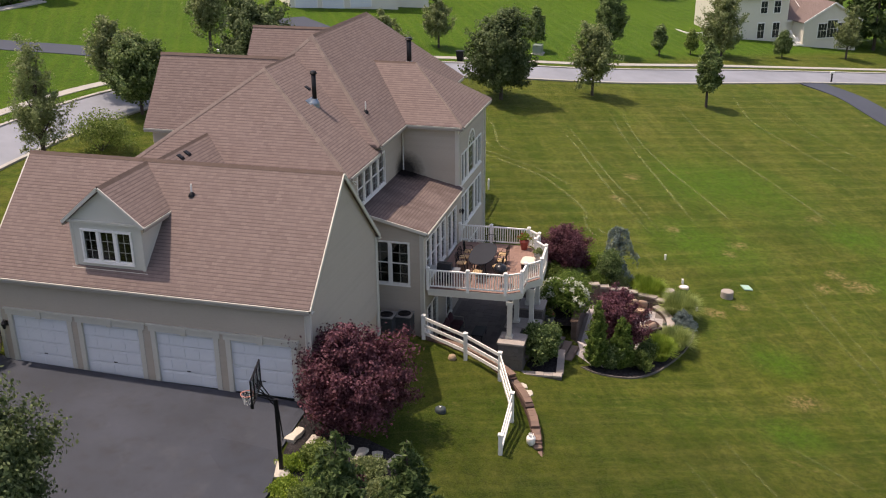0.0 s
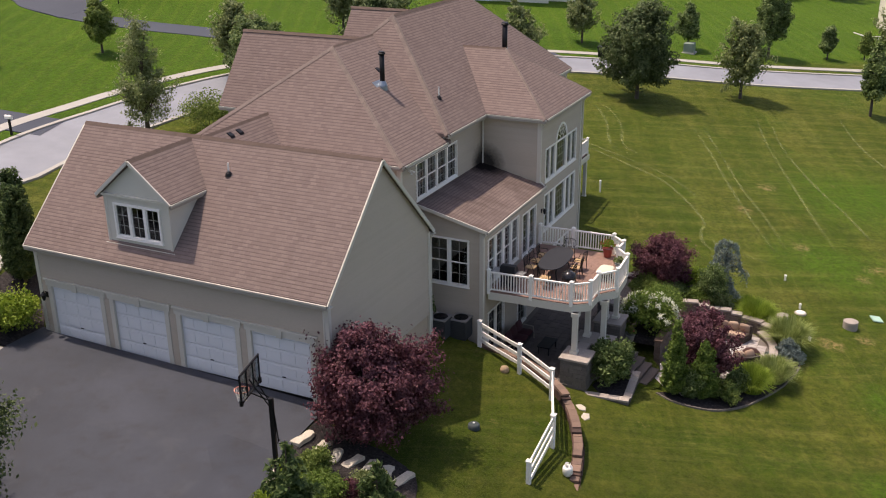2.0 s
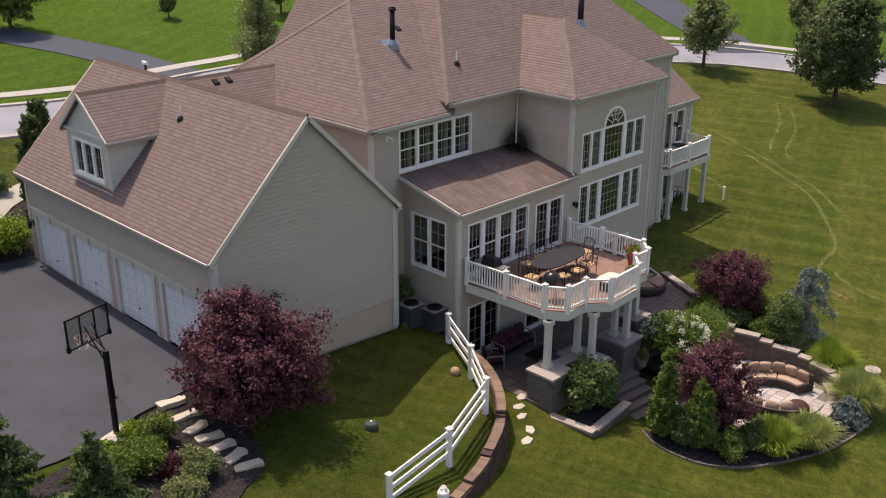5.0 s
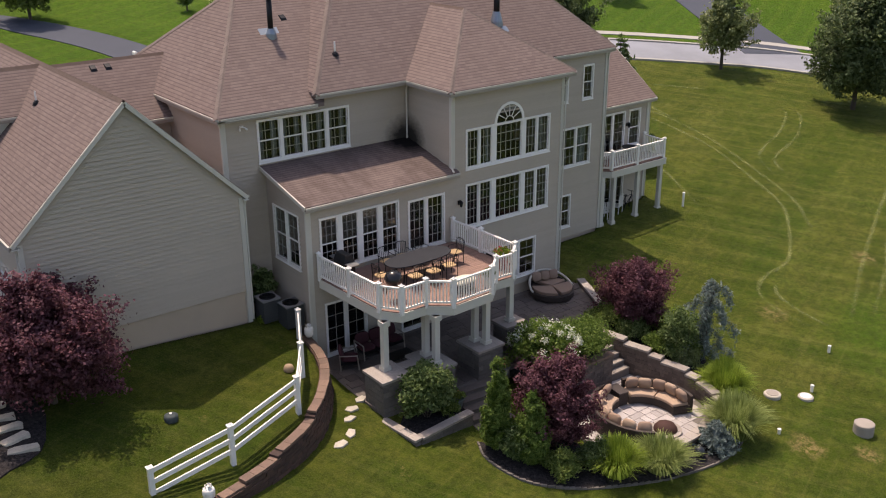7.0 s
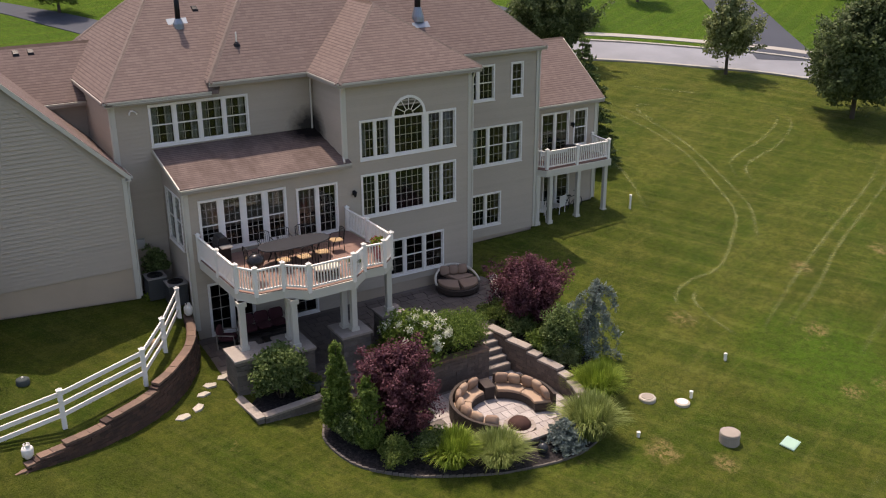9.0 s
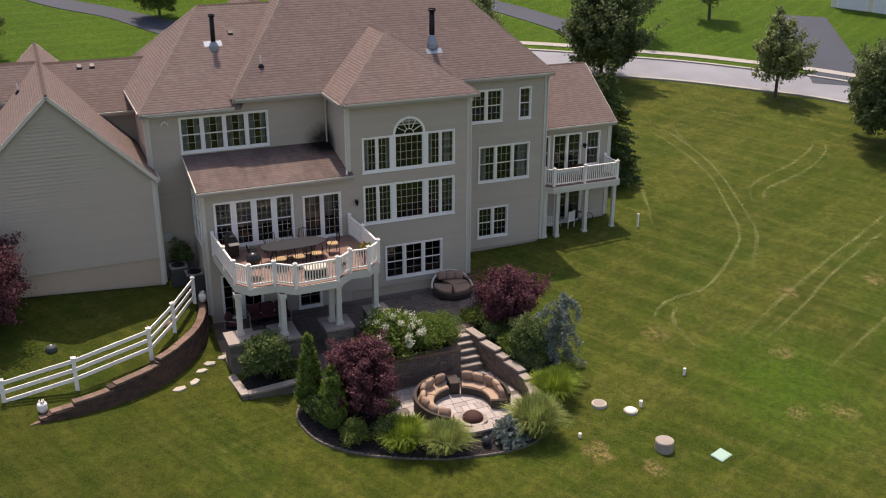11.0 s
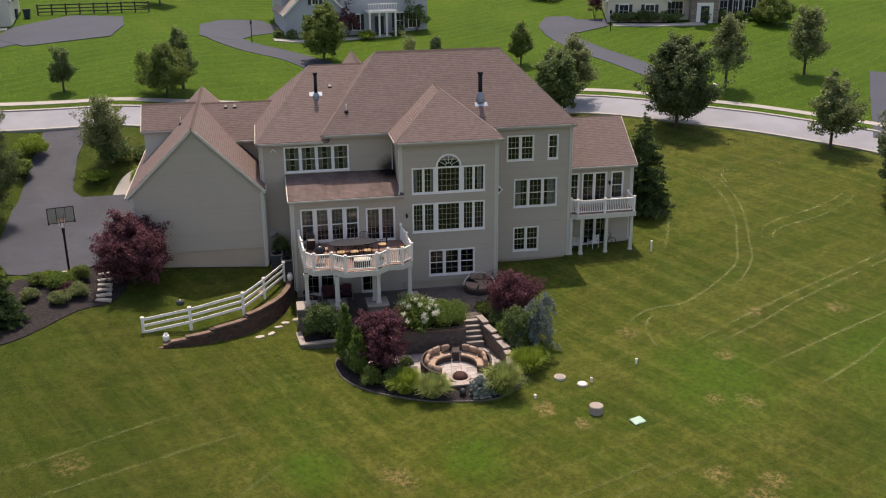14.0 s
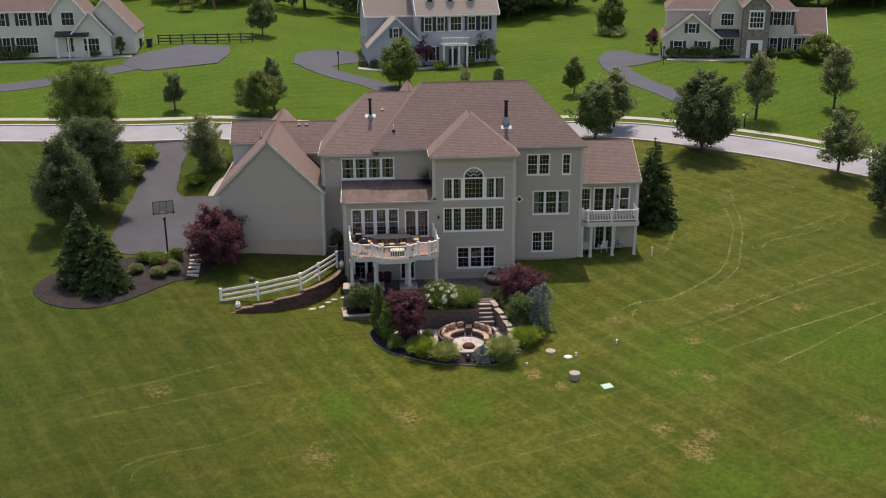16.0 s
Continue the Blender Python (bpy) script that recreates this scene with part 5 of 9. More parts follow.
def garden_wall(name, pts, z0, tops, label, t=0.3, cap_len=0.5, mat=None, capmat=None):
    """A low block wall along a line, its cap stones stepping with tops (one height each length)."""
    th = thing(name, label, "garden wall", pose(0, 0, 0))
    ln = [Vector(p) for p in pts]
    ac = [0.0]
    for a, b in zip(ln, ln[1:]):
        ac.append(ac[-1] + (b - a).length)

    def at(s):
        s = max(0, min(ac[-1], s))
        for i in range(len(ln) - 1):
            if s <= ac[i + 1] + 1e-6:
                return ln[i].lerp(ln[i + 1], (s - ac[i]) / (ac[i + 1] - ac[i])), (ln[i + 1] - ln[i]).normalized()

    def quad(a, b, w):
        (p, d), (q, e) = at(a), at(b)
        n0, n1 = Vector((-d.y, d.x)) * w, Vector((-e.y, e.x)) * w
        return [tuple(p - n0), tuple(q - n1), tuple(q + n1), tuple(p + n0)]

    m, rg = Mesh(), random.Random(3)
    n = max(1, round(ac[-1] / cap_len))
    for i in range(n):
        a, b = ac[-1] * i / n, ac[-1] * (i + 1) / n
        top = tops[min(len(tops) - 1, int(i * len(tops) / n))]
        z, k = z0, 0
        while z < top - 0.1:
            zz = min(z + 0.15, top - 0.08)
            mid = a + (b - a) * (0.35 if k % 2 else 0.65)
            for u, v in ((a, mid), (mid, b)):
                m.slab(quad(u + 0.005, v - 0.005, t / 2 + rg.uniform(-0.01, 0.012)), z, zz - 0.01)
            z, k = z + 0.15, k + 1
        c = Mesh()
        c.slab(quad(a + 0.006, b - 0.006, t / 2 + 0.05), top - 0.085, top)
        part("cap_stone", c, capmat or GREYCAP, th)
    bw = part("blockwork", m, mat or GREYBLOCK, th)
    bw["kind"] = "stuff"
    return th


BEDBLOCK = pieces("brown_block", (0.20, 0.15, 0.125), (0.12, 0.09, 0.075), 0.9, True)
garden_wall("garden_wall", [(-6.95, -4.5), (-6.72, -6.62)], -0.4, [0.3], "low block planter wall with pale caps below the deck", 0.24, 0.45)
garden_wall("garden_wall", [(-6.59, -6.5), (-4.15, -6.25)], -0.4, [0.3], "low block planter wall with pale caps beside the lawn", 0.24, 0.45)
garden_wall("garden_wall", [(-1.3, -6.45), (2.75, -6.5)], -1.0, [0.52], "dark block planter wall holding the hydrangeas", 0.28, 0.5, BEDBLOCK, CAPSTONE)
garden_wall("garden_wall", [(2.6, -6.33), (2.62, -5.2)], -1.0, [0.52], "dark block planter wall beside the garden steps", 0.24, 0.5, BEDBLOCK, CAPSTONE)
garden_wall("garden_wall", [(p.x, p.y) for p in catmull([(3.85, -5.0, 0), (4.0, -5.9, 0), (4.3, -7.1, 0), (4.6, -8.4, 0), (4.65, -9.6, 0), (4.2, -10.9, 0)], 5)], -1.0, [0.55, 0.38, 0.22, 0.08, -0.06, -0.18, -0.25], "curved stepping block wall beside the fire pit", 0.3, 0.55, BEDBLOCK, GREYCAP)
garden_wall("garden_wall", [(PIT_C[0] + 2.85 * math.cos(a), PIT_C[1] + 1.95 * math.sin(a)) for a in [math.radians(d) for d in range(-150, -28, 8)]], -1.1, [-0.58], "low curved block wall round the fire pit patio", 0.3, 0.45, BEDBLOCK, GREYCAP)
garden_wall("garden_wall", [(6.75, -0.85), (5.35, -3.65)], 0.0, [0.72], "low block edge wall of the patio", 0.25, 0.5, BEDBLOCK, GREYCAP)


# planting beds
def bed(name, outline, fn, label, lift=0.07):
    return lone(name, sheet(outline, lift, 0.25, fn, 0.6), MULCH, label, "planting bed", kind="structure")


bed("planting_bed", [(-6.85, -4.6), (-6.6, -6.35), (-4.3, -6.15), (-4.1, -5.2)], lambda x, y: 0.12, "dark mulch in the planter below the deck")
bed("planting_bed", [(-1.25, -5.05), (-1.2, -6.35), (2.5, -6.4), (2.6, -5.2)], lambda x, y: 0.36, "dark mulch in the hydrangea planter")
ISLAND = [(p.x, p.y) for p in catmull([(-4.7, -7.3, 0), (-5.05, -8.3, 0), (-4.5, -9.9, 0), (-2.6, -11.1, 0), (0.0, -12.15, 0), (2.2, -12.5, 0), (4.2, -11.9, 0), (5.6, -10.3, 0), (6.6, -8.3, 0), (7.3, -5.6, 0), (7.0, -3.2, 0), (5.8, -3.2, 0)], 4)]
ISLAND_IN = [(4.3, -5.1), (4.5, -7.0), (4.9, -8.6), (4.8, -9.8), (4.3, -11.1)] + [(PIT_C[0] + 3.0 * math.cos(a), PIT_C[1] + 2.1 * math.sin(a)) for a in [math.radians(d) for d in range(-40, -180, -14)]] + [(-2.1, -7.7), (-3.6, -8.3)]
bed("planting_bed", ISLAND + ISLAND_IN, ground_z, "dark mulch bed curving round the fire pit patio", 0.06)
ed = thing("bed_edging", "row of small grey edging stones round the bed", "edging", pose(0, 0, 0))
rng = random.Random(4)
for a, b in zip(ISLAND, ISLAND[1:]):
    a, b = Vector(a), Vector(b)
    n = max(1, round((b - a).length / 0.22))
    for i in range(n):
        p, q = a.lerp(b, i / n), a.lerp(b, (i + 0.93) / n)
        z = ground_z(p.x, p.y)
        m = Mesh()
        m.beam((p.x, p.y, z - 0.04), (q.x, q.y, z - 0.04), 0.075 + rng.uniform(-0.01, 0.015), 0.2)
        part("edging_stone", m, EDGING, ed)
for x, y, r in ((-6.6, -3.3, 0.1), (-7.0, -3.45, 0.4), (-7.65, -3.85, -0.2), (-8.05, -4.35, 0.3), (-8.45, -5.1, 0.9), (-9.12, -5.5, 0.2)):
    m = Mesh()
    o = [(0.29 * math.cos(a) * rng.uniform(0.8, 1.15), 0.19 * math.sin(a) * rng.uniform(0.8, 1.15)) for a in [2 * math.pi * (k + 0.5) / 5 for k in range(5)]]
    m.slab(o, -0.06, 0.03)
    lone("stepping_stone", m, PALESTONE, "flat pale stepping stone set in the lawn", "stepping stone", pose(x, y, ground_z(x, y) + 0.02, 0, 0, math.degrees(r)), "stepping stones", bevel=0.012)
# bed and stone steps beside the driveway
DBED = [(-17.0, 1.85), (-19.4, 1.75), (-21.7, 1.05), (-24.0, 0.4), (-27.6, -1.2), (-28.9, -3.8), (-27.4, -6.2), (-24.4, -7.2), (-21.5, -5.9), (-19.3, -3.2), (-17.6, -2.2), (-16.9, -0.5)]
DBED = [(p.x, p.y) for p in catmull([(x, y, 0) for x, y in DBED], 3)]
bed("planting_bed", [(-16.45, 15.75), (-17.9, 15.35), (-18.35, 16.3), (-17.7, 17.5), (-16.4, 18.5), (-15.2, 19.6), (-13.2, 20.6), (-12.9, 18.2), (-16.0, 16.2)], ground_z, "dark mulch bed round the garage corner", 0.06)
bed("planting_bed", DBED, ground_z, "dark mulch bed beside the driveway", 0.05)
for i in range(7):
    m = Mesh()
    o = [(a * 0.43 * rng.uniform(0.86, 1.12), b * 0.18 * rng.uniform(0.8, 1.2)) for a, b in ((-1, -1), (-0.3, -1.1), (0.4, -0.9), (1, -1), (1.1, 0), (1, 1), (0.2, 0.9), (-0.5, 1.1), (-1, 0.9))]
    m.slab(o, -0.16, 0.06)
    x, y = -18.35 + 0.05 * i, 1.75 - 0.62 * i
    lone("step_stone", m, PALESTONE, "rough pale natural stone step beside the dark red tree", "stone step", pose(x, y, ground_z(x, y) + 0.06, 0, 0, 12 * (i % 3) - 10), "natural stone steps", bevel=0.02)

# ---- plants ----
def quads_mesh(name, P, mat):
    """P: (n, 4, 3) corners; each quad stays an island of its own."""
    n = len(P)
    me = bpy.data.meshes.new(name)
    me.vertices.add(n * 4)
    me.vertices.foreach_set("co", np.ascontiguousarray(P, dtype=np.float32).ravel())
    me.loops.add(n * 4)
    me.loops.foreach_set("vertex_index", np.arange(n * 4, dtype=np.int32))
    me.polygons.add(n)
    me.polygons.foreach_set("loop_start", np.arange(0, n * 4, 4, dtype=np.int32))
    me.polygons.foreach_set("loop_total", np.full(n, 4, dtype=np.int32))
    me.materials.append(mat)
    me.update(calc_edges=True)
    return me


def leaf_quads(rs, C, size, up=0.35, long=1.7, out=None):
    """Diamond leaves at the places C, turned at random with a lean upward or outward."""
    n = len(C)
    N = rs.normal(size=(n, 3))
    N /= np.linalg.norm(N, axis=1)[:, None] + 1e-9
    if out is not None:
        N += out * 0.8
    N[:, 2] += up
    N /= np.linalg.norm(N, axis=1)[:, None] + 1e-9
    A = np.cross(N, rs.normal(size=(n, 3)))
    A /= np.linalg.norm(A, axis=1)[:, None] + 1e-9
    Bv = np.cross(N, A)
    s = (size * rs.uniform(0.65, 1.35, n))[:, None]
    bend = N * s * rs.uniform(-0.18, 0.18, n)[:, None]
    return np.stack([C - A * s * long / 2, C + Bv * s / 2 + bend, C + A * s * long / 2, C - Bv * s / 2 + bend], axis=1)


def lumpy(rs, rx, ry, rz, clumps, per, spread, hollow=0.55, low=-0.8, taper=0.0):
    """Leaf places gathered in clumps over an uneven crown; also their outward directions."""
    D = rs.normal(size=(clumps, 3))
    D /= np.linalg.norm(D, axis=1)[:, None]
    D[:, 2] = np.where(D[:, 2] < low, -D[:, 2] * 0.5, D[:, 2])
    R = rs.uniform(hollow ** 3, 1.0, clumps) ** (1 / 3)
    ph = rs.uniform(0, 6.28, 6)
    bump = 1 + 0.13 * np.sin(D[:, 0] * 5 + ph[0]) + 0.12 * np.sin(D[:, 1] * 6 + ph[1]) + 0.10 * np.sin(D[:, 2] * 5 + ph[2])
    C = D * (R * bump)[:, None]
    w = 1 - taper * np.clip(C[:, 2], -0.3, 1)
    C = C * np.array([rx, ry, rz]) * np.stack([w, w, np.ones_like(w)], 1)
    k = rs.integers(0, clumps, clumps * per)
    O = rs.normal(size=(len(k), 3))
    O *= (rs.uniform(0, 1, len(k)) ** 0.45 / (np.linalg.norm(O, axis=1) + 1e-9))[:, None] * (2.1 * spread * rs.uniform(0.55, 1.0, clumps))[k][:, None]
    O[:, 2] *= 0.7
    return C[k] + O, D[k], C


def trunk_mesh(rs, h, r, crown_c, centers, limbs=9, lean=0.1):
    m = Mesh()
    top = Vector((rs.uniform(-lean, lean), rs.uniform(-lean, lean), h))
    m.tube([(0, 0, -0.3), (0, 0, 0.05), top * 0.5 + Vector((rs.uniform(-lean, lean) * 0.5, 0, 0)), top], [r * 1.5, r * 1.1, r * 0.8, r * 0.25], 8)
    pick = rs.choice(len(centers), min(limbs, len(centers)), replace=False)
    for i in pick:
        e = Vector(centers[i]) + Vector(crown_c)
        s = max(0.35, min(0.8, (e.z / max(h, 0.1)) * 0.6))
        a = top * s
        mid = a.lerp(e, 0.5) + Vector((0, 0, 0.12 * (e - a).length))
        m.tube([a, mid, e], [r * 0.5, r * 0.28, r * 0.08], 5, False)
    return m


def crown_places(rs, rx, rz, boughs, per, spread, hollow, taper, airy):
    """Leaf places along boughs that rise from the stem to an uneven oval outline, thinning to loose tips."""
    D = rs.normal(size=(boughs, 3))
    D /= np.linalg.norm(D, axis=1)[:, None]
    D[:, 2] = np.where(D[:, 2] < -0.85, -D[:, 2], D[:, 2])
    R = rs.uniform(hollow ** 2, 1.0, boughs) ** 0.5 * rs.choice([1.0, 1.0, 1.0, 1.1], boughs)
    ph = rs.uniform(0, 6.28, 6)
    lump = 1 + 0.13 * np.sin(D[:, 0] * 5 + ph[0]) + 0.13 * np.sin(D[:, 1] * 6 + ph[1]) + 0.10 * np.sin(D[:, 2] * 8 + ph[2])
    E = D * (R * lump)[:, None]
    w = 1 - taper * np.clip(E[:, 2], -0.4, 1)
    E = E * np.array([rx, rx, rz]) * np.stack([w, w, np.ones_like(w)], 1)
    side = np.hypot(E[:, 0], E[:, 1])
    S = np.stack([E[:, 0] * 0.1, E[:, 1] * 0.1, np.maximum(E[:, 2] - 0.75 * side - 0.15 * rz, -rz)], 1)
    k = rs.integers(0, boughs, boughs * per)
    u = np.clip(1.02 - np.abs(rs.normal(size=len(k))) * (0.34 if airy else 0.26), 0.12, 1.1)
    O = rs.normal(size=(len(k), 3)) * (spread * (0.85 - 0.42 * u) * rs.uniform(0.6, 1.3, boughs)[k])[:, None]
    C = S[k] + (E[k] - S[k]) * u[:, None] + O
    C[:, 2] += 0.06 * rz * np.sin(u * 3.0)
    out = O / (spread + 1e-9) + 0.6 * D[k]
    return C, out, E


def tree(name, label, x, y, h, w, mat, seed, clear=0.18, clumps=90, per=55, leaf_size=0.17, spread=None, hollow=0.5, taper=0.25, group="", z=None, limbs=10, category="tree"):
    rs = np.random.default_rng(seed)
    cz = h * (clear + (1 - clear) / 2)
    rz, rx = h * (1 - clear) / 2, w / 2
    spread = spread or 0.16 * w / 2 + 0.12
    C, D, cen = crown_places(rs, rx * 0.88, rz * 0.92, clumps, per, spread, hollow, taper, mat is L_PALE)
    C[:, 2] += cz
    t = thing(name, label, category, pose(x, y, (ground_z(x, y) if z is None else z) - 0.03, 0, 0, float(rs.uniform(0, 360))), group)
    part("trunk", trunk_mesh(rs, cz + rz * 0.5, 0.03 * h * 0.5 + 0.03, (0, 0, cz), cen, limbs), BARK, t, smooth=True)
    part("crown", quads_mesh("crown", leaf_quads(rs, C, leaf_size, 0.25, 1.5, D), mat), mat, t)
    return t


def conifer(name, label, x, y, h, w, mat, seed, tiers=16, per=26, z=None, droop=0.25, group="", sub=70, size=0.2, power=0.8):
    """Whorls of drooping boughs on a straight stem, each bough a spray of needles."""
    rs = np.random.default_rng(seed)
    t = thing(name, label, "conifer", pose(x, y, (ground_z(x, y) if z is None else z) - 0.03, 0, 0, float(rs.uniform(0, 360))), group)
    m = Mesh()
    m.tube([(0, 0, -0.2), (0, 0, h * 0.5), (0, 0, h * 0.98)], [0.03 * h * 0.6, 0.018 * h * 0.6, 0.01], 7)
    pts, dirs = [], []
    for i in range(tiers):
        f = i / (tiers - 1)
        zc = h * (0.06 + 0.9 * f)
        L = w / 2 * (1 - f) ** power * rs.uniform(0.85, 1.1) + 0.08
        nb = max(4, int(per * (1 - f) * 0.5) + 4)
        for b in range(nb):
            a = rs.uniform(0, 2 * math.pi)
            l = L * rs.uniform(0.7, 1.12)
            d = np.array([math.cos(a), math.sin(a), 0.0])
            n = max(6, int(sub * l / (w / 2)))
            s = rs.uniform(0.15, 1.0, n) ** 0.8
            p = d[None] * (s * l)[:, None]
            p[:, 2] = zc - droop * l * s ** 1.4 + 0.1 * l * s ** 3
            side = np.array([-d[1], d[0], 0])
            p += side[None] * (rs.normal(size=n) * 0.16 * l * (1.1 - s))[:, None] + rs.normal(size=(n, 3)) * 0.035
            pts.append(p), dirs.append(np.repeat(d[None] + np.array([0, 0, 0.6]), n, 0))
            if i % 2 == 0 and b < 4:
                m.tube([(0, 0, zc), tuple(d * l * 0.9 + np.array([0, 0, zc - droop * l * 0.8]))], [0.02, 0.006], 4, False)
    part("trunk", m, BARK, t)
    C, D = np.concatenate(pts), np.concatenate(dirs)
    part("crown", quads_mesh("crown", leaf_quads(rs, C, size * 0.55, 0.1, 3.0, D), mat), mat, t)
    return t


def weeping_spruce(name, label, x, y, h, mat, seed):
    """A leaning stem with a few long arms that arch out and hang."""
    rs = np.random.default_rng(seed)
    t = thing(name, label, "conifer", pose(x, y, ground_z(x, y) - 0.03))
    m = Mesh()
    stem = [(0, 0, -0.2), (0.05, 0, h * 0.35), (0.25, -0.05, h * 0.7), (0.6, -0.05, h)]
    m.tube(stem, [0.07, 0.055, 0.035, 0.01], 7)
    pts, dirs = [], []

    def spray(path, n, spread, hang):
        p = np.array([tuple(v) for v in catmull(path, 10)])
        k = rs.integers(0, len(p), n)
        o = rs.normal(size=(n, 3)) * spread
        o[:, 2] = -np.abs(rs.normal(size=n)) * hang + 0.05
        pts.append(p[k] + o), dirs.append(np.repeat(np.array([[0.0, 0.0, -0.7]]), n, 0))

    for i in range(20):
        f = 0.14 + 0.84 * (i / 19)
        a = 2.4 * i + rs.uniform(-0.4, 0.4)
        base = Vector((0.6 * f ** 2, -0.05 * f, h * f))
        out = Vector((math.cos(a), math.sin(a), 0)) * rs.uniform(0.6, 1.35) * (1.15 - 0.45 * f)
        path = [base, base + out * 0.5 + Vector((0, 0, 0.14)), base + out * 0.9 + Vector((0, 0, -0.12)), base + out * 1.1 + Vector((0, 0, -0.25 - 0.6 * f * rs.uniform(0.4, 1)))]
        m.tube(path, [0.022, 0.018, 0.012, 0.005], 4, False)
        spray(path, 260, 0.06, 0.26)
    spray([Vector(q) for q in stem], 900, 0.13, 0.1)
    part("trunk", m, BARK, t)
    part("crown", quads_mesh("crown", leaf_quads(rs, np.concatenate(pts), 0.05, 0.1, 3.0, np.concatenate(dirs)), mat), mat, t)
    return t


def shrub(name, label, x, y, w, h, mat, seed, leaf_size=0.08, clumps=60, per=45, z=None, flowers=0, group="", category="shrub", flower_mat=None):
    rs = np.random.default_rng(seed)
    C, D, cen = lumpy(rs, w / 2 * 0.88, w / 2 * 0.88, h * 0.52, clumps, per, 0.10 * w + 0.03, 0.55, -0.35, 0.1)
    C[:, 2] += h * 0.45
    C = C[C[:, 2] > 0.02]
    D = np.concatenate([D, D])[:len(C)]
    t = thing(name, label, category, pose(x, y, (ground_z(x, y) if z is None else z), 0, 0, float(rs.uniform(0, 360))), group)
    m = Mesh()
    for i in range(7):
        a = 2 * math.pi * i / 7
        m.tube([(0, 0, -0.1), (0.2 * w * math.cos(a), 0.2 * w * math.sin(a), h * 0.35), (0.36 * w * math.cos(a), 0.36 * w * math.sin(a), h * 0.7)], [0.025, 0.018, 0.006], 5, False)
    part("woody_base", m, BARK, t)
    part("foliage", quads_mesh("foliage", leaf_quads(rs, C, leaf_size, 0.5, 1.6), mat), mat, t)
    for i in range(flowers):
        c = cen[rs.integers(len(cen))]
        d = c / (np.linalg.norm(c / np.array([w / 2, w / 2, h / 2])) + 1e-9)
        d[2] = abs(d[2])
        pc = d * 1.02 + np.array([0, 0, h * 0.45]) + rs.normal(size=(70, 3)) * 0.075
        part("flower_head", quads_mesh("flower_head", leaf_quads(rs, pc, 0.065, 0.8, 1.1), flower_mat or PETAL), PETAL, t)
    return t


def tuft(name, label, x, y, w, h, mat, seed, n=1500, z=None, group=""):
    """An arching clump of grass blades."""
    rs = np.random.default_rng(seed)
    a, r = rs.uniform(0, 2 * math.pi, n), rs.uniform(0, 1, n) ** 0.6
    base = np.stack([np.cos(a), np.sin(a), np.zeros(n)], 1) * (0.26 * w * r)[:, None]
    out = np.stack([np.cos(a + rs.normal(size=n) * 0.4), np.sin(a + rs.normal(size=n) * 0.4), np.zeros(n)], 1)
    L = h * rs.uniform(0.7, 1.1, n)
    side = np.stack([-out[:, 1], out[:, 0], np.zeros(n)], 1) * (0.012 + 0.012 * rs.uniform(size=n))[:, None]
    reach = (w / 2 * rs.uniform(0.05, 0.95, n) ** 1.2)[:, None]
    quads = []
    ks = [0, 0.4, 0.75, 1.0]
    P = [base + out * reach * s ** 1.8 + np.array([0, 0, 1])[None] * (L * (s - 0.5 * s ** 3 * (reach[:, 0] / (w / 2))))[:, None] for s in ks]
    for i in range(3):
        w0, w1 = 1 - 0.25 * i, 1 - 0.25 * (i + 1) if i < 2 else 0.1
        quads.append(np.stack([P[i] - side * w0, P[i] + side * w0, P[i + 1] + side * w1, P[i + 1] - side * w1], 1))
    t = thing(name, label, "ornamental grass", pose(x, y, (ground_z(x, y) if z is None else z) - 0.02, 0, 0, 0), group)
    part("blades", quads_mesh("blades", np.concatenate(quads), mat), mat, t)
    return t


# garden by the house
tree("plum_tree", "round dark purple-leaved plum tree beside the garage", -16.45, 0.05, 4.4, 5.2, L_RED, 11, -0.04, 330, 130, 0.08, 0.3, 0.6, -0.06, z=2.3, limbs=14)
tree("red_maple", "dark red Japanese maple beside the fire pit", -2.35, -8.7, 3.7, 3.2, L_RED, 12, 0.0, 240, 120, 0.065, 0.22, 0.55, -0.1)
tree("red_maple", "dark red Japanese maple at the edge of the patio", 5.85, -4.9, 3.0, 3.8, L_RED, 13, 0.0, 230, 120, 0.065, 0.24, 0.5, -0.12)
shrub("hydrangea", "green hydrangea bush with white flower heads", 0.0, -5.6, 2.6, 1.9, L_CYPRESS, 21, 0.085, 130, 75, z=0.36, flowers=46)
shrub("shrub", "dense green rounded shrub beside the hydrangea", 1.75, -5.75, 2.3, 1.5, L_CYPRESS, 22, 0.05, 160, 90, z=0.36)
shrub("shrub", "dark green upright shrub beside the blue spruce", 5.5, -7.6, 1.6, 2.4, L_GREEN, 26, 0.06, 120, 70)
shrub("shrub", "large dark green rhododendron below the deck", -5.5, -5.45, 1.9, 2.2, L_GREEN, 23, 0.09, 150, 70, z=0.1)
shrub("shrub", "low green shrub in the planter", -4.75, -5.75, 0.7, 0.55, L_MID, 24, 0.05, 40, 50, z=0.1)
for i, (x, y, h, w) in enumerate(((-4.4, -7.95, 3.7, 0.85), (-3.85, -9.1, 2.9, 0.95), (-4.0, -8.6, 1.4, 1.2))):
    conifer("columnar_conifer", "narrow upright green conifer in the mulch bed", x, y, h, w * 1.2, L_CYPRESS if i != 2 else L_GREEN, 30 + i, 24, 34, droop=-0.9, group="columnar conifers", sub=80, size=0.085, power=0.65)
weeping_spruce("blue_spruce", "weeping blue spruce leaning beside the garden wall", 6.5, -7.9, 3.2, L_BLUE, 34)
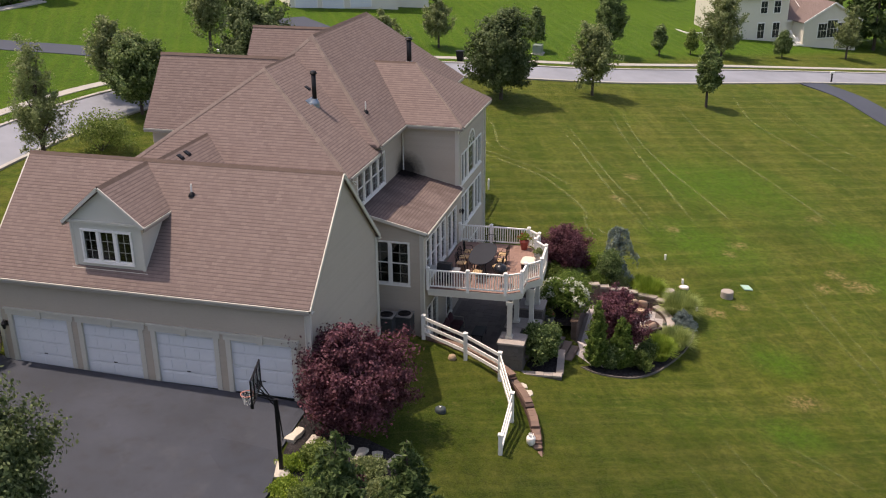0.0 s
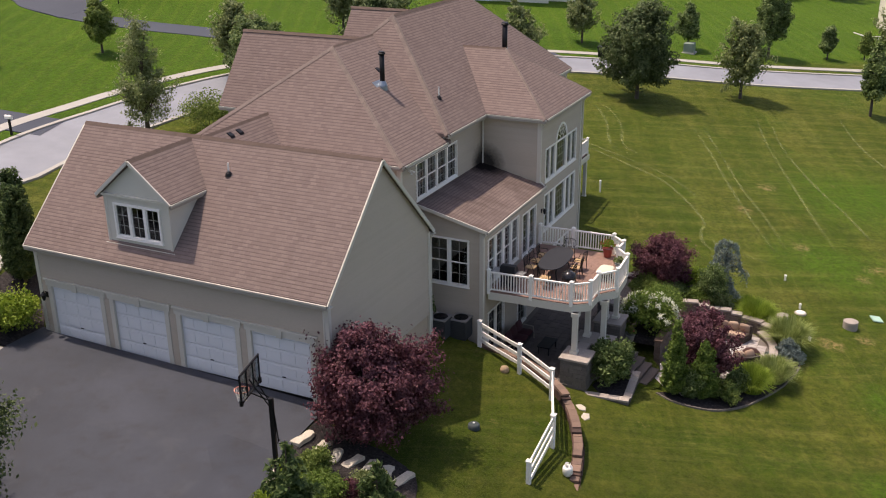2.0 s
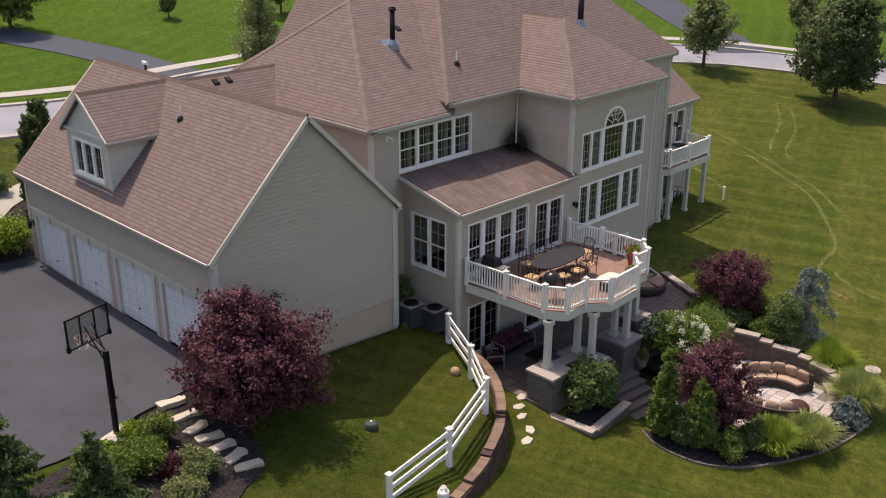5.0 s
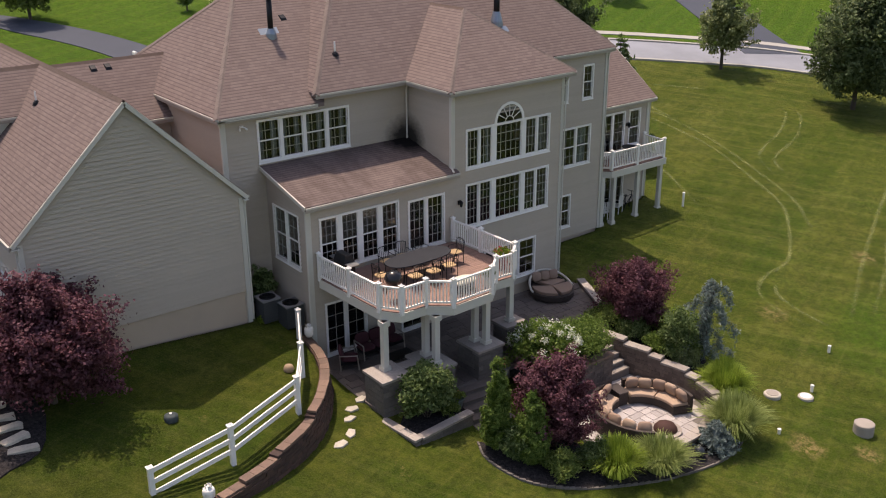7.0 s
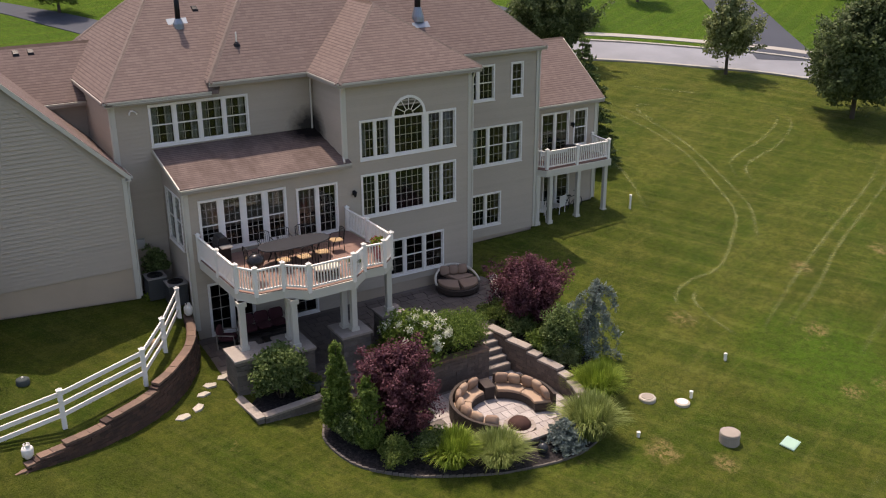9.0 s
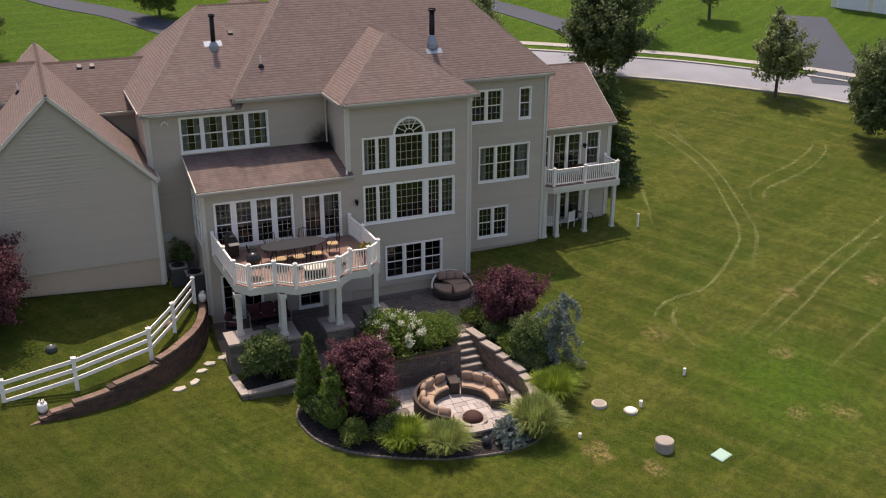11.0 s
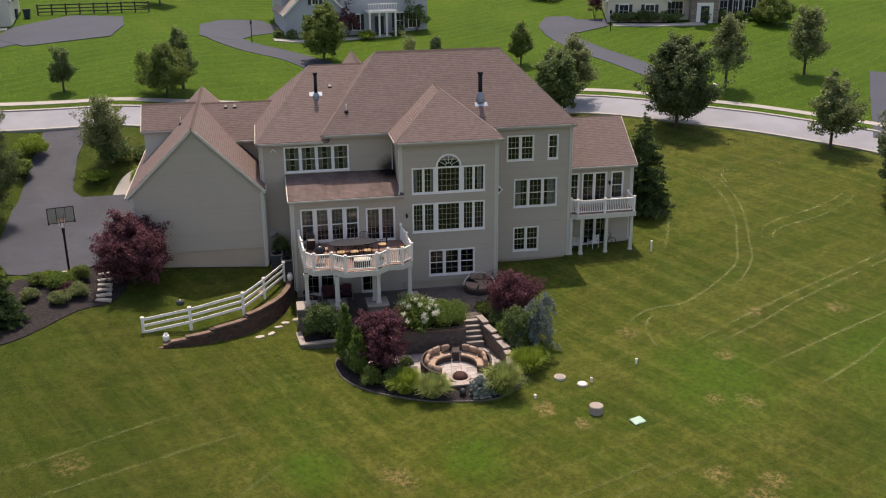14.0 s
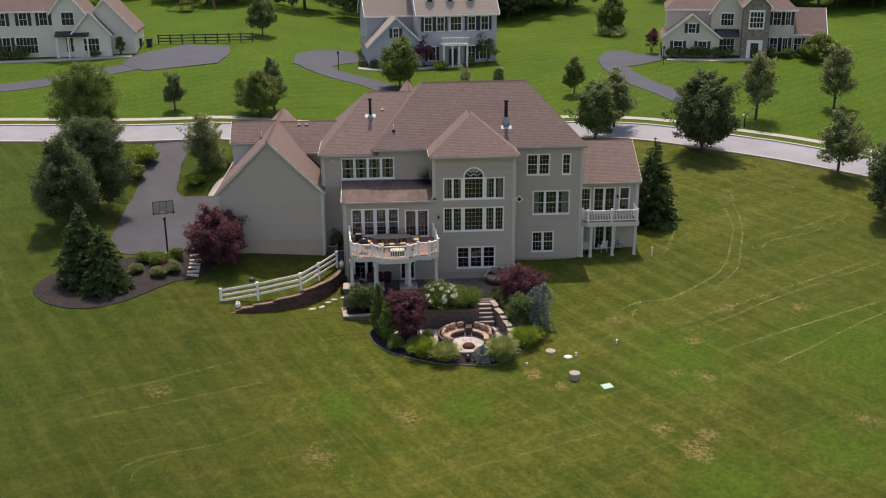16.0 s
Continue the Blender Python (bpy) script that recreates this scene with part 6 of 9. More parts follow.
conifer("dwarf_blue_spruce", "low spreading dwarf blue spruce near the fire pit", 2.45, -11.85, 1.05, 1.6, L_BLUE, 35, 10, 40, droop=0.05, sub=90, size=0.085)
for i, (x, y, w, h, mt) in enumerate(((-1.5, -10.8, 1.9, 1.3, L_YEL), (-0.1, -11.55, 2.0, 1.15, L_GRASS), (3.75, -11.7, 2.2, 1.65, L_GRASS), (5.5, -9.95, 2.0, 1.35, L_YEL), (6.3, -9.3, 1.3, 1.0, L_YEL))):
    tuft("ornamental_grass", "arching yellow-green ornamental grass clump", x, y, w, h, mt, 40 + i, 2600, group="ornamental grasses")
for i, (x, y, w, h, mt) in enumerate(((-2.0, -10.3, 1.1, 1.1, L_GREEN), (-3.3, -10.0, 1.2, 1.0, L_MID), (4.75, -4.35, 1.5, 1.0, L_MID), (5.0, -5.6, 1.4, 0.9, L_GREEN), (5.2, -7.0, 1.5, 1.0, L_CYPRESS), (6.5, -6.8, 1.6, 1.6, L_YEL), (5.35, -8.0, 1.2, 0.9, L_PALE), (4.4, -4.0, 0.9, 0.7, L_MID), (-1.0, -7.9, 0.7, 0.5, L_GREEN), (6.4, -5.9, 1.2, 0.9, L_MID), (5.9, -7.6, 1.3, 1.0, L_MID))):
    shrub("shrub", "low leafy green shrub in the mulch bed", x, y, w, h, mt, 50 + i, 0.055, 80, 60, group="bed shrubs")
for i, (x, y, w, h, mt) in enumerate(((-19.6, 0.4, 1.2, 0.9, L_MID), (-20.7, -0.5, 1.5, 0.9, L_CYPRESS), (-20.1, -1.1, 1.0, 0.6, L_RED), (-20.4, -2.4, 1.3, 0.7, L_PALE), (-21.9, -0.2, 1.1, 0.8, L_MID), (-19.5, -1.5, 1.3, 0.8, L_PALE), (-22.1, -1.9, 1.0, 0.7, L_PALE), (-20.0, 1.05, 1.0, 0.35, L_YEL), (-21.5, 0.75, 1.1, 0.3, L_YEL))):
    shrub("shrub", "mixed low shrub in the driveway bed", x, y, w, h, mt, 70 + i, 0.055, 90, 60, group="driveway shrubs")
for i, (x, y, h, w) in enumerate(((-25.5, -2.8, 6.0, 4.6), (-23.7, -4.3, 4.9, 3.9))):
    conifer("spruce", "tall green spruce in the mulch bed", x, y, h, w, L_PINE if i < 2 else L_GREEN, 80 + i, 26, 36, droop=0.3, group="spruces", sub=150, size=0.14)
conifer("spruce", "dark green spruce beside the small wing", 19.3, 8.9, 7.6, 4.7, L_PINE, 84, 26, 40, droop=0.3, power=0.65, group="spruces", sub=150, size=0.14)
shrub("shrub", "potted shrub in the shaded side yard", -7.55, 2.5, 1.0, 1.9, L_GREEN, 90, 0.08, 60, 45, z=2.0)
shrub("shrub", "small yellow-flowered plant by the garage corner", -8.15, 1.5, 0.45, 0.45, L_YEL, 91, 0.05, 20, 30, z=1.9)
for i, (x, y, w, h, mt) in enumerate(((-17.2, 16.6, 2.3, 1.6, L_YEL), (-15.7, 21.3, 1.6, 1.0, L_GREEN), (-17.5, 20.5, 1.9, 1.1, L_GREEN), (-26.4, 23.0, 2.4, 1.6, L_YEL), (-26.9, 19.8, 2.0, 1.4, L_MID), (-19.6, 19.6, 2.4, 1.6, L_GREEN), (10.5, 28.2, 4.2, 2.6, L_MID), (-21.0, 18.0, 1.6, 0.5, L_YEL))):
    shrub("shrub", "rounded green front-yard shrub", x, y, w, h, mt, 100 + i, 0.085, 110, 60, group="front shrubs")
for i, (x, y, h) in enumerate(((-14.6, 18.6, 4.6), (-13.8, 19.5, 5.0))):
    conifer("arborvitae", "tall narrow dark green arborvitae at the garage corner", x, y, h, 1.5, L_PINE, 108 + i, 34, 44, droop=-0.8, sub=90, size=0.11, power=0.4, group="arborvitae pair")
# street and yard trees: x, y, height, crown width, leaf, leaf size
YARD = []
YARD += [(28.7, 24.6, 8.3, 7.4, L_DEEP, "dense dark green shade tree on the lawn"), (40.3, 6.0, 8.6, 7.2, L_DEEP, "dense dark green shade tree on the lawn"), (39.3, 16.6, 6.3, 4.9, L_PALE, "airy pale green young tree beside the street"), (47.2, -1.6, 7.2, 5.1, L_PALE, "thin-crowned tree beside the street"), (50.3, -12.4, 6.2, 2.9, L_GREEN, "slender young tree on the lawn"), (37.6, 33.6, 7.9, 4.8, L_PALE, "young street tree beyond the road"), (47.5, 36.0, 7.2, 5.0, L_PALE, "young street tree beyond the road"), (18.9, 30.0, 6.2, 5.4, L_GREEN, "dark leafy tree in the front yard"), (21.8, 33.9, 6.6, 5.6, L_PALE, "pale leafy street tree")]
YARD += [(19.8, 46.5, 4.4, 2.7, L_MID, "small young tree on a neighbouring lawn"), (-1.2, 52.0, 6.2, 5.2, L_MID, "rounded tree before a neighbouring house"), (-16.9, 36.0, 5.0, 5.6, L_MID, "leafy street tree beyond the road"), (-15.6, 39.0, 6.0, 3.0, L_GREEN, "slim tree beyond the road"), (-26.2, 37.2, 4.2, 2.4, L_GREEN, "small round young tree on a lawn"), (-32.8, 27.0, 8.0, 7.4, L_MID, "large leafy tree beside the street"), (-29.3, 6.8, 7.2, 6.2, L_DEEP, "large leafy tree beside the driveway"), (-28.2, 11.4, 8.4, 6.8, L_DEEP, "large leafy tree beside the driveway"), (-20.4, 20.2, 5.6, 4.8, L_PALE, "spreading leafy tree beside the driveway")]
YARD += [(4.8, 28.6, 8.2, 4.8, L_PALE, "thin-crowned tree in the front yard"), (-47.0, 40.0, 5.0, 3.4, L_GREEN, "small young tree on a lawn"), (55.5, 16.0, 5.6, 4.3, L_PALE, "young street tree beyond the road"), (65.7, -1.2, 8.0, 4.2, L_GREEN, "dark tree beyond the road"), (61.9, 6.5, 4.6, 2.8, L_GREEN, "small dark tree beyond the road"), (70.2, -6.7, 3.4, 1.9, L_GREEN, "small young tree beyond the road"), (73.9, -10.2, 2.8, 1.6, L_MID, "small young tree beyond the road"), (76.2, -13.8, 7.6, 6.4, L_PALE, "pale airy tree before a white house"), (82.0, -21.2, 3.1, 2.4, L_GREEN, "dark round bush beyond the road")]
YARD += [(89.1, -29.6, 6.6, 4.2, L_PALE, "thin tree before a white house"), (31.8, 79.0, 5.5, 5.4, L_MID, "small spreading tree on a far lawn"), (-20.3, 73.9, 5.4, 4.8, L_GREEN, "dark tree behind a far fence"), (54.0, 55.6, 3.4, 5.2, L_MID, "spreading small tree beside a house"), (11.0, 50.0, 2.6, 1.2, L_GREEN, "small sapling on a lawn")]
for i, (x, y, h, w, mt, lb) in enumerate(YARD):
    near = math.hypot(x + 20, y + 20) < 62
    pale = mt is L_PALE
    n = int(min(400, 45 + 6.8 * w * w * (0.55 if pale else 1.25 if w > 6 else 1)))
    tree("tree", lb, x, y, h, w, mt, 200 + i, 0.05 if lb.endswith("beside the driveway") else 0.05 if w > 6 else 0.1 if w > 5 else 0.15, n, (90 if pale else 230 if w > 6 else 150) if near else (75 if pale else 100), (0.085 if w > 6 else 0.1) if near else 0.15, 0.02 * w + 0.26, 0.3 if pale else 0.5, 0.08 if w > 6.3 else 0.2, group="yard trees")

# ---- things on and round the house ----
def roof_z_left(y):
    return LE + (y - LY0) * (LR - LE) / (8.2 - LY0)


def roof_z_main(y):
    return ME + (y - MY0) * (MR - ME) / (7.5 - MY0)


def vent_stack(x, y, z, h, r, label, flare=False):
    t = thing("roof_vent", label, "vent pipe", pose(x, y, z - 0.05))
    m = Mesh()
    m.tube([(0, 0, 0), (0, 0, h)], r, 14)
    part("pipe", m, BLACK, t, smooth=True)
    m = Mesh()
    m.lathe([(r * 1.5, h - 0.02), (r * 1.55, h + 0.04), (r * 1.2, h + 0.08), (r * 1.2, h + 0.12)], 14)
    part("cap", m, BLACK, t)
    m = Mesh()
    m.lathe([(r * 2.1, -0.1), (r * 2.0, 0.12), (r * 1.15, 0.55 if flare else 0.32)], 14)
    part("storm_collar", m, LEADCOL, t)
    m = Mesh()
    m.hull([(-0.42, -0.42, -0.34), (0.42, -0.42, -0.34), (0.42, 0.3, 0.28), (-0.42, 0.3, 0.28)], [(-0.42, -0.42, -0.32), (0.42, -0.42, -0.32), (0.42, 0.3, 0.30), (-0.42, 0.3, 0.30)])
    part("flashing", m, LEADCOL, t, "pale metal flashing plate")


vent_stack(-4.66, 5.85, roof_z_left(5.85), 1.5, 0.11, "black metal vent stack on the brown roof")
vent_stack(5.93, 4.35, roof_z_main(4.35), 1.75, 0.14, "tall black metal flue on the brown roof", True)


def plumbing_vent(x, y, z, h=0.42):
    t = thing("plumbing_vent", "short white plastic vent pipe on the roof", "vent pipe", pose(x, y, z - 0.05), "plumbing vents")
    m = Mesh()
    m.tube([(0, 0, 0), (0, 0, h)], 0.032, 8)
    part("pipe", m, WHITE, t)
    m = Mesh()
    m.lathe([(0.16, -0.02), (0.12, 0.09), (0.055, 0.16)], 10)
    part("boot", m, BLACK, t)


plumbing_vent(-2.88, 3.95, roof_z_main(3.95), 0.55)
plumbing_vent(-13.5, 7.75, GE + (-13.5 + 16.64) * (GR - GE) / 4.21, 0.5)
for x, y, z in ((-3.7, 6.6, roof_z_left(6.6)), (-10.6, 9.8, 10.89), (-10.0, 9.8, 10.89)):
    m = Mesh()
    m.hull([(-0.13, -0.16, -0.12), (0.13, -0.16, -0.12), (0.13, 0.12, 0.08), (-0.13, 0.12, 0.08)], [(-0.11, -0.12, -0.02), (0.11, -0.12, -0.02), (0.11, 0.08, 0.10), (-0.11, 0.08, 0.10)])
    lone("roof_louvre", m, BLACK, "small dark roof louvre among the shingles", "roof vent", pose(x, y, z), "roof louvres")


def wall_lamp(x, y, z):
    t = thing("wall_lantern", "small black wall lantern on the siding", "wall lamp", pose(x, y, z))
    m = Mesh()
    m.box(-0.05, 0.05, -0.02, 0.03, -0.09, 0.09)
    m.tube([(0, 0, 0.05), (0, -0.1, 0.14), (0, -0.14, 0.1)], 0.012, 6)
    part("bracket", m, BLACK, t)
    m = Mesh()
    m.lathe([(0.04, -0.15), (0.08, 0.02), (0.095, 0.04), (0.015, 0.13)], 8, (0, -0.14, 0))
    part("lantern", m, BLACK, t)


wall_lamp(-0.02 + 0.32, 0.0, 5.5)
wall_lamp(15.08, 4.3, 5.6)
t = thing("flood_light", "pair of small white flood lights below the eave", "flood light", pose(-7.65, 3.02, 9.35))
for dx in (-0.1, 0.1):
    m = Mesh()
    m.tube([(0, 0, 0), (dx, -0.08, -0.03), (dx * 1.5, -0.18, -0.1)], [0.02, 0.022, 0.04], 8)
    part("lamp_head", m, WHITE, t)
m = Mesh()
m.lathe([(0.07, -0.03), (0.07, 0.03)], 10)
part("mount", m, WHITE, t)
t = thing("wall_lantern", "black carriage lantern beside the garage doors", "wall lamp", pose(GX0 - 0.03, 15.3, 5.0, 0, 0, -90))
m = Mesh()
m.box(-0.06, 0.06, -0.02, 0.03, -0.12, 0.12)
m.tube([(0, 0, 0.1), (0, -0.14, 0.2), (0, -0.18, 0.14)], 0.015, 6)
part("bracket", m, BLACK, t)
m = Mesh()
m.lathe([(0.05, -0.2), (0.11, 0.03), (0.13, 0.05), (0.02, 0.18)], 8, (0, -0.18, 0))
part("lantern", m, BLACK, t)

# basketball hoop
hoop = thing("basketball_hoop", "black steel basketball hoop with clear board on a concrete foot", "basketball hoop", pose(-20.43, 1.38, ground_z(-20.43, 1.38), 0, 0, 14))
m = Mesh()
m.box(-0.5, 0.5, -0.32, 0.32, -0.1, 0.1)
part("foot", m, PALESTONE, hoop, "pale concrete foot", bevel=0.02)
m = Mesh()
m.beam((0, 0, 0.05), (0, 0.0, 2.9), 0.13, 0.13, (0, 1, 0))
part("pole", m, BLACK, hoop)
m = Mesh()
for dx in (-0.14, 0.14):
    m.beam((dx * 0.5, 0.0, 2.85), (dx, 0.62, 3.12), 0.035, 0.035)
    m.beam((dx * 0.5, 0.0, 2.6), (dx, 0.62, 3.6), 0.03, 0.03)
m.beam((0, -0.15, 1.35), (0, -0.05, 2.6), 0.035, 0.035)
m.beam((-0.12, -0.15, 1.35), (0.12, -0.15, 1.35), 0.03, 0.03)
part("arm", m, BLACK, hoop)
m = Mesh()
for x0, x1, z0, z1 in ((-0.78, 0.78, 3.02, 3.07), (-0.78, 0.78, 3.97, 4.02), (-0.78, -0.73, 3.02, 4.02), (0.73, 0.78, 3.02, 4.02), (-0.28, -0.245, 3.05, 4.0), (0.245, 0.28, 3.05, 4.0)):
    m.box(x0, x1, 0.62, 0.67, z0, z1)
m.box(-0.8, -0.7, 0.6, 0.7, 2.98, 3.16)
m.box(0.7, 0.8, 0.6, 0.7, 2.98, 3.16)
part("board_frame", m, BLACK, hoop)
m = Mesh()
m.box(-0.74, 0.74, 0.66, 0.672, 3.06, 3.98)
bp = part("board", m, GLASS, hoop, "clear acrylic board")
bp.visible_shadow = False
m = Mesh()
m.tube([(0.23 * math.cos(a), 0.96 + 0.23 * math.sin(a), 3.1) for a in [2 * math.pi * k / 20 for k in range(21)]], 0.016, 6, False)
part("rim", m, plain("orange_rim", (0.55, 0.22, 0.17), 0.5), hoop, "faded red steel rim")
m = Mesh()
for k in range(10):
    a, b = 2 * math.pi * k / 10, 2 * math.pi * (k + 1) / 10
    m.tube([(0.22 * math.cos(a), 0.96 + 0.22 * math.sin(a), 3.09), (0.14 * math.cos(b), 0.96 + 0.14 * math.sin(b), 2.72)], 0.007, 4, False)
    m.tube([(0.22 * math.cos(b), 0.96 + 0.22 * math.sin(b), 3.09), (0.14 * math.cos(a), 0.96 + 0.14 * math.sin(a), 2.72)], 0.007, 4, False)
part("net", m, WHITE, hoop)

# air conditioners between garage and sunroom
ACGREY = plain("unit_casing", (0.06, 0.065, 0.068), 0.6, 0.2, 10, 0.3, 0.2)
for x, y in ((-7.85, 1.55), (-7.25, 0.85)):
    u = thing("air_conditioner", "dark grey outdoor air conditioner unit with a fan grille", "air conditioner", pose(x, y, ground_z(x, y) - 0.02), "air conditioners")
    m = Mesh()
    m.box(-0.36, 0.36, -0.36, 0.36, 0.05, 0.92)
    part("casing", m, ACGREY, u)
    for k in range(9):
        m = Mesh()
        m.box(-0.375, 0.375, -0.375, 0.375, 0.14 + k * 0.085, 0.165 + k * 0.085)
        part("louvre", m, ACGREY, u)
    m = Mesh()
    m.box(-0.39, 0.39, -0.39, 0.39, 0.92, 0.97)
    part("top_rim", m, plain("top_grey", (0.28, 0.28, 0.28), 0.5, 0.15, 6, 0.1, 0.4), u)
    m = Mesh()
    for k in range(5):
        m.tube([((0.06 + 0.062 * k) * math.cos(a), (0.06 + 0.062 * k) * math.sin(a), 0.985) for a in [2 * math.pi * q / 18 for q in range(19)]], 0.008, 4, False)
    m.lathe([(0.31, 0.972), (0.31, 0.976)], 18)
    part("fan_grille", m, BLACK, u)
m = Mesh()
m.box(-0.25, 0.25, -0.06, 0.06, -0.2, 0.2)
lone("meter_box", m, plain("meter_grey", (0.5, 0.5, 0.48), 0.5), "pale grey utility meter box on the siding", "meter box", pose(-8.0, 3.0, 3.9), bevel=0.02)


def propane(x, y, z, s=1.0):
    t = thing("propane_tank", "white steel propane cylinder with a valve collar", "propane tank", pose(x, y, z), "propane tanks")
    m = Mesh()
    m.lathe([(0.10 * s, 0), (0.11 * s, 0.04), (0.155 * s, 0.09), (0.16 * s, 0.30), (0.14 * s, 0.36), (0.05 * s, 0.39)], 16)
    part("cylinder", m, WHITE, t, smooth=True)
    m = Mesh()
    for k in range(12):
        if k % 4 != 3:
            a, b = 2 * math.pi * k / 12, 2 * math.pi * (k + 1) / 12
            m.beam((0.1 * math.cos(a), 0.1 * math.sin(a), 0.43), (0.1 * math.cos(b), 0.1 * math.sin(b), 0.43), 0.012, 0.11)
    m.lathe([(0.025, 0.38), (0.03, 0.46)], 8)
    part("collar", m, WHITE, t)


propane(-14.2, -6.45, 1.13, 1.15)
propane(-7.15, -0.25, 1.82, 1.1)

# lawn fixtures
GREYCON = plain("weathered_concrete", (0.33, 0.29, 0.25), 0.95, 0.2, 10, 0.5)
c = thing("well_cover", "weathered concrete septic riser with a round lid", "septic riser", pose(8.15, -14.3, ground_z(8.15, -14.3)))
m = Mesh()
m.lathe([(0.37, -0.1), (0.37, 0.32), (0.35, 0.35)], 26)
part("ring", m, GREYCON, c)
m = Mesh()
m.lathe([(0.36, 0.352), (0.37, 0.385), (0.34, 0.41), (0.1, 0.42)], 26)
part("lid", m, GREYCON, c)
for x, y, r, h, mt, lb in ((7.15, -11.0, 0.33, 0.12, PALESTONE, "low round concrete lid set in the lawn"), (8.2, -11.8, 0.3, 0.08, PALESTONE, "low round pale lid set in the lawn")):
    c = thing("lid", lb, "cover", pose(x, y, ground_z(x, y)), "lawn covers")
    m = Mesh()
    m.lathe([(r, -0.1), (r, h * 0.7), (r * 0.9, h)], 20)
    part("ring", m, mt, c)
    m = Mesh()
    m.lathe([(r * 0.72, h), (r * 0.7, h + 0.02), (r * 0.1, h + 0.03)], 20)
    part("plug", m, WHITE if h < 0.1 else GREYCON, c)
for x, y, h in ((8.75, -11.7, 0.25), (11.79, -10.5, 0.28), (5.3, -12.6, 0.16), (17.6, 2.2, 0.75)):
    t = thing("cleanout_pipe", "short white plastic cleanout pipe in the lawn", "pipe", pose(x, y, ground_z(x, y)), "cleanout pipes")
    m = Mesh()
    m.tube([(0, 0, -0.1), (0, 0, h)], 0.06, 10)
    part("pipe", m, WHITE, t)
    m = Mesh()
    m.lathe([(0.075, h - 0.02), (0.075, h + 0.04), (0.03, h + 0.06)], 10)
    part("cap", m, WHITE, t)
m = Mesh()
m.box(-0.36, 0.36, -0.27, 0.27, 0.0, 0.05)
m.box(-0.32, 0.32, -0.23, 0.23, 0.05, 0.065)
lone("valve_cover", m, plain("pale_green_plastic", (0.33, 0.50, 0.40), 0.5, 0.1, 6), "flat pale green plastic utility cover", "cover", pose(10.02, -15.48, ground_z(10.02, -15.48), 7.4, 0, 20), bevel=0.015)
t = thing("tank_dome", "dark green plastic buried-tank dome on the lawn", "tank dome", pose(-13.65, -2.6, ground_z(-13.65, -2.6)))
m = Mesh()
m.lathe([(0.22, -0.05), (0.23, 0.03), (0.22, 0.16), (0.17, 0.2), (0.05, 0.22)], 20)
part("dome", m, plain("grey_green_plastic", (0.045, 0.06, 0.062), 0.75, 0.1, 8), t, smooth=True)
m = Mesh()
m.lathe([(0.04, 0.215), (0.04, 0.25), (0.03, 0.255)], 10)
part("vent_cap", m, WHITE, t)
m = Mesh()
m.lathe([(0.05, -0.18), (0.15, -0.13), (0.2, 0.0), (0.15, 0.13), (0.05, 0.18)], 14)
lone("boulder", m, pieces("tan_stone", (0.42, 0.30, 0.19), (0.34, 0.24, 0.15)), "rounded tan stone beside the fence", "boulder", pose(-8.95, -1.9, ground_z(-8.95, -1.9) + 0.08), smooth=True)
m = Mesh()
m.lathe([(0.04, 0), (0.16, 0.08), (0.2, 0.2), (0.16, 0.33), (0.04, 0.4)], 16)
lone("gazing_ball", m, plain("dark_ball", (0.03, 0.035, 0.04), 0.15, 0.1, 5, 0.02), "dark glossy garden ball on the mulch", "garden ball", pose(1.45, -12.0, ground_z(1.45, -12.0)), smooth=True)

# ---- furniture ----
WICKER = pieces("dark_wicker", (0.055, 0.038, 0.030), (0.035, 0.024, 0.02), 0.7, False, 40, 0.8)
CUSHION = plain("tan_cushion", (0.40, 0.285, 0.205), 0.9, 0.12, 6, 0.3)
CUSHION2 = plain("brown_cushion", (0.31, 0.212, 0.155), 0.9, 0.12, 6, 0.3)
BURG = plain("burgundy_cushion", (0.075, 0.022, 0.028), 0.9, 0.15, 6, 0.3)
CANVAS = plain("pale_seat_pad", (0.44, 0.30, 0.16), 0.85, 0.1, 6, 0.2)


def puff(m, T, w, d, h):
    """A soft cushion: a box bulged at its middle."""
    lev = [(0.82, 0.0), (1.0, 0.25), (1.04, 0.5), (1.0, 0.75), (0.80, 1.0)]
    rows = []
    for s, f in lev:
        o = []
        for k in range(16):
            a = 2 * math.pi * (k + 0.5) / 16
            cx_, sy_ = math.cos(a), math.sin(a)
            q = (abs(cx_) ** 5 + abs(sy_) ** 5) ** (-1 / 5)
            o.append(T @ Vector((w / 2 * s * cx_ * q, d / 2 * s * sy_ * q, h * f)))
        rows.append(o)
    i = len(m.v)
    for r in rows:
        m.v += [tuple(p) for p in r]
    for k in range(len(rows) - 1):
        for j in range(16):
            m.f.append((i + k * 16 + j, i + k * 16 + (j + 1) % 16, i + (k + 1) * 16 + (j + 1) % 16, i + (k + 1) * 16 + j))
    m.f.append(tuple(range(i + 15, i - 1, -1)))
    m.f.append(tuple(range(i + 4 * 16, i + 5 * 16)))


def arc_solid(m, r0, r1, a0, a1, z0, z1, n=14):
    """One curved bar of square section."""
    i = len(m.v)
    for k in range(n + 1):
        q = math.radians(a0 + (a1 - a0) * k / n)
        m.v += [(r * math.cos(q), r * math.sin(q), z) for r, z in ((r0, z0), (r1, z0), (r1, z1), (r0, z1))]
    for k in range(n):
        b = i + 4 * k
        m.f += [(b + e, b + (e + 1) % 4, b + 4 + (e + 1) % 4, b + 4 + e) for e in range(4)]
    m.f += [(i + 3, i + 2, i + 1, i), tuple(i + 4 * n + e for e in range(4))]


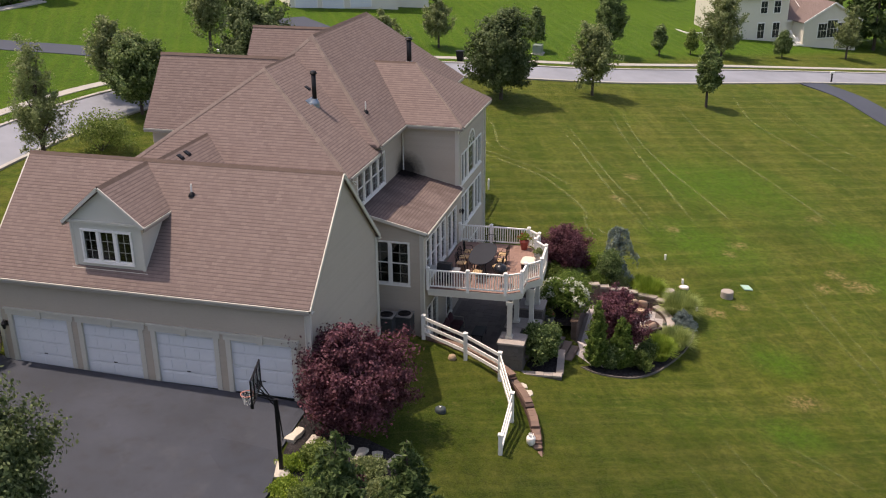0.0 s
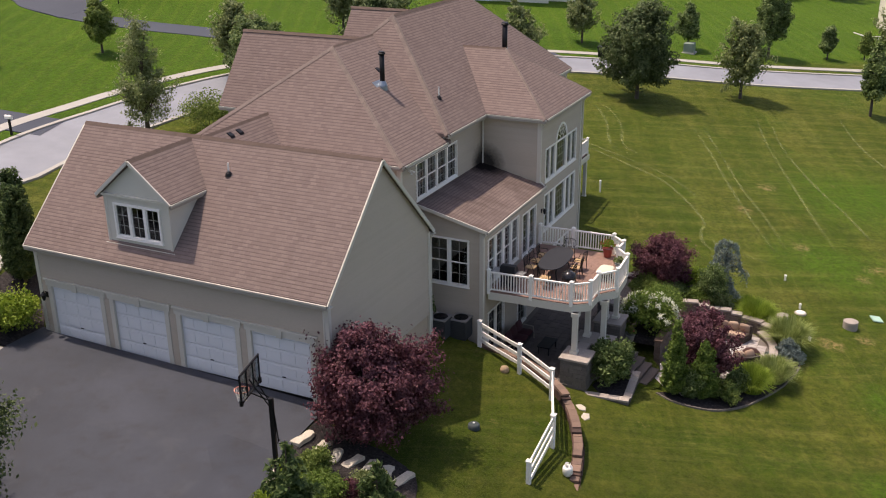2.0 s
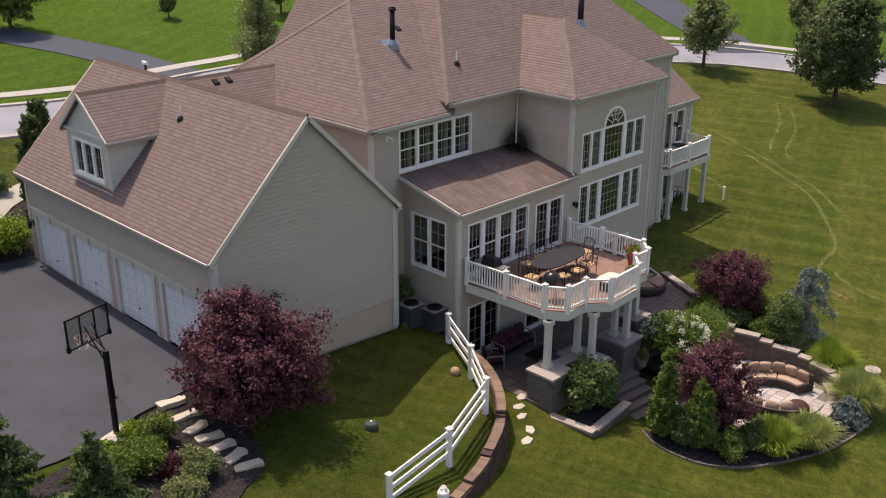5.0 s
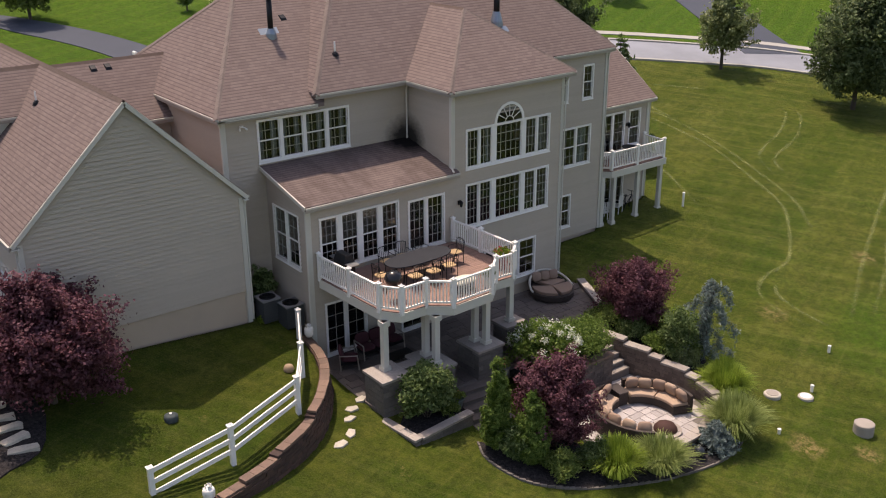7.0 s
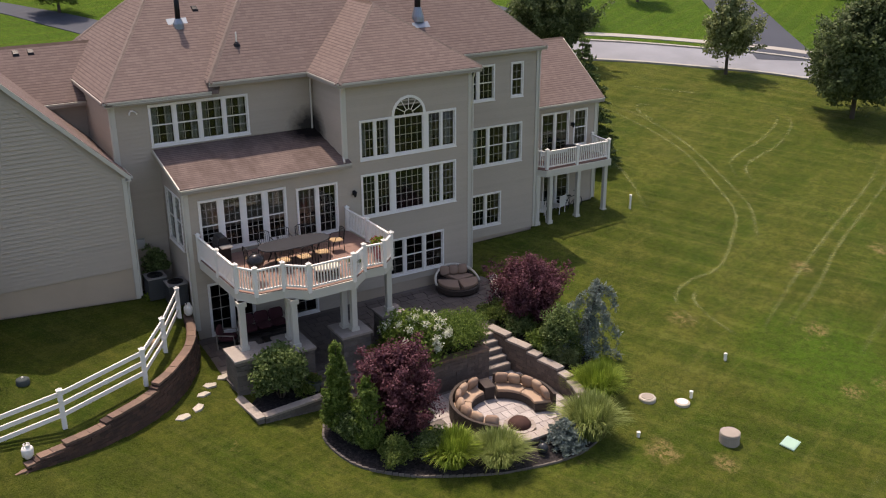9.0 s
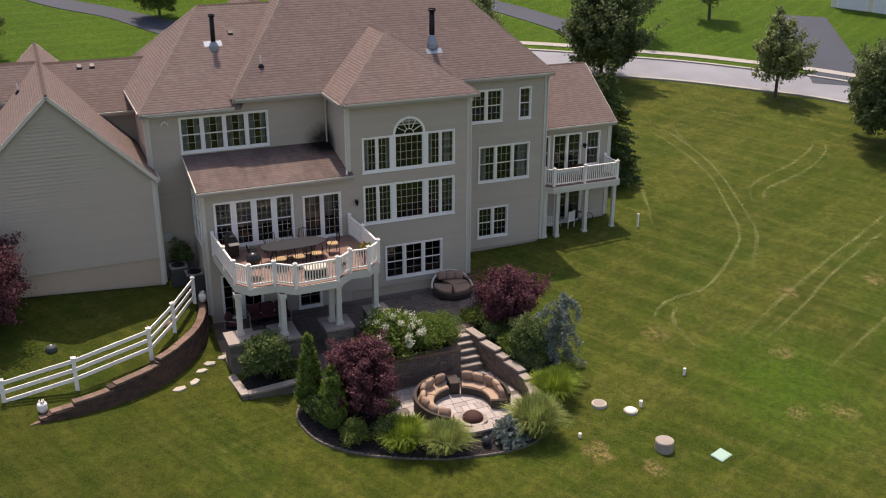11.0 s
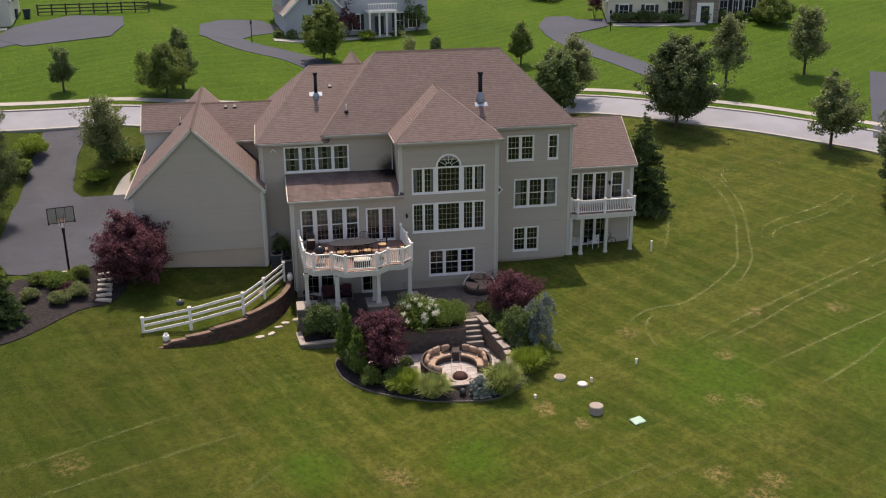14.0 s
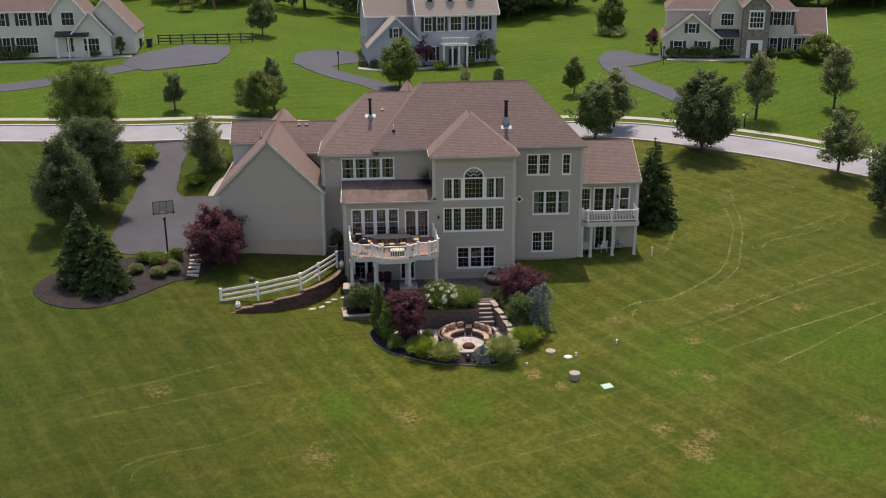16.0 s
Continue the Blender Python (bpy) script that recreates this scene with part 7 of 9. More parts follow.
def curved_sofa(cx, cy, z, a0, a1, R=1.95):
    s = thing("curved_sofa", "curved dark wicker sofa with tan cushions round the fire pit", "sofa", pose(cx, cy, z), "curved sofas")
    m = Mesh()
    arc_solid(m, R - 0.75, R, a0, a1, 0.03, 0.32)
    part("base", m, WICKER, s)
    m = Mesh()
    arc_solid(m, R - 0.07, R + 0.05, a0, a1, 0.03, 0.72)
    part("back", m, WICKER, s)
    n = max(2, round((a1 - a0) / 45))
    for k in range(n):
        m = Mesh()
        arc_solid(m, R - 0.78, R - 0.12, a0 + 1 + (a1 - a0 - 2) * k / n + 0.5, a0 + 1 + (a1 - a0 - 2) * (k + 1) / n - 0.5, 0.32, 0.45)
        part("seat_cushion", m, CUSHION, s, "tan seat cushion", bevel=0.04)
    n = max(2, round((a1 - a0) / 19))
    for k in range(n):
        a = math.radians(a0 + (a1 - a0) * (k + 0.5) / n)
        T = Matrix.Translation((math.cos(a) * (R - 0.26), math.sin(a) * (R - 0.26), 0.46)) @ Matrix.Rotation(a + math.pi / 2 + 0.07 * (-1) ** k, 4, "Z") @ Matrix.Rotation(radians(72 + 5 * (k % 3)), 4, "X") @ Matrix.Rotation(0.06 * (-1) ** k, 4, "Z") @ Matrix.Translation((0, 0.22, -0.08))
        m = Mesh()
        puff(m, T, 0.50, 0.46, 0.2)
        part("back_cushion", m, CUSHION if k % 2 else CUSHION2, s, "plump tan back cushion", smooth=True)


SOFA_C = (1.62, -9.3)
curved_sofa(*SOFA_C, -0.83, 92, 232)
curved_sofa(*SOFA_C, -0.83, -22, 68)
t = thing("side_table", "square dark wicker side table between the sofas", "side table", pose(SOFA_C[0] + 1.58 * math.cos(radians(80)), SOFA_C[1] + 1.58 * math.sin(radians(80)), -0.83, 0, 0, 80))
m = Mesh()
m.box(-0.35, 0.35, -0.2, 0.2, 0.02, 0.52)
part("body", m, WICKER, t)
m = Mesh()
m.box(-0.37, 0.37, -0.22, 0.22, 0.52, 0.56)
part("tabletop", m, plain("dark_top", (0.07, 0.055, 0.05), 0.4), t)
f = thing("fire_pit", "round stone fire pit with a dark rusted domed cover", "fire pit", pose(1.65, -10.3, -0.83))
for k in range(12):
    m = Mesh()
    a0, a1 = 30 * k + 1, 30 * k + 29
    arc_solid(m, 0.44, 0.60, a0, a1, 0, 0.12, 2)
    part("ring_block", m, GREYCAP, f)
m = Mesh()
m.lathe([(0.40, 0.02), (0.43, 0.12), (0.42, 0.2), (0.32, 0.32), (0.16, 0.39), (0.04, 0.41)], 20)
part("cover", m, plain("rusted_steel", (0.075, 0.035, 0.028), 0.8, 0.3, 14, 0.3, 0.3), f, smooth=True)

# daybed on the patio
d = thing("daybed", "round brown wicker daybed with tan cushions and a white hood hoop", "daybed", pose(4.75, -1.05, 0.5, 0, 0, -15))
m = Mesh()
m.lathe([(0.92, 0.03), (0.98, 0.1), (0.98, 0.3), (0.94, 0.34)], 30)
part("base", m, WICKER, d)
for k in range(3):
    m = Mesh()
    o = [(0.9 * math.cos(a), 0.9 * math.sin(a)) for a in [math.radians(-200 + 110 * k + q * 11) for q in range(10)]] + [(0.0, 0.0)]
    m.slab(o, 0.34, 0.48)
    part("seat_cushion", m, CUSHION2, d, "tan seat cushion", bevel=0.03)
m = Mesh()
for k in range(14):
    a, b = math.radians(18 + 144 * k / 14), math.radians(18 + 144 * (k + 1) / 14)
    h0, h1 = 0.34 + 0.42 * math.sin(math.pi * k / 14), 0.34 + 0.42 * math.sin(math.pi * (k + 1) / 14)
    m.hull([(0.95 * math.cos(a), 0.95 * math.sin(a), 0.3), (0.95 * math.cos(b), 0.95 * math.sin(b), 0.3), (0.95 * math.cos(b), 0.95 * math.sin(b), h1), (0.95 * math.cos(a), 0.95 * math.sin(a), h0)], [(1.0 * math.cos(a), 1.0 * math.sin(a), 0.3), (1.0 * math.cos(b), 1.0 * math.sin(b), 0.3), (1.02 * math.cos(b), 1.02 * math.sin(b), h1), (1.02 * math.cos(a), 1.02 * math.sin(a), h0)])
part("back", m, WICKER, d)
m = Mesh()
m.tube([(1.0 * math.cos(a), 1.0 * math.sin(a), 0.36 + 0.48 * max(0, math.sin((a - radians(0)) * 1.0))) for a in [math.radians(-5 + 190 * k / 20) for k in range(21)]], 0.05, 8)
part("hood_frame", m, plain("pale_canvas", (0.60, 0.56, 0.48), 0.8, 0.1, 6, 0.1), d, "folded pale canvas hood", smooth=True)
for k in (-1, 0, 1):
    T = Matrix.Translation((0.42 * k, 0.62, 0.5)) @ Matrix.Rotation(radians(68), 4, "X") @ Matrix.Translation((0, 0.2, -0.06))
    m = Mesh()
    puff(m, T, 0.42, 0.42, 0.15)
    part("pillow", m, CUSHION2, d, "brown throw pillow", smooth=True)

# dining set on the deck
tb = thing("dining_table", "oval dark metal patio table on the deck", "table", pose(-3.3, -2.05, DZ_, 0, 0, 2))
m = Mesh()
o = [(1.45 * math.copysign(abs(math.cos(a)) ** 0.7, math.cos(a)), 0.62 * math.copysign(abs(math.sin(a)) ** 0.8, math.sin(a))) for a in [2 * math.pi * k / 36 for k in range(36)]]
m.slab(o, 0.69, 0.735)
part("tabletop", m, plain("slate_top", (0.03, 0.032, 0.038), 0.8, 0.25, 6, 0.15, 0.0, 0.2), tb, bevel=0.01)
for x in (-0.95, 0.95):
    for y in (-0.32, 0.32):
        m = Mesh()
        m.tube([(x, y, 0.7), (x * 0.9, y * 0.8, 0.35), (x * 1.02, y * 1.1, 0.0)], 0.03, 8)
        part("leg", m, BLACK, tb)


def dining_chair(x, y, yaw, first=[None]):
    m4 = pose(x, y, DZ_, 0, 0, yaw)
    if first[0]:
        return copy_thing(first[0], m4)
    c = thing("dining_chair", "dark metal patio chair with a pale gold seat pad", "chair", m4, "chairs round the deck table")
    first[0] = c
    for sx in (-0.24, 0.24):
        for sy, top in ((-0.22, 0.42), (0.22, 0.9)):
            m = Mesh()
            m.tube([(sx, sy * 1.1, 0), (sx, sy, 0.42), (sx, sy * (1.25 if sy > 0 else 1), top)], 0.016, 6)
            part("leg", m, BLACK, c)
    m = Mesh()
    m.tube([(-0.24, 0.275, 0.9), (-0.12, 0.29, 0.95), (0.12, 0.29, 0.95), (0.24, 0.275, 0.9)], 0.016, 6)
    part("top_rail", m, BLACK, c)
    for k in range(-2, 3):
        m = Mesh()
        m.tube([(k * 0.085, 0.23, 0.45), (k * 0.085, 0.285, 0.93)], 0.009, 5)
        part("spindle", m, BLACK, c)
    m = Mesh()
    for sx in (-0.27, 0.27):
        m.tube([(sx, 0.25, 0.66), (sx, -0.1, 0.66), (sx, -0.2, 0.42)], 0.015, 6)
    part("armrest", m, BLACK, c)
    m = Mesh()
    puff(m, Matrix.Translation((0, 0, 0.42)), 0.48, 0.46, 0.07)
    part("seat", m, CANVAS, c, "pale gold seat pad", smooth=True)
    return c


for x, y, yaw in ((-4.1, -2.95, 180), (-3.3, -3.0, 185), (-2.5, -2.9, 172), (-4.1, -1.15, 0), (-3.3, -1.1, -6), (-2.5, -1.15, 5), (-5.05, -2.15, 92), (-1.5, -2.0, -92)):
    dining_chair(x, y, yaw)
# kettle grill and gas grill
g_ = thing("kettle_grill", "black covered kettle barbecue at the deck corner", "barbecue", pose(-5.35, -3.35, DZ_))
m = Mesh()
m.lathe([(0.08, 0.55), (0.26, 0.62), (0.33, 0.78), (0.33, 0.82), (0.28, 0.98), (0.12, 1.08), (0.03, 1.1)], 20)
part("kettle", m, plain("black_enamel", (0.015, 0.015, 0.018), 0.25, 0.2, 5, 0.05), g_, smooth=True)
for k in range(3):
    a = 2 * math.pi * k / 3
    m = Mesh()
    m.tube([(0.2 * math.cos(a), 0.2 * math.sin(a), 0.65), (0.33 * math.cos(a), 0.33 * math.sin(a), 0.0)], 0.014, 6)
    part("leg", m, BLACK, g_)
m = Mesh()
m.tube([(-0.07, 0, 1.09), (-0.07, 0, 1.15), (0.07, 0, 1.15), (0.07, 0, 1.09)], 0.012, 6)
part("lid_handle", m, BLACK, g_)
g_ = thing("gas_grill", "black gas barbecue with a steel side shelf against the railing", "barbecue", pose(-5.75, -0.75, DZ_, 0, 0, 90))
m = Mesh()
m.box(-0.35, 0.35, -0.25, 0.25, 0.1, 0.75)
part("cabinet", m, plain("black_steel", (0.02, 0.02, 0.022), 0.4, 0.2, 5, 0.05, 0.4), g_, bevel=0.01)
m = Mesh()
m.hull([(-0.36, -0.26, 0.76), (0.36, -0.26, 0.76), (0.36, 0.26, 0.76), (-0.36, 0.26, 0.76)], [(-0.34, -0.12, 1.08), (0.34, -0.12, 1.08), (0.34, 0.16, 1.08), (-0.34, 0.16, 1.08)])
part("lid", m, plain("black_lid", (0.018, 0.018, 0.02), 0.35, 0.2, 5, 0.05, 0.3), g_, bevel=0.03)
for sx in (-0.55, 0.55):
    m = Mesh()
    m.box(sx - 0.18, sx + 0.18, -0.22, 0.22, 0.76, 0.79)
    part("side_shelf", m, plain("steel_shelf", (0.45, 0.45, 0.45), 0.35, 0.1, 5, 0.05, 0.8), g_)
# pots
TERRA = plain("red_glazed_pot", (0.30, 0.055, 0.04), 0.4, 0.15, 6, 0.1)


def pot(x, y, z, r, h, mat, plant, pw, ph, seed, label, bloom=0):
    t = thing("flower_pot", label, "plant pot", pose(x, y, z), "flower pots")
    m = Mesh()
    m.lathe([(r * 0.62, 0), (r * 0.7, 0.02), (r * 0.95, h * 0.9), (r * 1.08, h * 0.92), (r * 1.08, h), (r * 0.9, h), (r * 0.88, h - 0.05)], 18)
    part("pot", m, mat, t, smooth=False)
    rs = np.random.default_rng(seed)
    C, D, cen = lumpy(rs, pw / 2, pw / 2, ph / 2, 22, 30, 0.06, 0.4, -0.3)
    C[:, 2] += h + ph * 0.35
    part("foliage", quads_mesh("foliage", leaf_quads(rs, C, 0.06, 0.5), plant), plant, t)
    if bloom:
        P = cen[rs.integers(0, len(cen), bloom)] * 1.05 + np.array([0, 0, h + ph * 0.4])
        P = np.repeat(P, 8, 0) + rs.normal(size=(bloom * 8, 3)) * 0.025
        mt = leaf("pink_petal", (0.4, 0.06, 0.08), (0.6, 0.12, 0.12), (0.7, 0.3, 0.15))
        part("flowers", quads_mesh("flowers", leaf_quads(rs, P, 0.05, 0.6, 1.1), mt), mt, t)


pot(-0.45, -3.6, DZ_, 0.24, 0.45, TERRA, L_YEL, 0.6, 0.5, 301, "red glazed pot with bright trailing flowers on the deck", 26)
ot = thing("ottoman", "low oval dark wicker ottoman with a cream cushion on the deck", "ottoman", pose(-2.95, -4.25, DZ_))
m = Mesh()
m.slab([(0.5 * math.cos(a), 0.33 * math.sin(a)) for a in [2 * math.pi * k / 24 for k in range(24)]], 0.03, 0.34)
part("base", m, WICKER, ot)
m = Mesh()
puff(m, Matrix.Translation((0, 0, 0.34)), 1.0, 0.66, 0.12)
part("cushion", m, plain("cream_cushion", (0.62, 0.56, 0.45), 0.9, 0.1, 6, 0.2), ot, "cream cushion", smooth=True)
pot(-2.0, -4.6, DZ_, 0.2, 0.4, plain("white_pot", (0.6, 0.6, 0.55), 0.5), L_PALE, 0.45, 0.35, 302, "pale pot with small plants behind the railing")
pot(-4.25, -5.55, 0.12, 0.28, 0.42, plain("green_urn", (0.12, 0.15, 0.14), 0.6), L_MID, 0.5, 0.35, 303, "grey-green urn with low plants in the planter", 6)
pot(-1.75, -5.25, 0.5, 0.24, 0.36, plain("grey_urn", (0.22, 0.23, 0.21), 0.6), L_MID, 0.5, 0.4, 304, "grey urn with low plants beside the steps", 10)


def patio_seat(x, y, yaw, w, name, label, cat):
    s = thing(name, label, cat, pose(x, y, 0.5, 0, 0, yaw), "patio seats")
    for sx in (-w / 2, w / 2):
        m = Mesh()
        m.tube([(sx, 0.33, 0), (sx, 0.36, 0.62), (sx, -0.3, 0.6), (sx, -0.36, 0)], 0.03, 8)
        part("arm_frame", m, plain("taupe_frame", (0.30, 0.26, 0.22), 0.5), s)
    m = Mesh()
    m.box(-w / 2, w / 2, -0.34, 0.34, 0.24, 0.32)
    part("seat_frame", m, BLACK, s)
    n = max(1, round(w / 0.7))
    for k in range(n):
        cx_ = -w / 2 + w * (k + 0.5) / n
        m = Mesh()
        puff(m, Matrix.Translation((cx_, -0.02, 0.32)), w / n * 0.95, 0.64, 0.14)
        part("seat_cushion", m, BURG, s, smooth=True)
        m = Mesh()
        puff(m, Matrix.Translation((cx_, 0.24, 0.44)) @ Matrix.Rotation(radians(75), 4, "X") @ Matrix.Translation((0, 0.2, -0.07)), w / n * 0.95, 0.48, 0.14)
        part("back_cushion", m, BURG, s, smooth=True)


patio_seat(-5.95, -1.1, 60, 0.7, "armchair", "patio armchair with burgundy cushions under the deck", "armchair")
patio_seat(-4.3, -0.75, 0, 1.9, "patio_sofa", "patio sofa with burgundy cushions under the deck", "sofa")
t = thing("coffee_table", "low dark coffee table under the deck", "table", pose(-4.3, -2.1, 0.5))
m = Mesh()
m.box(-0.55, 0.55, -0.3, 0.3, 0.36, 0.41)
part("tabletop", m, BLACK, t)
for x in (-0.48, 0.48):
    for y in (-0.24, 0.24):
        m = Mesh()
        m.tube([(x, y, 0), (x, y, 0.36)], 0.022, 6)
        part("leg", m, BLACK, t)


def white_chair(x, y, yaw, z):
    c = thing("rocking_chair", "white wooden porch chair under the small deck", "chair", pose(x, y, z, 0, 0, yaw), "porch chairs")
    for sx in (-0.26, 0.26):
        m = Mesh()
        m.tube([(sx, 0.28, 0.05), (sx, 0.3, 1.05)], 0.022, 6)
        m.tube([(sx, -0.26, 0.05), (sx, -0.26, 0.62), (sx, 0.3, 0.64)], 0.022, 6)
        part("side_frame", m, WHITE, c)
    m = Mesh()
    m.box(-0.27, 0.27, -0.28, 0.28, 0.40, 0.44)
    part("seat", m, WHITE, c)
    for k in range(6):
        m = Mesh()
        m.box(-0.24 + 0.086 * k, -0.19 + 0.086 * k, 0.285, 0.31, 0.46, 1.02)
        part("slat", m, WHITE, c)


gz = ground_z(13.4, 3.4)
white_chair(12.6, 3.5, 150, gz)
white_chair(13.9, 3.7, 200, gz)
b = thing("bicycle", "dark bicycle leaning under the small deck", "bicycle", pose(14.8, 3.7, gz, 0, 0, 8))
for sx in (-0.5, 0.5):
    m = Mesh()
    m.tube([(sx + 0.32 * math.cos(a), 0, 0.33 + 0.32 * math.sin(a)) for a in [2 * math.pi * k / 20 for k in range(21)]], 0.022, 5, False)
    part("wheel", m, BLACK, b)
m = Mesh()
for p, q in (((-0.5, 0, 0.33), (-0.12, 0, 0.32)), ((-0.12, 0, 0.32), (-0.2, 0, 0.82)), ((-0.2, 0, 0.75), (0.35, 0, 0.78)), ((-0.12, 0, 0.32), (0.38, 0, 0.72)), ((0.5, 0, 0.33), (0.34, 0, 0.95)), ((-0.5, 0, 0.33), (-0.2, 0, 0.75))):
    m.tube([p, q], 0.018, 5)
m.tube([(0.34, -0.25, 0.98), (0.34, 0.25, 0.98)], 0.014, 5)
m.box(-0.3, -0.1, -0.06, 0.06, 0.83, 0.87)
part("frame", m, BLACK, b)
t = thing("side_table", "small round dark table on the balcony deck", "table", pose(14.6, 3.6, WZ))
m = Mesh()
m.lathe([(0.4, 0.68), (0.42, 0.7), (0.4, 0.72)], 18)
part("tabletop", m, BLACK, t)
m = Mesh()
m.tube([(0, 0, 0), (0, 0, 0.7)], 0.04, 8)
m.lathe([(0.22, 0), (0.2, 0.03)], 12)
part("pedestal", m, BLACK, t)

# ---- neighbouring houses, drives and woods ----
SHUTTER = plain("dark_shutter", (0.03, 0.035, 0.045), 0.5, 0.2, 5)
STONEWALL = pieces("facade_stone", (0.34, 0.28, 0.22), (0.24, 0.20, 0.17), 0.9, False, 5)
FARGLASS = plain("far_window_glass", (0.03, 0.035, 0.04), 0.08, 0.2, 3, 0.02, 0.0, 0.6)
GREYROOF = pieces("weathered_roof", (0.33, 0.29, 0.25), (0.27, 0.235, 0.205), 0.95, False, 30)


def far_house(label, m, wall_mat, roof_mat, wings, windows, doors=(), shutters=True, extra=None):
    """wings: (x0, x1, y0, y1, eave, ridge, axis); the front faces -y. windows: (x, z, w, h, y)."""
    h = thing("neighbour_house", label, "house", m, "neighbouring houses")
    for x0, x1, y0, y1, ze, zr, ax in wings:
        w = Mesh()
        if ax == "x":
            ym = (y0 + y1) / 2
            w.hull([(x0, y0, -2), (x0, y1, -2), (x0, y1, ze), (x0, ym, zr - 0.1), (x0, y0, ze)], [(x1, y0, -2), (x1, y1, -2), (x1, y1, ze), (x1, ym, zr - 0.1), (x1, y0, ze)])
            a, b = x0 - 0.35, x1 + 0.35
            k = 0.35 * (zr - ze) / (ym - y0)
            planes = [[(a, y0 - 0.35, ze - k), (b, y0 - 0.35, ze - k), (b, ym, zr), (a, ym, zr)], [(b, y1 + 0.35, ze - k), (a, y1 + 0.35, ze - k), (a, ym, zr), (b, ym, zr)]]
            trims = [((a, y0 - 0.37, ze - k - 0.1), (b, y0 - 0.37, ze - k - 0.1))] + [((q, y, ze - k - 0.1), (q, ym, zr - 0.1)) for q in (a, b) for y in (y0 - 0.35, y1 + 0.35)]
        elif ax == "y":
            xm = (x0 + x1) / 2
            w.hull([(x0, y0, -2), (x1, y0, -2), (x1, y0, ze), (xm, y0, zr - 0.1), (x0, y0, ze)], [(x0, y1, -2), (x1, y1, -2), (x1, y1, ze), (xm, y1, zr - 0.1), (x0, y1, ze)])
            a, b = y0 - 0.35, y1
            k = 0.35 * (zr - ze) / (xm - x0)
            planes = [[(x0 - 0.35, b, ze - k), (x0 - 0.35, a, ze - k), (xm, a, zr), (xm, b, zr)], [(x1 + 0.35, a, ze - k), (x1 + 0.35, b, ze - k), (xm, b, zr), (xm, a, zr)]]
            trims = [((x, a, ze - k - 0.1), (xm, a, zr - 0.1)) for x in (x0 - 0.35, x1 + 0.35)]
        else:
            w.box(x0, x1, y0, y1, -2, ze)
            xa, ya = x0 - 0.35, y0 - 0.35
            xb, yb = x1 + 0.35, y1 + 0.35
            d = (yb - ya) / 2
            ra, rb = (xa + d * 0.8, ya + d, zr), (xb - d * 0.8, ya + d, zr)
            planes = [[(xa, ya, ze), (xb, ya, ze), rb, ra], [(xb, ya, ze), (xb, yb, ze), rb], [(xb, yb, ze), (xa, yb, ze), ra, rb], [(xa, yb, ze), (xa, ya, ze), ra]]
            trims = [((xa, ya - 0.02, ze - 0.1), (xb, ya - 0.02, ze - 0.1))]
        part("wall", w, wall_mat, h)
        r = Mesh()
        for p in planes:
            roof_plane(r, p, 0.14)
        part("roof", r, roof_mat, h)
        t = Mesh()
        for p, q in trims:
            t.beam(p, q, 0.08, 0.2)
        part("trim", t, WHITE, h)
    for x, z, w_, hh, y in windows:
        f = Mesh()
        f.box(x - w_ / 2 - 0.09, x + w_ / 2 + 0.09, y - 0.07, y + 0.02, z - 0.09, z + hh + 0.12)
        wn_ = part("window", f, WHITE, h)
        g_ = Mesh()
        nc = max(2, round(w_ / 0.45))
        for c_ in range(nc):
            for r_ in range(2):
                g_.box(x - w_ / 2 + w_ * c_ / nc + 0.02, x - w_ / 2 + w_ * (c_ + 1) / nc - 0.02, y - 0.085, y - 0.05, z + hh * r_ / 2 + 0.025, z + hh * (r_ + 1) / 2 - 0.025)
        part("pane", g_, FARGLASS, wn_)
        if shutters and w_ < 1.4:
            for sx in (-1, 1):
                s_ = Mesh()
                cx_ = x + sx * (w_ / 2 + 0.3)
                s_.box(cx_ - 0.2, cx_ + 0.2, y - 0.06, y, z - 0.02, z + hh + 0.02)
                for q in range(8):
                    s_.box(cx_ - 0.16, cx_ + 0.16, y - 0.075, y - 0.06, z + 0.05 + hh * q / 8, z + 0.05 + hh * (q + 0.6) / 8)
                part("shutter", s_, SHUTTER, h)
    for x, w_, hh, y, mt in doors:
        d = Mesh()
        d.box(x - w_ / 2 - 0.15, x + w_ / 2 + 0.15, y - 0.06, y + 0.02, 0, hh + 0.2)
        dd = part("door_frame", d, WHITE, h)
        d = Mesh()
        for r_ in range(4):
            d.box(x - w_ / 2, x + w_ / 2, y - 0.1, y - 0.05, hh * r_ / 4 + 0.01, hh * (r_ + 1) / 4 - 0.01)
        part("door_leaf", d, mt, dd)
    if extra:
        extra(h)
    return h


def fz(x, y):
    return flat_plane(x, y)


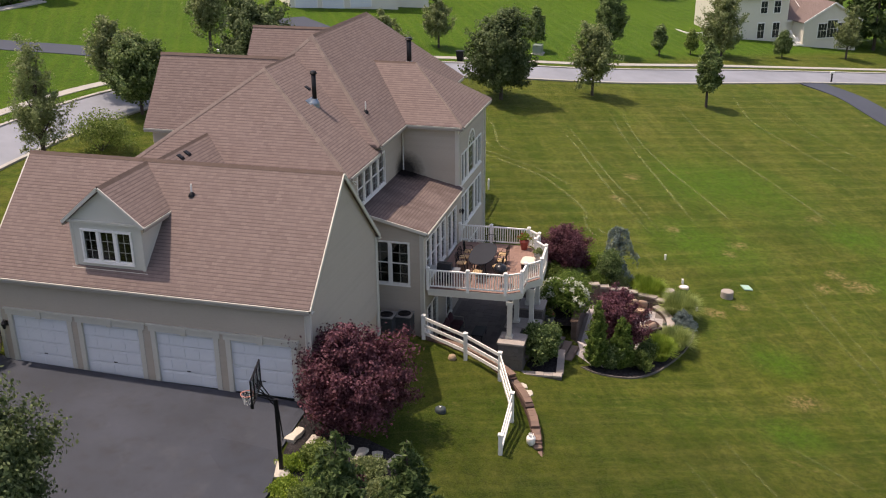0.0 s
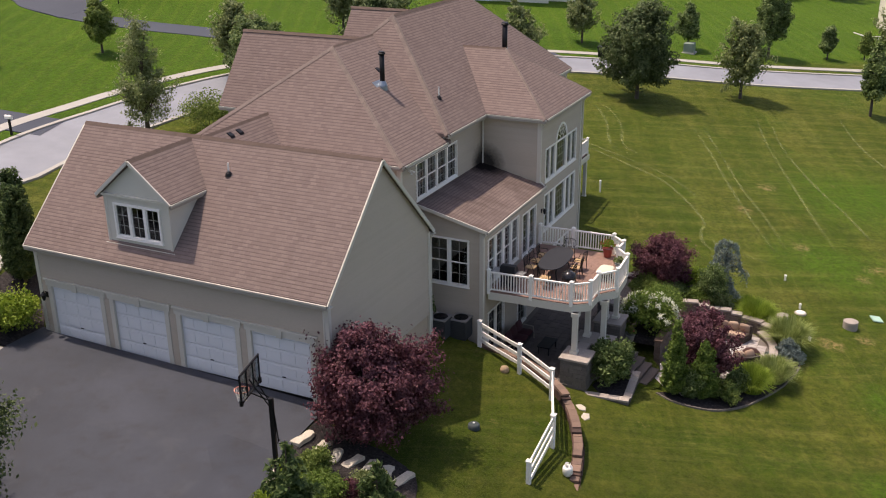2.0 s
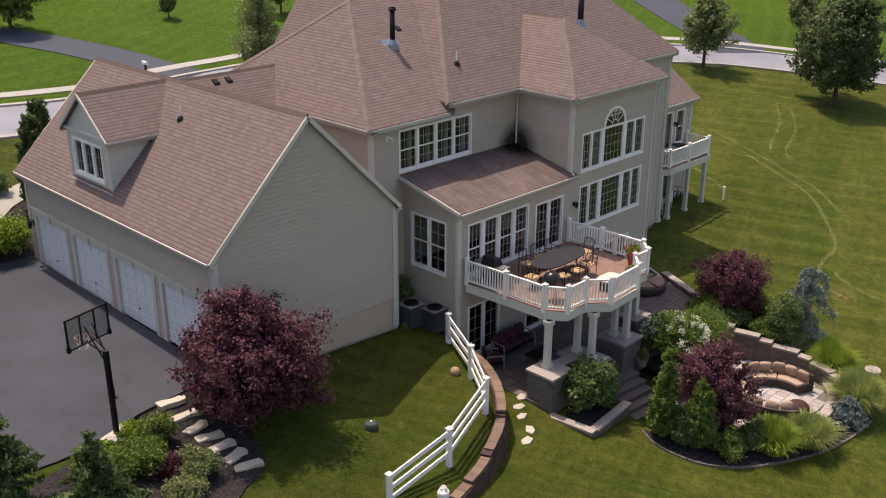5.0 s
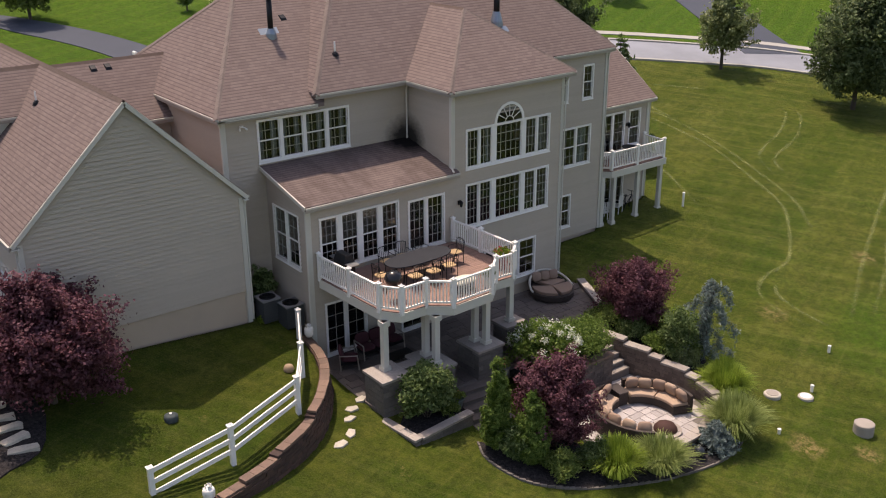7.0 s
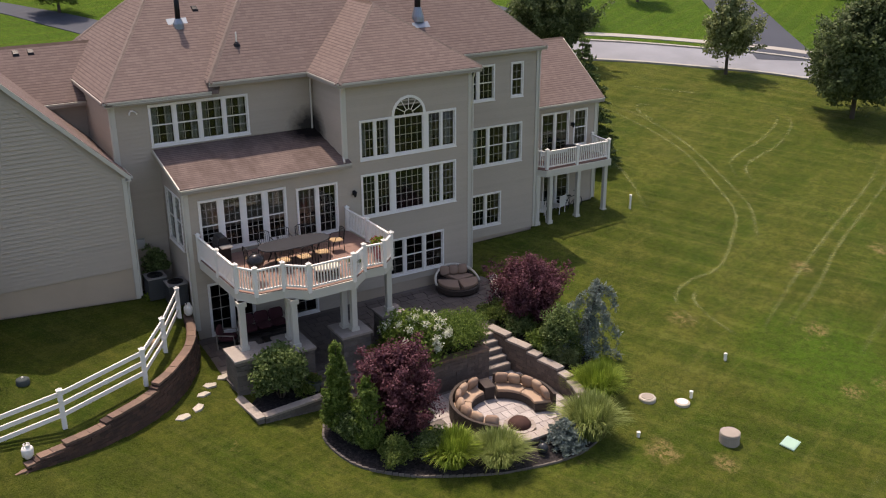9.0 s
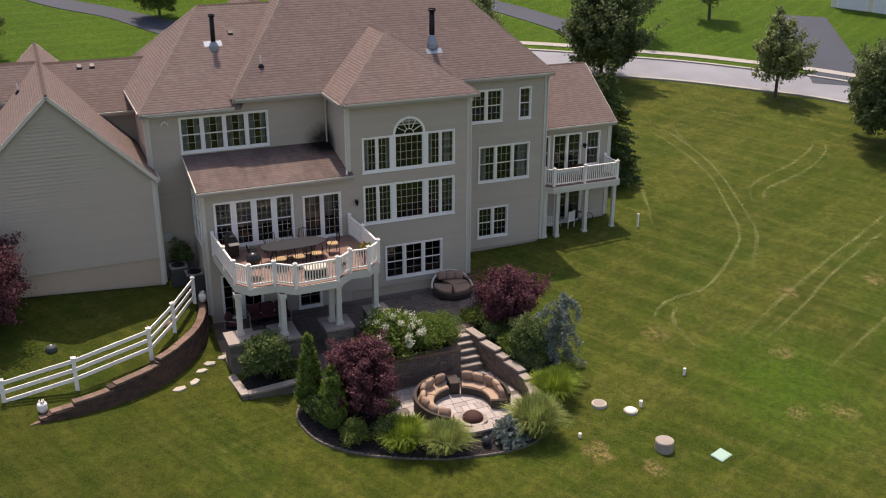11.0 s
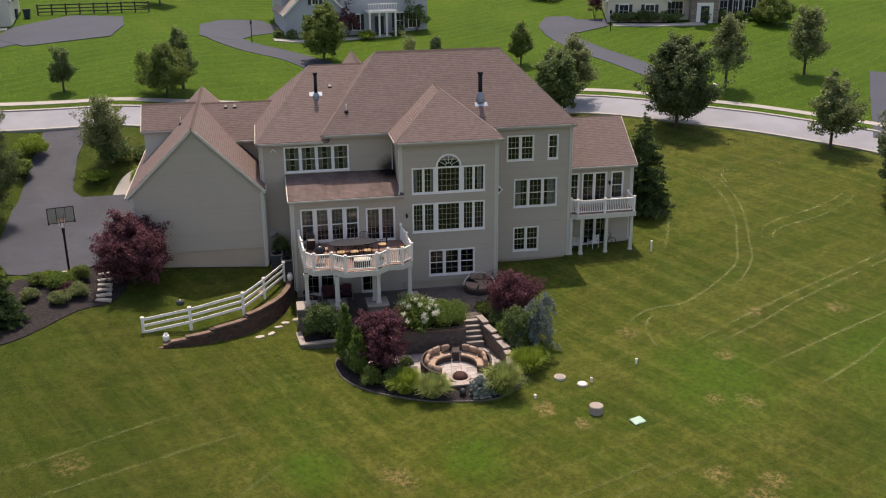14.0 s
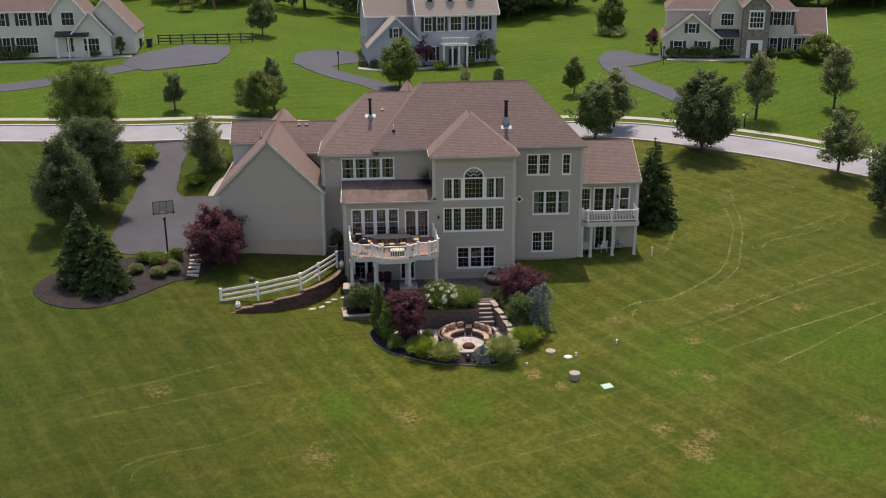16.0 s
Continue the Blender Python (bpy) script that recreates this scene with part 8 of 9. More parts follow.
# tan house with a stone entrance
def tan_extra(h):
    m = Mesh()
    m.hull([(10.2, -1.0, -1), (13.6, -1.0, -1), (13.6, -1.0, 7.2), (11.9, -1.0, 8.9), (10.2, -1.0, 7.2)], [(10.2, 0.5, -1), (13.6, 0.5, -1), (13.6, 0.5, 7.2), (11.9, 0.5, 8.9), (10.2, 0.5, 7.2)])
    part("stone_front", m, STONEWALL, h, "brown fieldstone entrance bay")
    m, rg, z, row = Mesh(), random.Random(21), 0.0, 0
    while z < 8.4:
        hh = rg.uniform(0.2, 0.34)
        half = 1.68 if z + hh < 7.1 else 1.68 - (z + hh - 7.1)
        x = 11.9 - half
        while x < 11.9 + half - 0.1:
            w = min(rg.uniform(0.3, 0.62), 11.9 + half - x)
            m.box(x + 0.02, x + w - 0.02, -1.06 - rg.uniform(0, 0.03), -0.98, z + 0.015, z + hh - 0.015)
            x += w
        z += hh
    part("fieldstone", m, pieces("fieldstone", (0.42, 0.34, 0.27), (0.20, 0.165, 0.14), 0.9, True, 5), h)["kind"] = "stuff"
    m = Mesh()
    m.hull([(6.7, -0.5, 3.05), (9.9, -0.5, 3.05), (9.9, 0.6, 3.05), (6.7, 0.6, 3.05)], [(7.1, 0.2, 3.75), (9.5, 0.2, 3.75), (9.9, 0.6, 3.95), (6.7, 0.6, 3.95)])
    part("bay_roof", m, SHUTTER, h, "dark metal bay roof")
    r = Mesh()
    roof_plane(r, [(9.9, 3, 6.95), (9.9, -1.3, 6.95), (11.9, -1.3, 9.1), (11.9, 3, 9.1)], 0.14)
    roof_plane(r, [(13.9, -1.3, 6.95), (13.9, 3, 6.95), (11.9, 3, 9.1), (11.9, -1.3, 9.1)], 0.14)
    part("roof", r, SHINGLE, h)
    t = Mesh()
    for x in (9.9, 13.9):
        t.beam((x, -1.32, 6.85), (11.9, -1.32, 9.0), 0.08, 0.2)
    t.box(10.9, 12.9, -1.14, -1.0, 4.1, 6.6)
    t.box(10.9, 12.9, -1.14, -1.0, 0.0, 2.7)
    part("trim", t, WHITE, h)
    g_ = Mesh()
    for i in range(4):
        for j in range(3):
            g_.box(11.1 + 0.42 * i, 11.45 + 0.42 * i, -1.17, -1.12, 4.35 + 0.68 * j, 4.95 + 0.68 * j)
    part("pane", g_, FARGLASS, h)
    d = Mesh()
    d.box(11.4, 12.4, -1.18, -1.12, 0.1, 2.3)
    part("front_door", d, SHUTTER, h, "dark front door")


far_house("large tan siding house with stone entrance and brown roof", pose(35.0, 62.2, fz(44, 59) - 0.3, 0, 0, -15), SIDING_TAN, SHINGLE, [(0, 7.4, -0.6, 9, 3.1, 6.0, "y"), (0.4, 17.2, 2.2, 12.5, 6.4, 10.6, "hip"), (6.2, 10.4, 0.6, 7, 6.4, 9.6, "y"), (16.8, 21.4, 3.5, 10, 3.4, 6.4, "x")],
          [(2.0, 0.9, 1.1, 1.5, -0.6), (5.2, 0.9, 1.1, 1.5, -0.6), (3.7, 3.5, 0.9, 1.2, -0.6), (8.3, 4.4, 1.6, 1.6, 0.6), (8.2, 0.8, 2.4, 1.9, 0.6), (14.9, 4.4, 0.95, 1.7, 2.2), (16.3, 4.4, 0.6, 1.7, 2.2), (14.7, 0.8, 0.95, 1.9, 2.2), (16.2, 0.8, 0.6, 1.9, 2.2), (18.0, 0.9, 0.9, 1.7, 3.5), (20.2, 0.9, 0.9, 1.7, 3.5)], extra=tan_extra)


def blue_extra(h):
    m = Mesh()
    m.box(9.6, 13.2, -2.0, 0.0, 2.9, 3.15)
    for x in (9.8, 11.0, 11.9, 13.0):
        m.tube([(x, -1.8, 0), (x, -1.8, 2.9)], 0.13, 8)
    for x in [9.7 + 0.2 * i for i in range(18)]:
        m.box(x - 0.03, x + 0.03, -1.95, -1.89, 3.15, 3.9)
    m.box(9.6, 13.2, -2.0, -1.85, 3.9, 4.0)
    part("porch", m, WHITE, h, "white columned porch with a balustrade")
    d = Mesh()
    d.box(10.9, 12.0, -0.06, 0.0, 0.05, 2.3)
    part("front_door", d, SHUTTER, h, "dark front door")
    for x in (8.6, 11.4, 14.2):
        w = Mesh()
        w.hull([(x - 0.6, 1.4, 7.4), (x + 0.6, 1.4, 7.4), (x + 0.6, 1.4, 9.3), (x, 1.4, 9.9), (x - 0.6, 1.4, 9.3)], [(x - 0.6, 3.8, 7.4), (x + 0.6, 3.8, 7.4), (x + 0.6, 3.8, 9.3), (x, 3.8, 9.9), (x - 0.6, 3.8, 9.3)])
        part("dormer", w, WHITE, h)
        g_ = Mesh()
        g_.box(x - 0.35, x + 0.35, 1.35, 1.42, 8.3, 9.3)
        part("pane", g_, FARGLASS, h)


far_house("blue-grey siding house with white porch and grey roof", pose(-5.0, 61.6, fz(2, 63) - 0.2, 0, 0, 8), SIDING_BLUE, GREYROOF, [(0, 7.3, 0, 8, 3.2, 6.7, "y"), (0.3, 8, 4, 11, 6.9, 10.6, "x"), (6.7, 17.6, 0.2, 9.5, 7.2, 12.2, "x")],
          [(3.8, 0.9, 1.3, 1.8, 0.0), (3.65, 4.0, 0.7, 1.2, 0.0), (8.1, 4.7, 0.95, 1.8, 0.2), (9.8, 4.7, 0.95, 1.8, 0.2), (11.9, 4.7, 1.5, 1.8, 0.2), (14.1, 4.7, 0.95, 1.8, 0.2), (15.9, 4.7, 0.95, 1.8, 0.2), (14.1, 0.8, 0.95, 1.8, 0.2), (15.7, 0.8, 0.95, 1.8, 0.2), (8.6, 0.8, 0.95, 1.8, 0.2)], extra=blue_extra)


def pale_extra(h):
    m = Mesh()
    m.hull([(12.8, -1.6, 2.7), (17.0, -1.6, 2.7), (17.0, 0.4, 3.6), (12.8, 0.4, 3.6)], [(12.8, -1.6, 2.85), (17.0, -1.6, 2.85), (17.0, 0.4, 3.75), (12.8, 0.4, 3.75)])
    part("porch_roof", m, SHUTTER, h, "dark porch roof")
    m = Mesh()
    for x in (13.0, 14.4, 16.8):
        m.tube([(x, -1.4, 0), (x, -1.4, 2.7)], 0.11, 8)
    part("porch_post", m, WHITE, h)


far_house("cream siding house with a brown roof and attached garage", pose(-58.2, 60.5, fz(-45, 63) - 0.2, 0, 0, 5), SIDING_WHITE, SHINGLE, [(0, 13.5, 0, 9, 6.2, 9.8, "x"), (12.5, 16.5, -0.5, 7, 6.0, 8.6, "y"), (15.5, 22.5, 0.4, 9, 3.4, 7.4, "y"), (14.9, 19.6, -0.9, 3, 3.2, 5.9, "y")],
          [(2.4, 4.1, 0.95, 1.6, 0), (6.2, 4.1, 0.95, 1.6, 0), (8.9, 4.1, 0.95, 1.6, 0), (11.4, 4.1, 0.95, 1.6, 0), (14.5, 4.1, 1.5, 1.6, -0.5), (3.0, 0.8, 0.95, 1.8, 0), (6.5, 0.6, 0.95, 2.0, 0), (9.0, 0.6, 2.6, 2.0, 0), (17.2, 0.8, 1.9, 1.6, -0.9), (15.0, 0.7, 1.0, 1.8, -0.5)], doors=(), extra=pale_extra)
far_house("cream siding house with white garage doors and brown roof", pose(65.0, 33.0, fz(62, 34) - 0.3, 0, 0, -48), SIDING_WHITE, SHINGLE, [(-4, 10, 0, 9, 6.0, 9.5, "x"), (9.5, 15, 1.5, 9, 3.2, 6.2, "x")],
          [(0, 4.0, 0.95, 1.6, 0), (3, 4.0, 0.95, 1.6, 0), (8, 4.0, 0.95, 1.6, 0), (12, 0.8, 0.95, 1.7, 1.5)], doors=((-2.0, 2.6, 2.2, 0.0, DOORWHITE), (1.4, 2.6, 2.2, 0.0, DOORWHITE), (5.0, 2.6, 2.2, 0.0, DOORWHITE)))


def white_extra(h):
    m = Mesh()
    m.box(-9.5, -3.5, 0.5, 4.0, 0.9, 1.1)
    part("deck_floor", m, CREAM, h)
    m = Mesh()
    for k in range(21):
        x = -9.5 + 6 * k / 20
        m.box(x - 0.03, x + 0.03, 0.48, 0.54, 1.1, 2.0)
    for k in range(12):
        y = 0.5 + 3.5 * k / 11
        m.box(-9.53, -9.47, y - 0.03, y + 0.03, 1.1, 2.0)
    m.box(-9.6, -3.5, 0.45, 0.57, 2.0, 2.08)
    m.box(-9.57, -9.43, 0.5, 4.0, 2.0, 2.08)
    m.box(-9.5, -3.5, 0.48, 0.54, 0.0, 0.9)
    part("deck_railing", m, WHITE, h, "white deck railing")
    m = Mesh()
    for k in range(5):
        m.box(5.0, 6.4, -1.2 - 0.28 * k, -0.9 - 0.28 * k, 0.0, 1.0 - 0.2 * k)
    for x in (5.0, 6.4):
        m.beam((x, -0.9, 1.9), (x, -2.3, 1.0), 0.08, 0.08)
        for k in range(5):
            m.box(x - 0.03, x + 0.03, -1.0 - 0.28 * k, -0.95 - 0.28 * k, 0.1, 1.85 - 0.18 * k)
    part("entry_steps", m, WHITE, h, "white entry steps with railing")


far_house("white siding house with a gabled sunroom and brown roof", pose(92.5, -18.0, fz(94, -22) - 0.2, 0, 0, -60), SIDING_WHITE, SHINGLE, [(-4, 5.0, 0, 9, 6.6, 10, "x"), (6.2, 14.6, -2.2, 8, 3.3, 5.6, "y"), (4.5, 8, 0.5, 7, 3.3, 5.2, "x")],
          [(1.2, 4.2, 0.95, 1.6, 0), (3.2, 4.2, 0.95, 1.6, 0), (1.0, 0.9, 1.0, 2.0, 0), (3.3, 0.9, 1.0, 2.0, 0), (9.0, 0.9, 1.3, 1.9, -2.2), (10.5, 0.9, 1.5, 2.3, -2.2), (12.0, 0.9, 1.3, 1.9, -2.2)], shutters=False, extra=white_extra)

# neighbouring drives and front walks
for nm, line, hw, mat in (("side_driveway", [(68.7, -23.4), (64.5, -27.5), (57.5, -30.5), (45.0, -36.0), (30.0, -46.0)], 1.7, DRIVEGREY), ("side_driveway", [(32.0, 30.8), (33.6, 36.5), (31.5, 44.0), (29.0, 50.0), (27.5, 56.0), (27.8, 62.0), (30.5, 65.5)], 1.6, DRIVEGREY), ("side_driveway", [(4.0, 36.0), (1.0, 45.0), (-4.0, 52.6), (-9.5, 56.0), (-13.0, 60.5), (-11.8, 66.0), (-7.0, 68.0)], 1.8, DRIVEGREY), ("side_driveway", [(-66.0, 43.0), (-52.0, 46.2), (-45.2, 48.2), (-39.2, 52.4), (-32.5, 57.6)], 1.7, DRIVEGREY), ("side_driveway", [(46.4, 16.8), (47.7, 18.9), (52.2, 26.6), (56.8, 34.2)], 2.5, DRIVEGREY)):
    pts = [(p.x, p.y) for p in catmull([(a, b, 0) for a, b in line], 8)]
    lone(nm, ribbon(pts, -hw, hw, 0.05, 0.5), mat, "grey asphalt driveway of a neighbouring house", "driveway", kind="structure")
lone("side_driveway", sheet([(-36.6, 57.0), (-32.8, 53.6), (-28.0, 55.4), (-24.3, 56.8), (-23.4, 61.5), (-24.0, 66.4), (-30.0, 67.8), (-35.6, 62.0)], 0.07, 0.4, flat_plane, 3.0), DRIVEGREY, "grey worn parking apron before a neighbouring garage", "driveway", kind="structure")
for pad in ([(25.6, 57.0), (26.4, 62.0), (28.2, 66.4), (31.2, 66.0), (31.6, 63.8), (35.2, 63.0), (34.4, 59.6), (30.2, 57.6)], [(-14.9, 58.8), (-15.0, 64.5), (-12.4, 67.2), (-5.6, 67.8), (-5.2, 64.2), (-8.8, 61.0), (-10.6, 58.0)]):
    lone("side_driveway", sheet(pad, 0.06, 0.4, flat_plane, 3.0), DRIVEGREY, "grey asphalt parking apron before a neighbouring garage", "driveway", kind="structure")
for nm, line in (("front_walk", [(35.0, 59.9), (40.0, 58.4), (46.0, 57.6)]), ("front_walk", [(-6.5, 59.8), (0.0, 60.5), (7.5, 62.0)]), ("front_walk", [(-54.0, 58.6), (-44.0, 59.6), (-36.0, 61.2)]), ("front_walk", [(-18.9, 15.5), (-19.0, 16.3), (-18.4, 17.6), (-16.9, 18.9), (-15.6, 20.1), (-13.0, 21.8), (-9.0, 22.2)])):
    pts = [(p.x, p.y) for p in catmull([(a, b, 0) for a, b in line], 8)]
    lone(nm, ribbon(pts, -0.6, 0.6, 0.09, 0.4, fn=ground_z), KERB, "pale concrete front walk", "path", kind="structure")
# shrubs along the far facades, one mass each
for i, (x, y, w, h, mt) in enumerate([(36.0 + 1.35 * k, 60.7 - 0.33 * k, 1.7, 1.4, L_GREEN) for k in range(6)] + [(46.5, 58.6, 2.0, 1.6, L_MID), (48.6, 58.2, 1.6, 1.3, L_GREEN), (50.6, 57.7, 1.6, 1.3, L_GREEN), (52.8, 57.8, 1.6, 1.2, L_GREEN), (34.0, 64.0, 1.7, 3.6, L_RED), (2.4, 62.4, 3.4, 3.7, L_RED), (11.0, 63.6, 3.5, 3.9, L_GREEN), (-6.0, 60.9, 1.3, 1.0, L_GREEN), (-4.4, 61.0, 1.3, 1.0, L_GREEN), (8.6, 62.4, 1.4, 1.0, L_GREEN), (4.4, 60.6, 1.8, 1.0, L_YEL), (-52.5, 60.2, 2.6, 1.5, L_GREEN), (-50.0, 60.4, 2.6, 1.5, L_GREEN), (-37.5, 61.6, 1.1, 2.6, L_GREEN), (-40.8, 61.2, 1.6, 0.8, L_MID), (-55.5, 59.8, 2.6, 1.6, L_GREEN), (31.5, 77.0, 4.6, 1.2, L_PALE)]):
    shrub("shrub", "rounded shrub along a neighbouring facade", x, y, w, h, mt, 400 + i, 0.17, 40, 30, z=fz(x, y), group="far shrubs")
# split-rail fence behind the cream house
ff = thing("rail_fence", "dark wooden post-and-rail fence behind a lawn", "fence", pose(0, 0, 0))
for k in range(9):
    x, y = -34.0 + 1.6 * k, 68.6 + 0.05 * k
    m = Mesh()
    m.box(x - 0.08, x + 0.08, y - 0.08, y + 0.08, fz(x, y) - 0.2, fz(x, y) + 1.3)
    part("post", m, BARK, ff)
    if k < 8:
        for dz in (0.35, 0.75, 1.15):
            m = Mesh()
            m.beam((x, y, fz(x, y) + dz), (x + 1.6, y + 0.05, fz(x + 1.6, y) + dz), 0.05, 0.13)
            part("rail", m, BARK, ff)
for x in (-36.3, -34.9):
    b = thing("rubbish_bin", "dark blue wheeled rubbish bin beside a garage", "bin", pose(x, 67.0, fz(x, 67)), "wheeled bins")
    m = Mesh()
    m.hull([(-0.28, -0.3, 0.05), (0.28, -0.3, 0.05), (0.28, 0.3, 0.05), (-0.28, 0.3, 0.05)], [(-0.36, -0.4, 1.0), (0.36, -0.4, 1.0), (0.36, 0.4, 1.0), (-0.36, 0.4, 1.0)])
    part("body", m, plain("blue_plastic", (0.02, 0.035, 0.07), 0.5), b)
    m = Mesh()
    m.box(-0.38, 0.38, -0.42, 0.42, 1.0, 1.08)
    part("lid", m, BLACK, b)
# play set
ps = thing("play_set", "wooden garden play set with a slide", "play set", pose(-34.8, 96.0, fz(-35, 96)))
WOODP = plain("cedar", (0.30, 0.15, 0.07), 0.8, 0.2, 8, 0.3)
m = Mesh()
for x in (-0.9, 0.9):
    for y in (-0.9, 0.9):
        m.box(x - 0.07, x + 0.07, y - 0.07, y + 0.07, 0, 2.6)
m.box(-1, 1, -1, 1, 1.3, 1.4)
part("tower", m, WOODP, ps)
m = Mesh()
m.hull([(-1.2, -1.2, 2.6), (1.2, -1.2, 2.6), (1.2, 1.2, 2.6), (-1.2, 1.2, 2.6)], [(-0.1, -1.2, 3.5), (0.1, -1.2, 3.5), (0.1, 1.2, 3.5), (-0.1, 1.2, 3.5)])
part("canopy", m, plain("green_canopy", (0.03, 0.09, 0.06), 0.6), ps)
m = Mesh()
m.hull([(-1.0, -0.3, 1.35), (-1.0, 0.3, 1.35), (-3.4, 0.3, 0.15), (-3.4, -0.3, 0.15)], [(-1.0, -0.3, 1.42), (-1.0, 0.3, 1.42), (-3.4, 0.3, 0.22), (-3.4, -0.3, 0.22)])
part("slide", m, plain("green_slide", (0.04, 0.16, 0.12), 0.4), ps)
m = Mesh()
m.beam((0.9, 0, 2.4), (4.2, 0, 2.4), 0.12, 0.12)
m.beam((4.2, 0, 2.4), (4.6, -0.9, 0), 0.1, 0.1)
m.beam((4.2, 0, 2.4), (4.6, 0.9, 0), 0.1, 0.1)
part("swing_beam", m, WOODP, ps)


def mailbox(x, y, yaw):
    t = thing("mailbox", "white mailbox on a post beside the street", "mailbox", pose(x, y, fz(x, y), 0, 0, yaw), "mailboxes")
    m = Mesh()
    m.box(-0.06, 0.06, -0.06, 0.06, -0.2, 1.1)
    part("post", m, BLACK, t)
    m = Mesh()
    o = [(-0.1, 1.1), (0.1, 1.1), (0.1, 1.24), (0.07, 1.31), (0, 1.34), (-0.07, 1.31), (-0.1, 1.24)]
    m.hull([(a, -0.28, b) for a, b in o], [(a, 0.28, b) for a, b in o])
    part("box", m, WHITE, t)


mailbox(35.6, 31.6, 20)
mailbox(70.6, -26.0, 40)
mailbox(1.2, 36.8, 0)


def post_lamp(x, y):
    t = thing("post_lamp", "slim dark lamp post on a neighbouring lawn", "lamp post", pose(x, y, fz(x, y)), "lamp posts")
    m = Mesh()
    m.tube([(0, 0, 0), (0, 0, 2.0)], 0.05, 8)
    part("post", m, BLACK, t)
    m = Mesh()
    m.lathe([(0.08, 2.0), (0.15, 2.3), (0.17, 2.32), (0.03, 2.5)], 8)
    part("lantern", m, BLACK, t)


post_lamp(33.8, 57.4)
post_lamp(-9.0, 58.0)
u = thing("utility_box", "green utility transformer box beside the pavement", "utility box", pose(60.5, 6.0, fz(60.5, 6)))
m = Mesh()
m.box(-0.6, 0.6, -0.5, 0.5, 0, 1.0)
part("cabinet", m, plain("pale_green_steel", (0.20, 0.25, 0.21), 0.5), u, bevel=0.03)
m = Mesh()
m.box(-0.75, 0.75, -0.65, 0.65, -0.1, 0.08)
part("plinth", m, KERB, u)
b = thing("rubbish_bin", "black wheeled rubbish bin beside the street", "bin", pose(51.5, 12.6, fz(51.5, 12.6)), "wheeled bins")
m = Mesh()
m.hull([(-0.28, -0.3, 0.05), (0.28, -0.3, 0.05), (0.28, 0.3, 0.05), (-0.28, 0.3, 0.05)], [(-0.36, -0.4, 1.0), (0.36, -0.4, 1.0), (0.36, 0.4, 1.0), (-0.36, 0.4, 1.0)])
part("body", m, BLACK, b)
m = Mesh()
m.box(-0.38, 0.38, -0.42, 0.42, 1.0, 1.08)
part("lid", m, BLACK, b)


# woods behind the houses: one mass of crowns and trunks
def woods(spots, seed, label):
    rs = np.random.default_rng(seed)
    quads, m = [], Mesh()
    for x, y, h, w in spots:
        C, D, cen = lumpy(rs, w / 2, w / 2, h * 0.42, 60, 26, 0.75, 0.5, -0.6, 0.2)
        z = fz(x, y)
        C += np.array([x, y, z + h * 0.58])
        quads.append(leaf_quads(rs, C, 0.5, 0.3, 1.5, D))
        C, D, cen = lumpy(rs, w * 0.55, w * 0.55, h * 0.22, 40, 24, 0.5, 0.4, -0.3, 0.1)
        C += np.array([x, y, z + h * 0.16])
        quads.append(leaf_quads(rs, C[C[:, 2] > z], 0.5, 0.3, 1.5))
        m.tube([(x, y, z - 0.3), (x, y, z + h * 0.7)], [0.28, 0.12], 6)
    w_ = thing("woods", label, "woods", pose(0, 0, 0), kind="stuff")
    part("crowns", quads_mesh("crowns", np.concatenate(quads), L_PINE), L_PINE, w_)["kind"] = "stuff"
    part("trunks", m, BARK, w_)["kind"] = "stuff"


rs = np.random.default_rng(77)
SPOTS = [(float(x), float(y), float(rs.uniform(11, 17)), float(rs.uniform(7, 10))) for x, y in zip(rs.uniform(-75, 150, 110), rs.uniform(104, 150, 110))]
SPOTS += [(float(x), float(y), float(rs.uniform(10, 15)), float(rs.uniform(6, 9))) for x, y in zip(rs.uniform(12, 32, 8), rs.uniform(92, 106, 8))]
SPOTS += [(float(x), float(y), float(rs.uniform(11, 16)), float(rs.uniform(7, 10))) for x, y in zip(rs.uniform(62, 150, 36), rs.uniform(86, 112, 36))]
SPOTS += [(-30.0, 104, 13, 9), (-16.0, 101, 14, 9), (-6.0, 96, 13, 9), (16.0, 98, 13, 7)]
woods(SPOTS, 78, "dark mixed woodland closing the far lawns")
woods([(100.5, -34.5, 11, 7), (104, -30, 12, 8), (109, -38, 12, 8), (118, -22, 13, 9), (112, 8, 12, 8), (122, 0, 13, 9), (108, -46, 12, 8), (96, 22, 9, 6), (103, 28, 11, 7), (92, 34, 10, 7), (120, 25, 12, 9)], 79, "dark trees behind the white house")

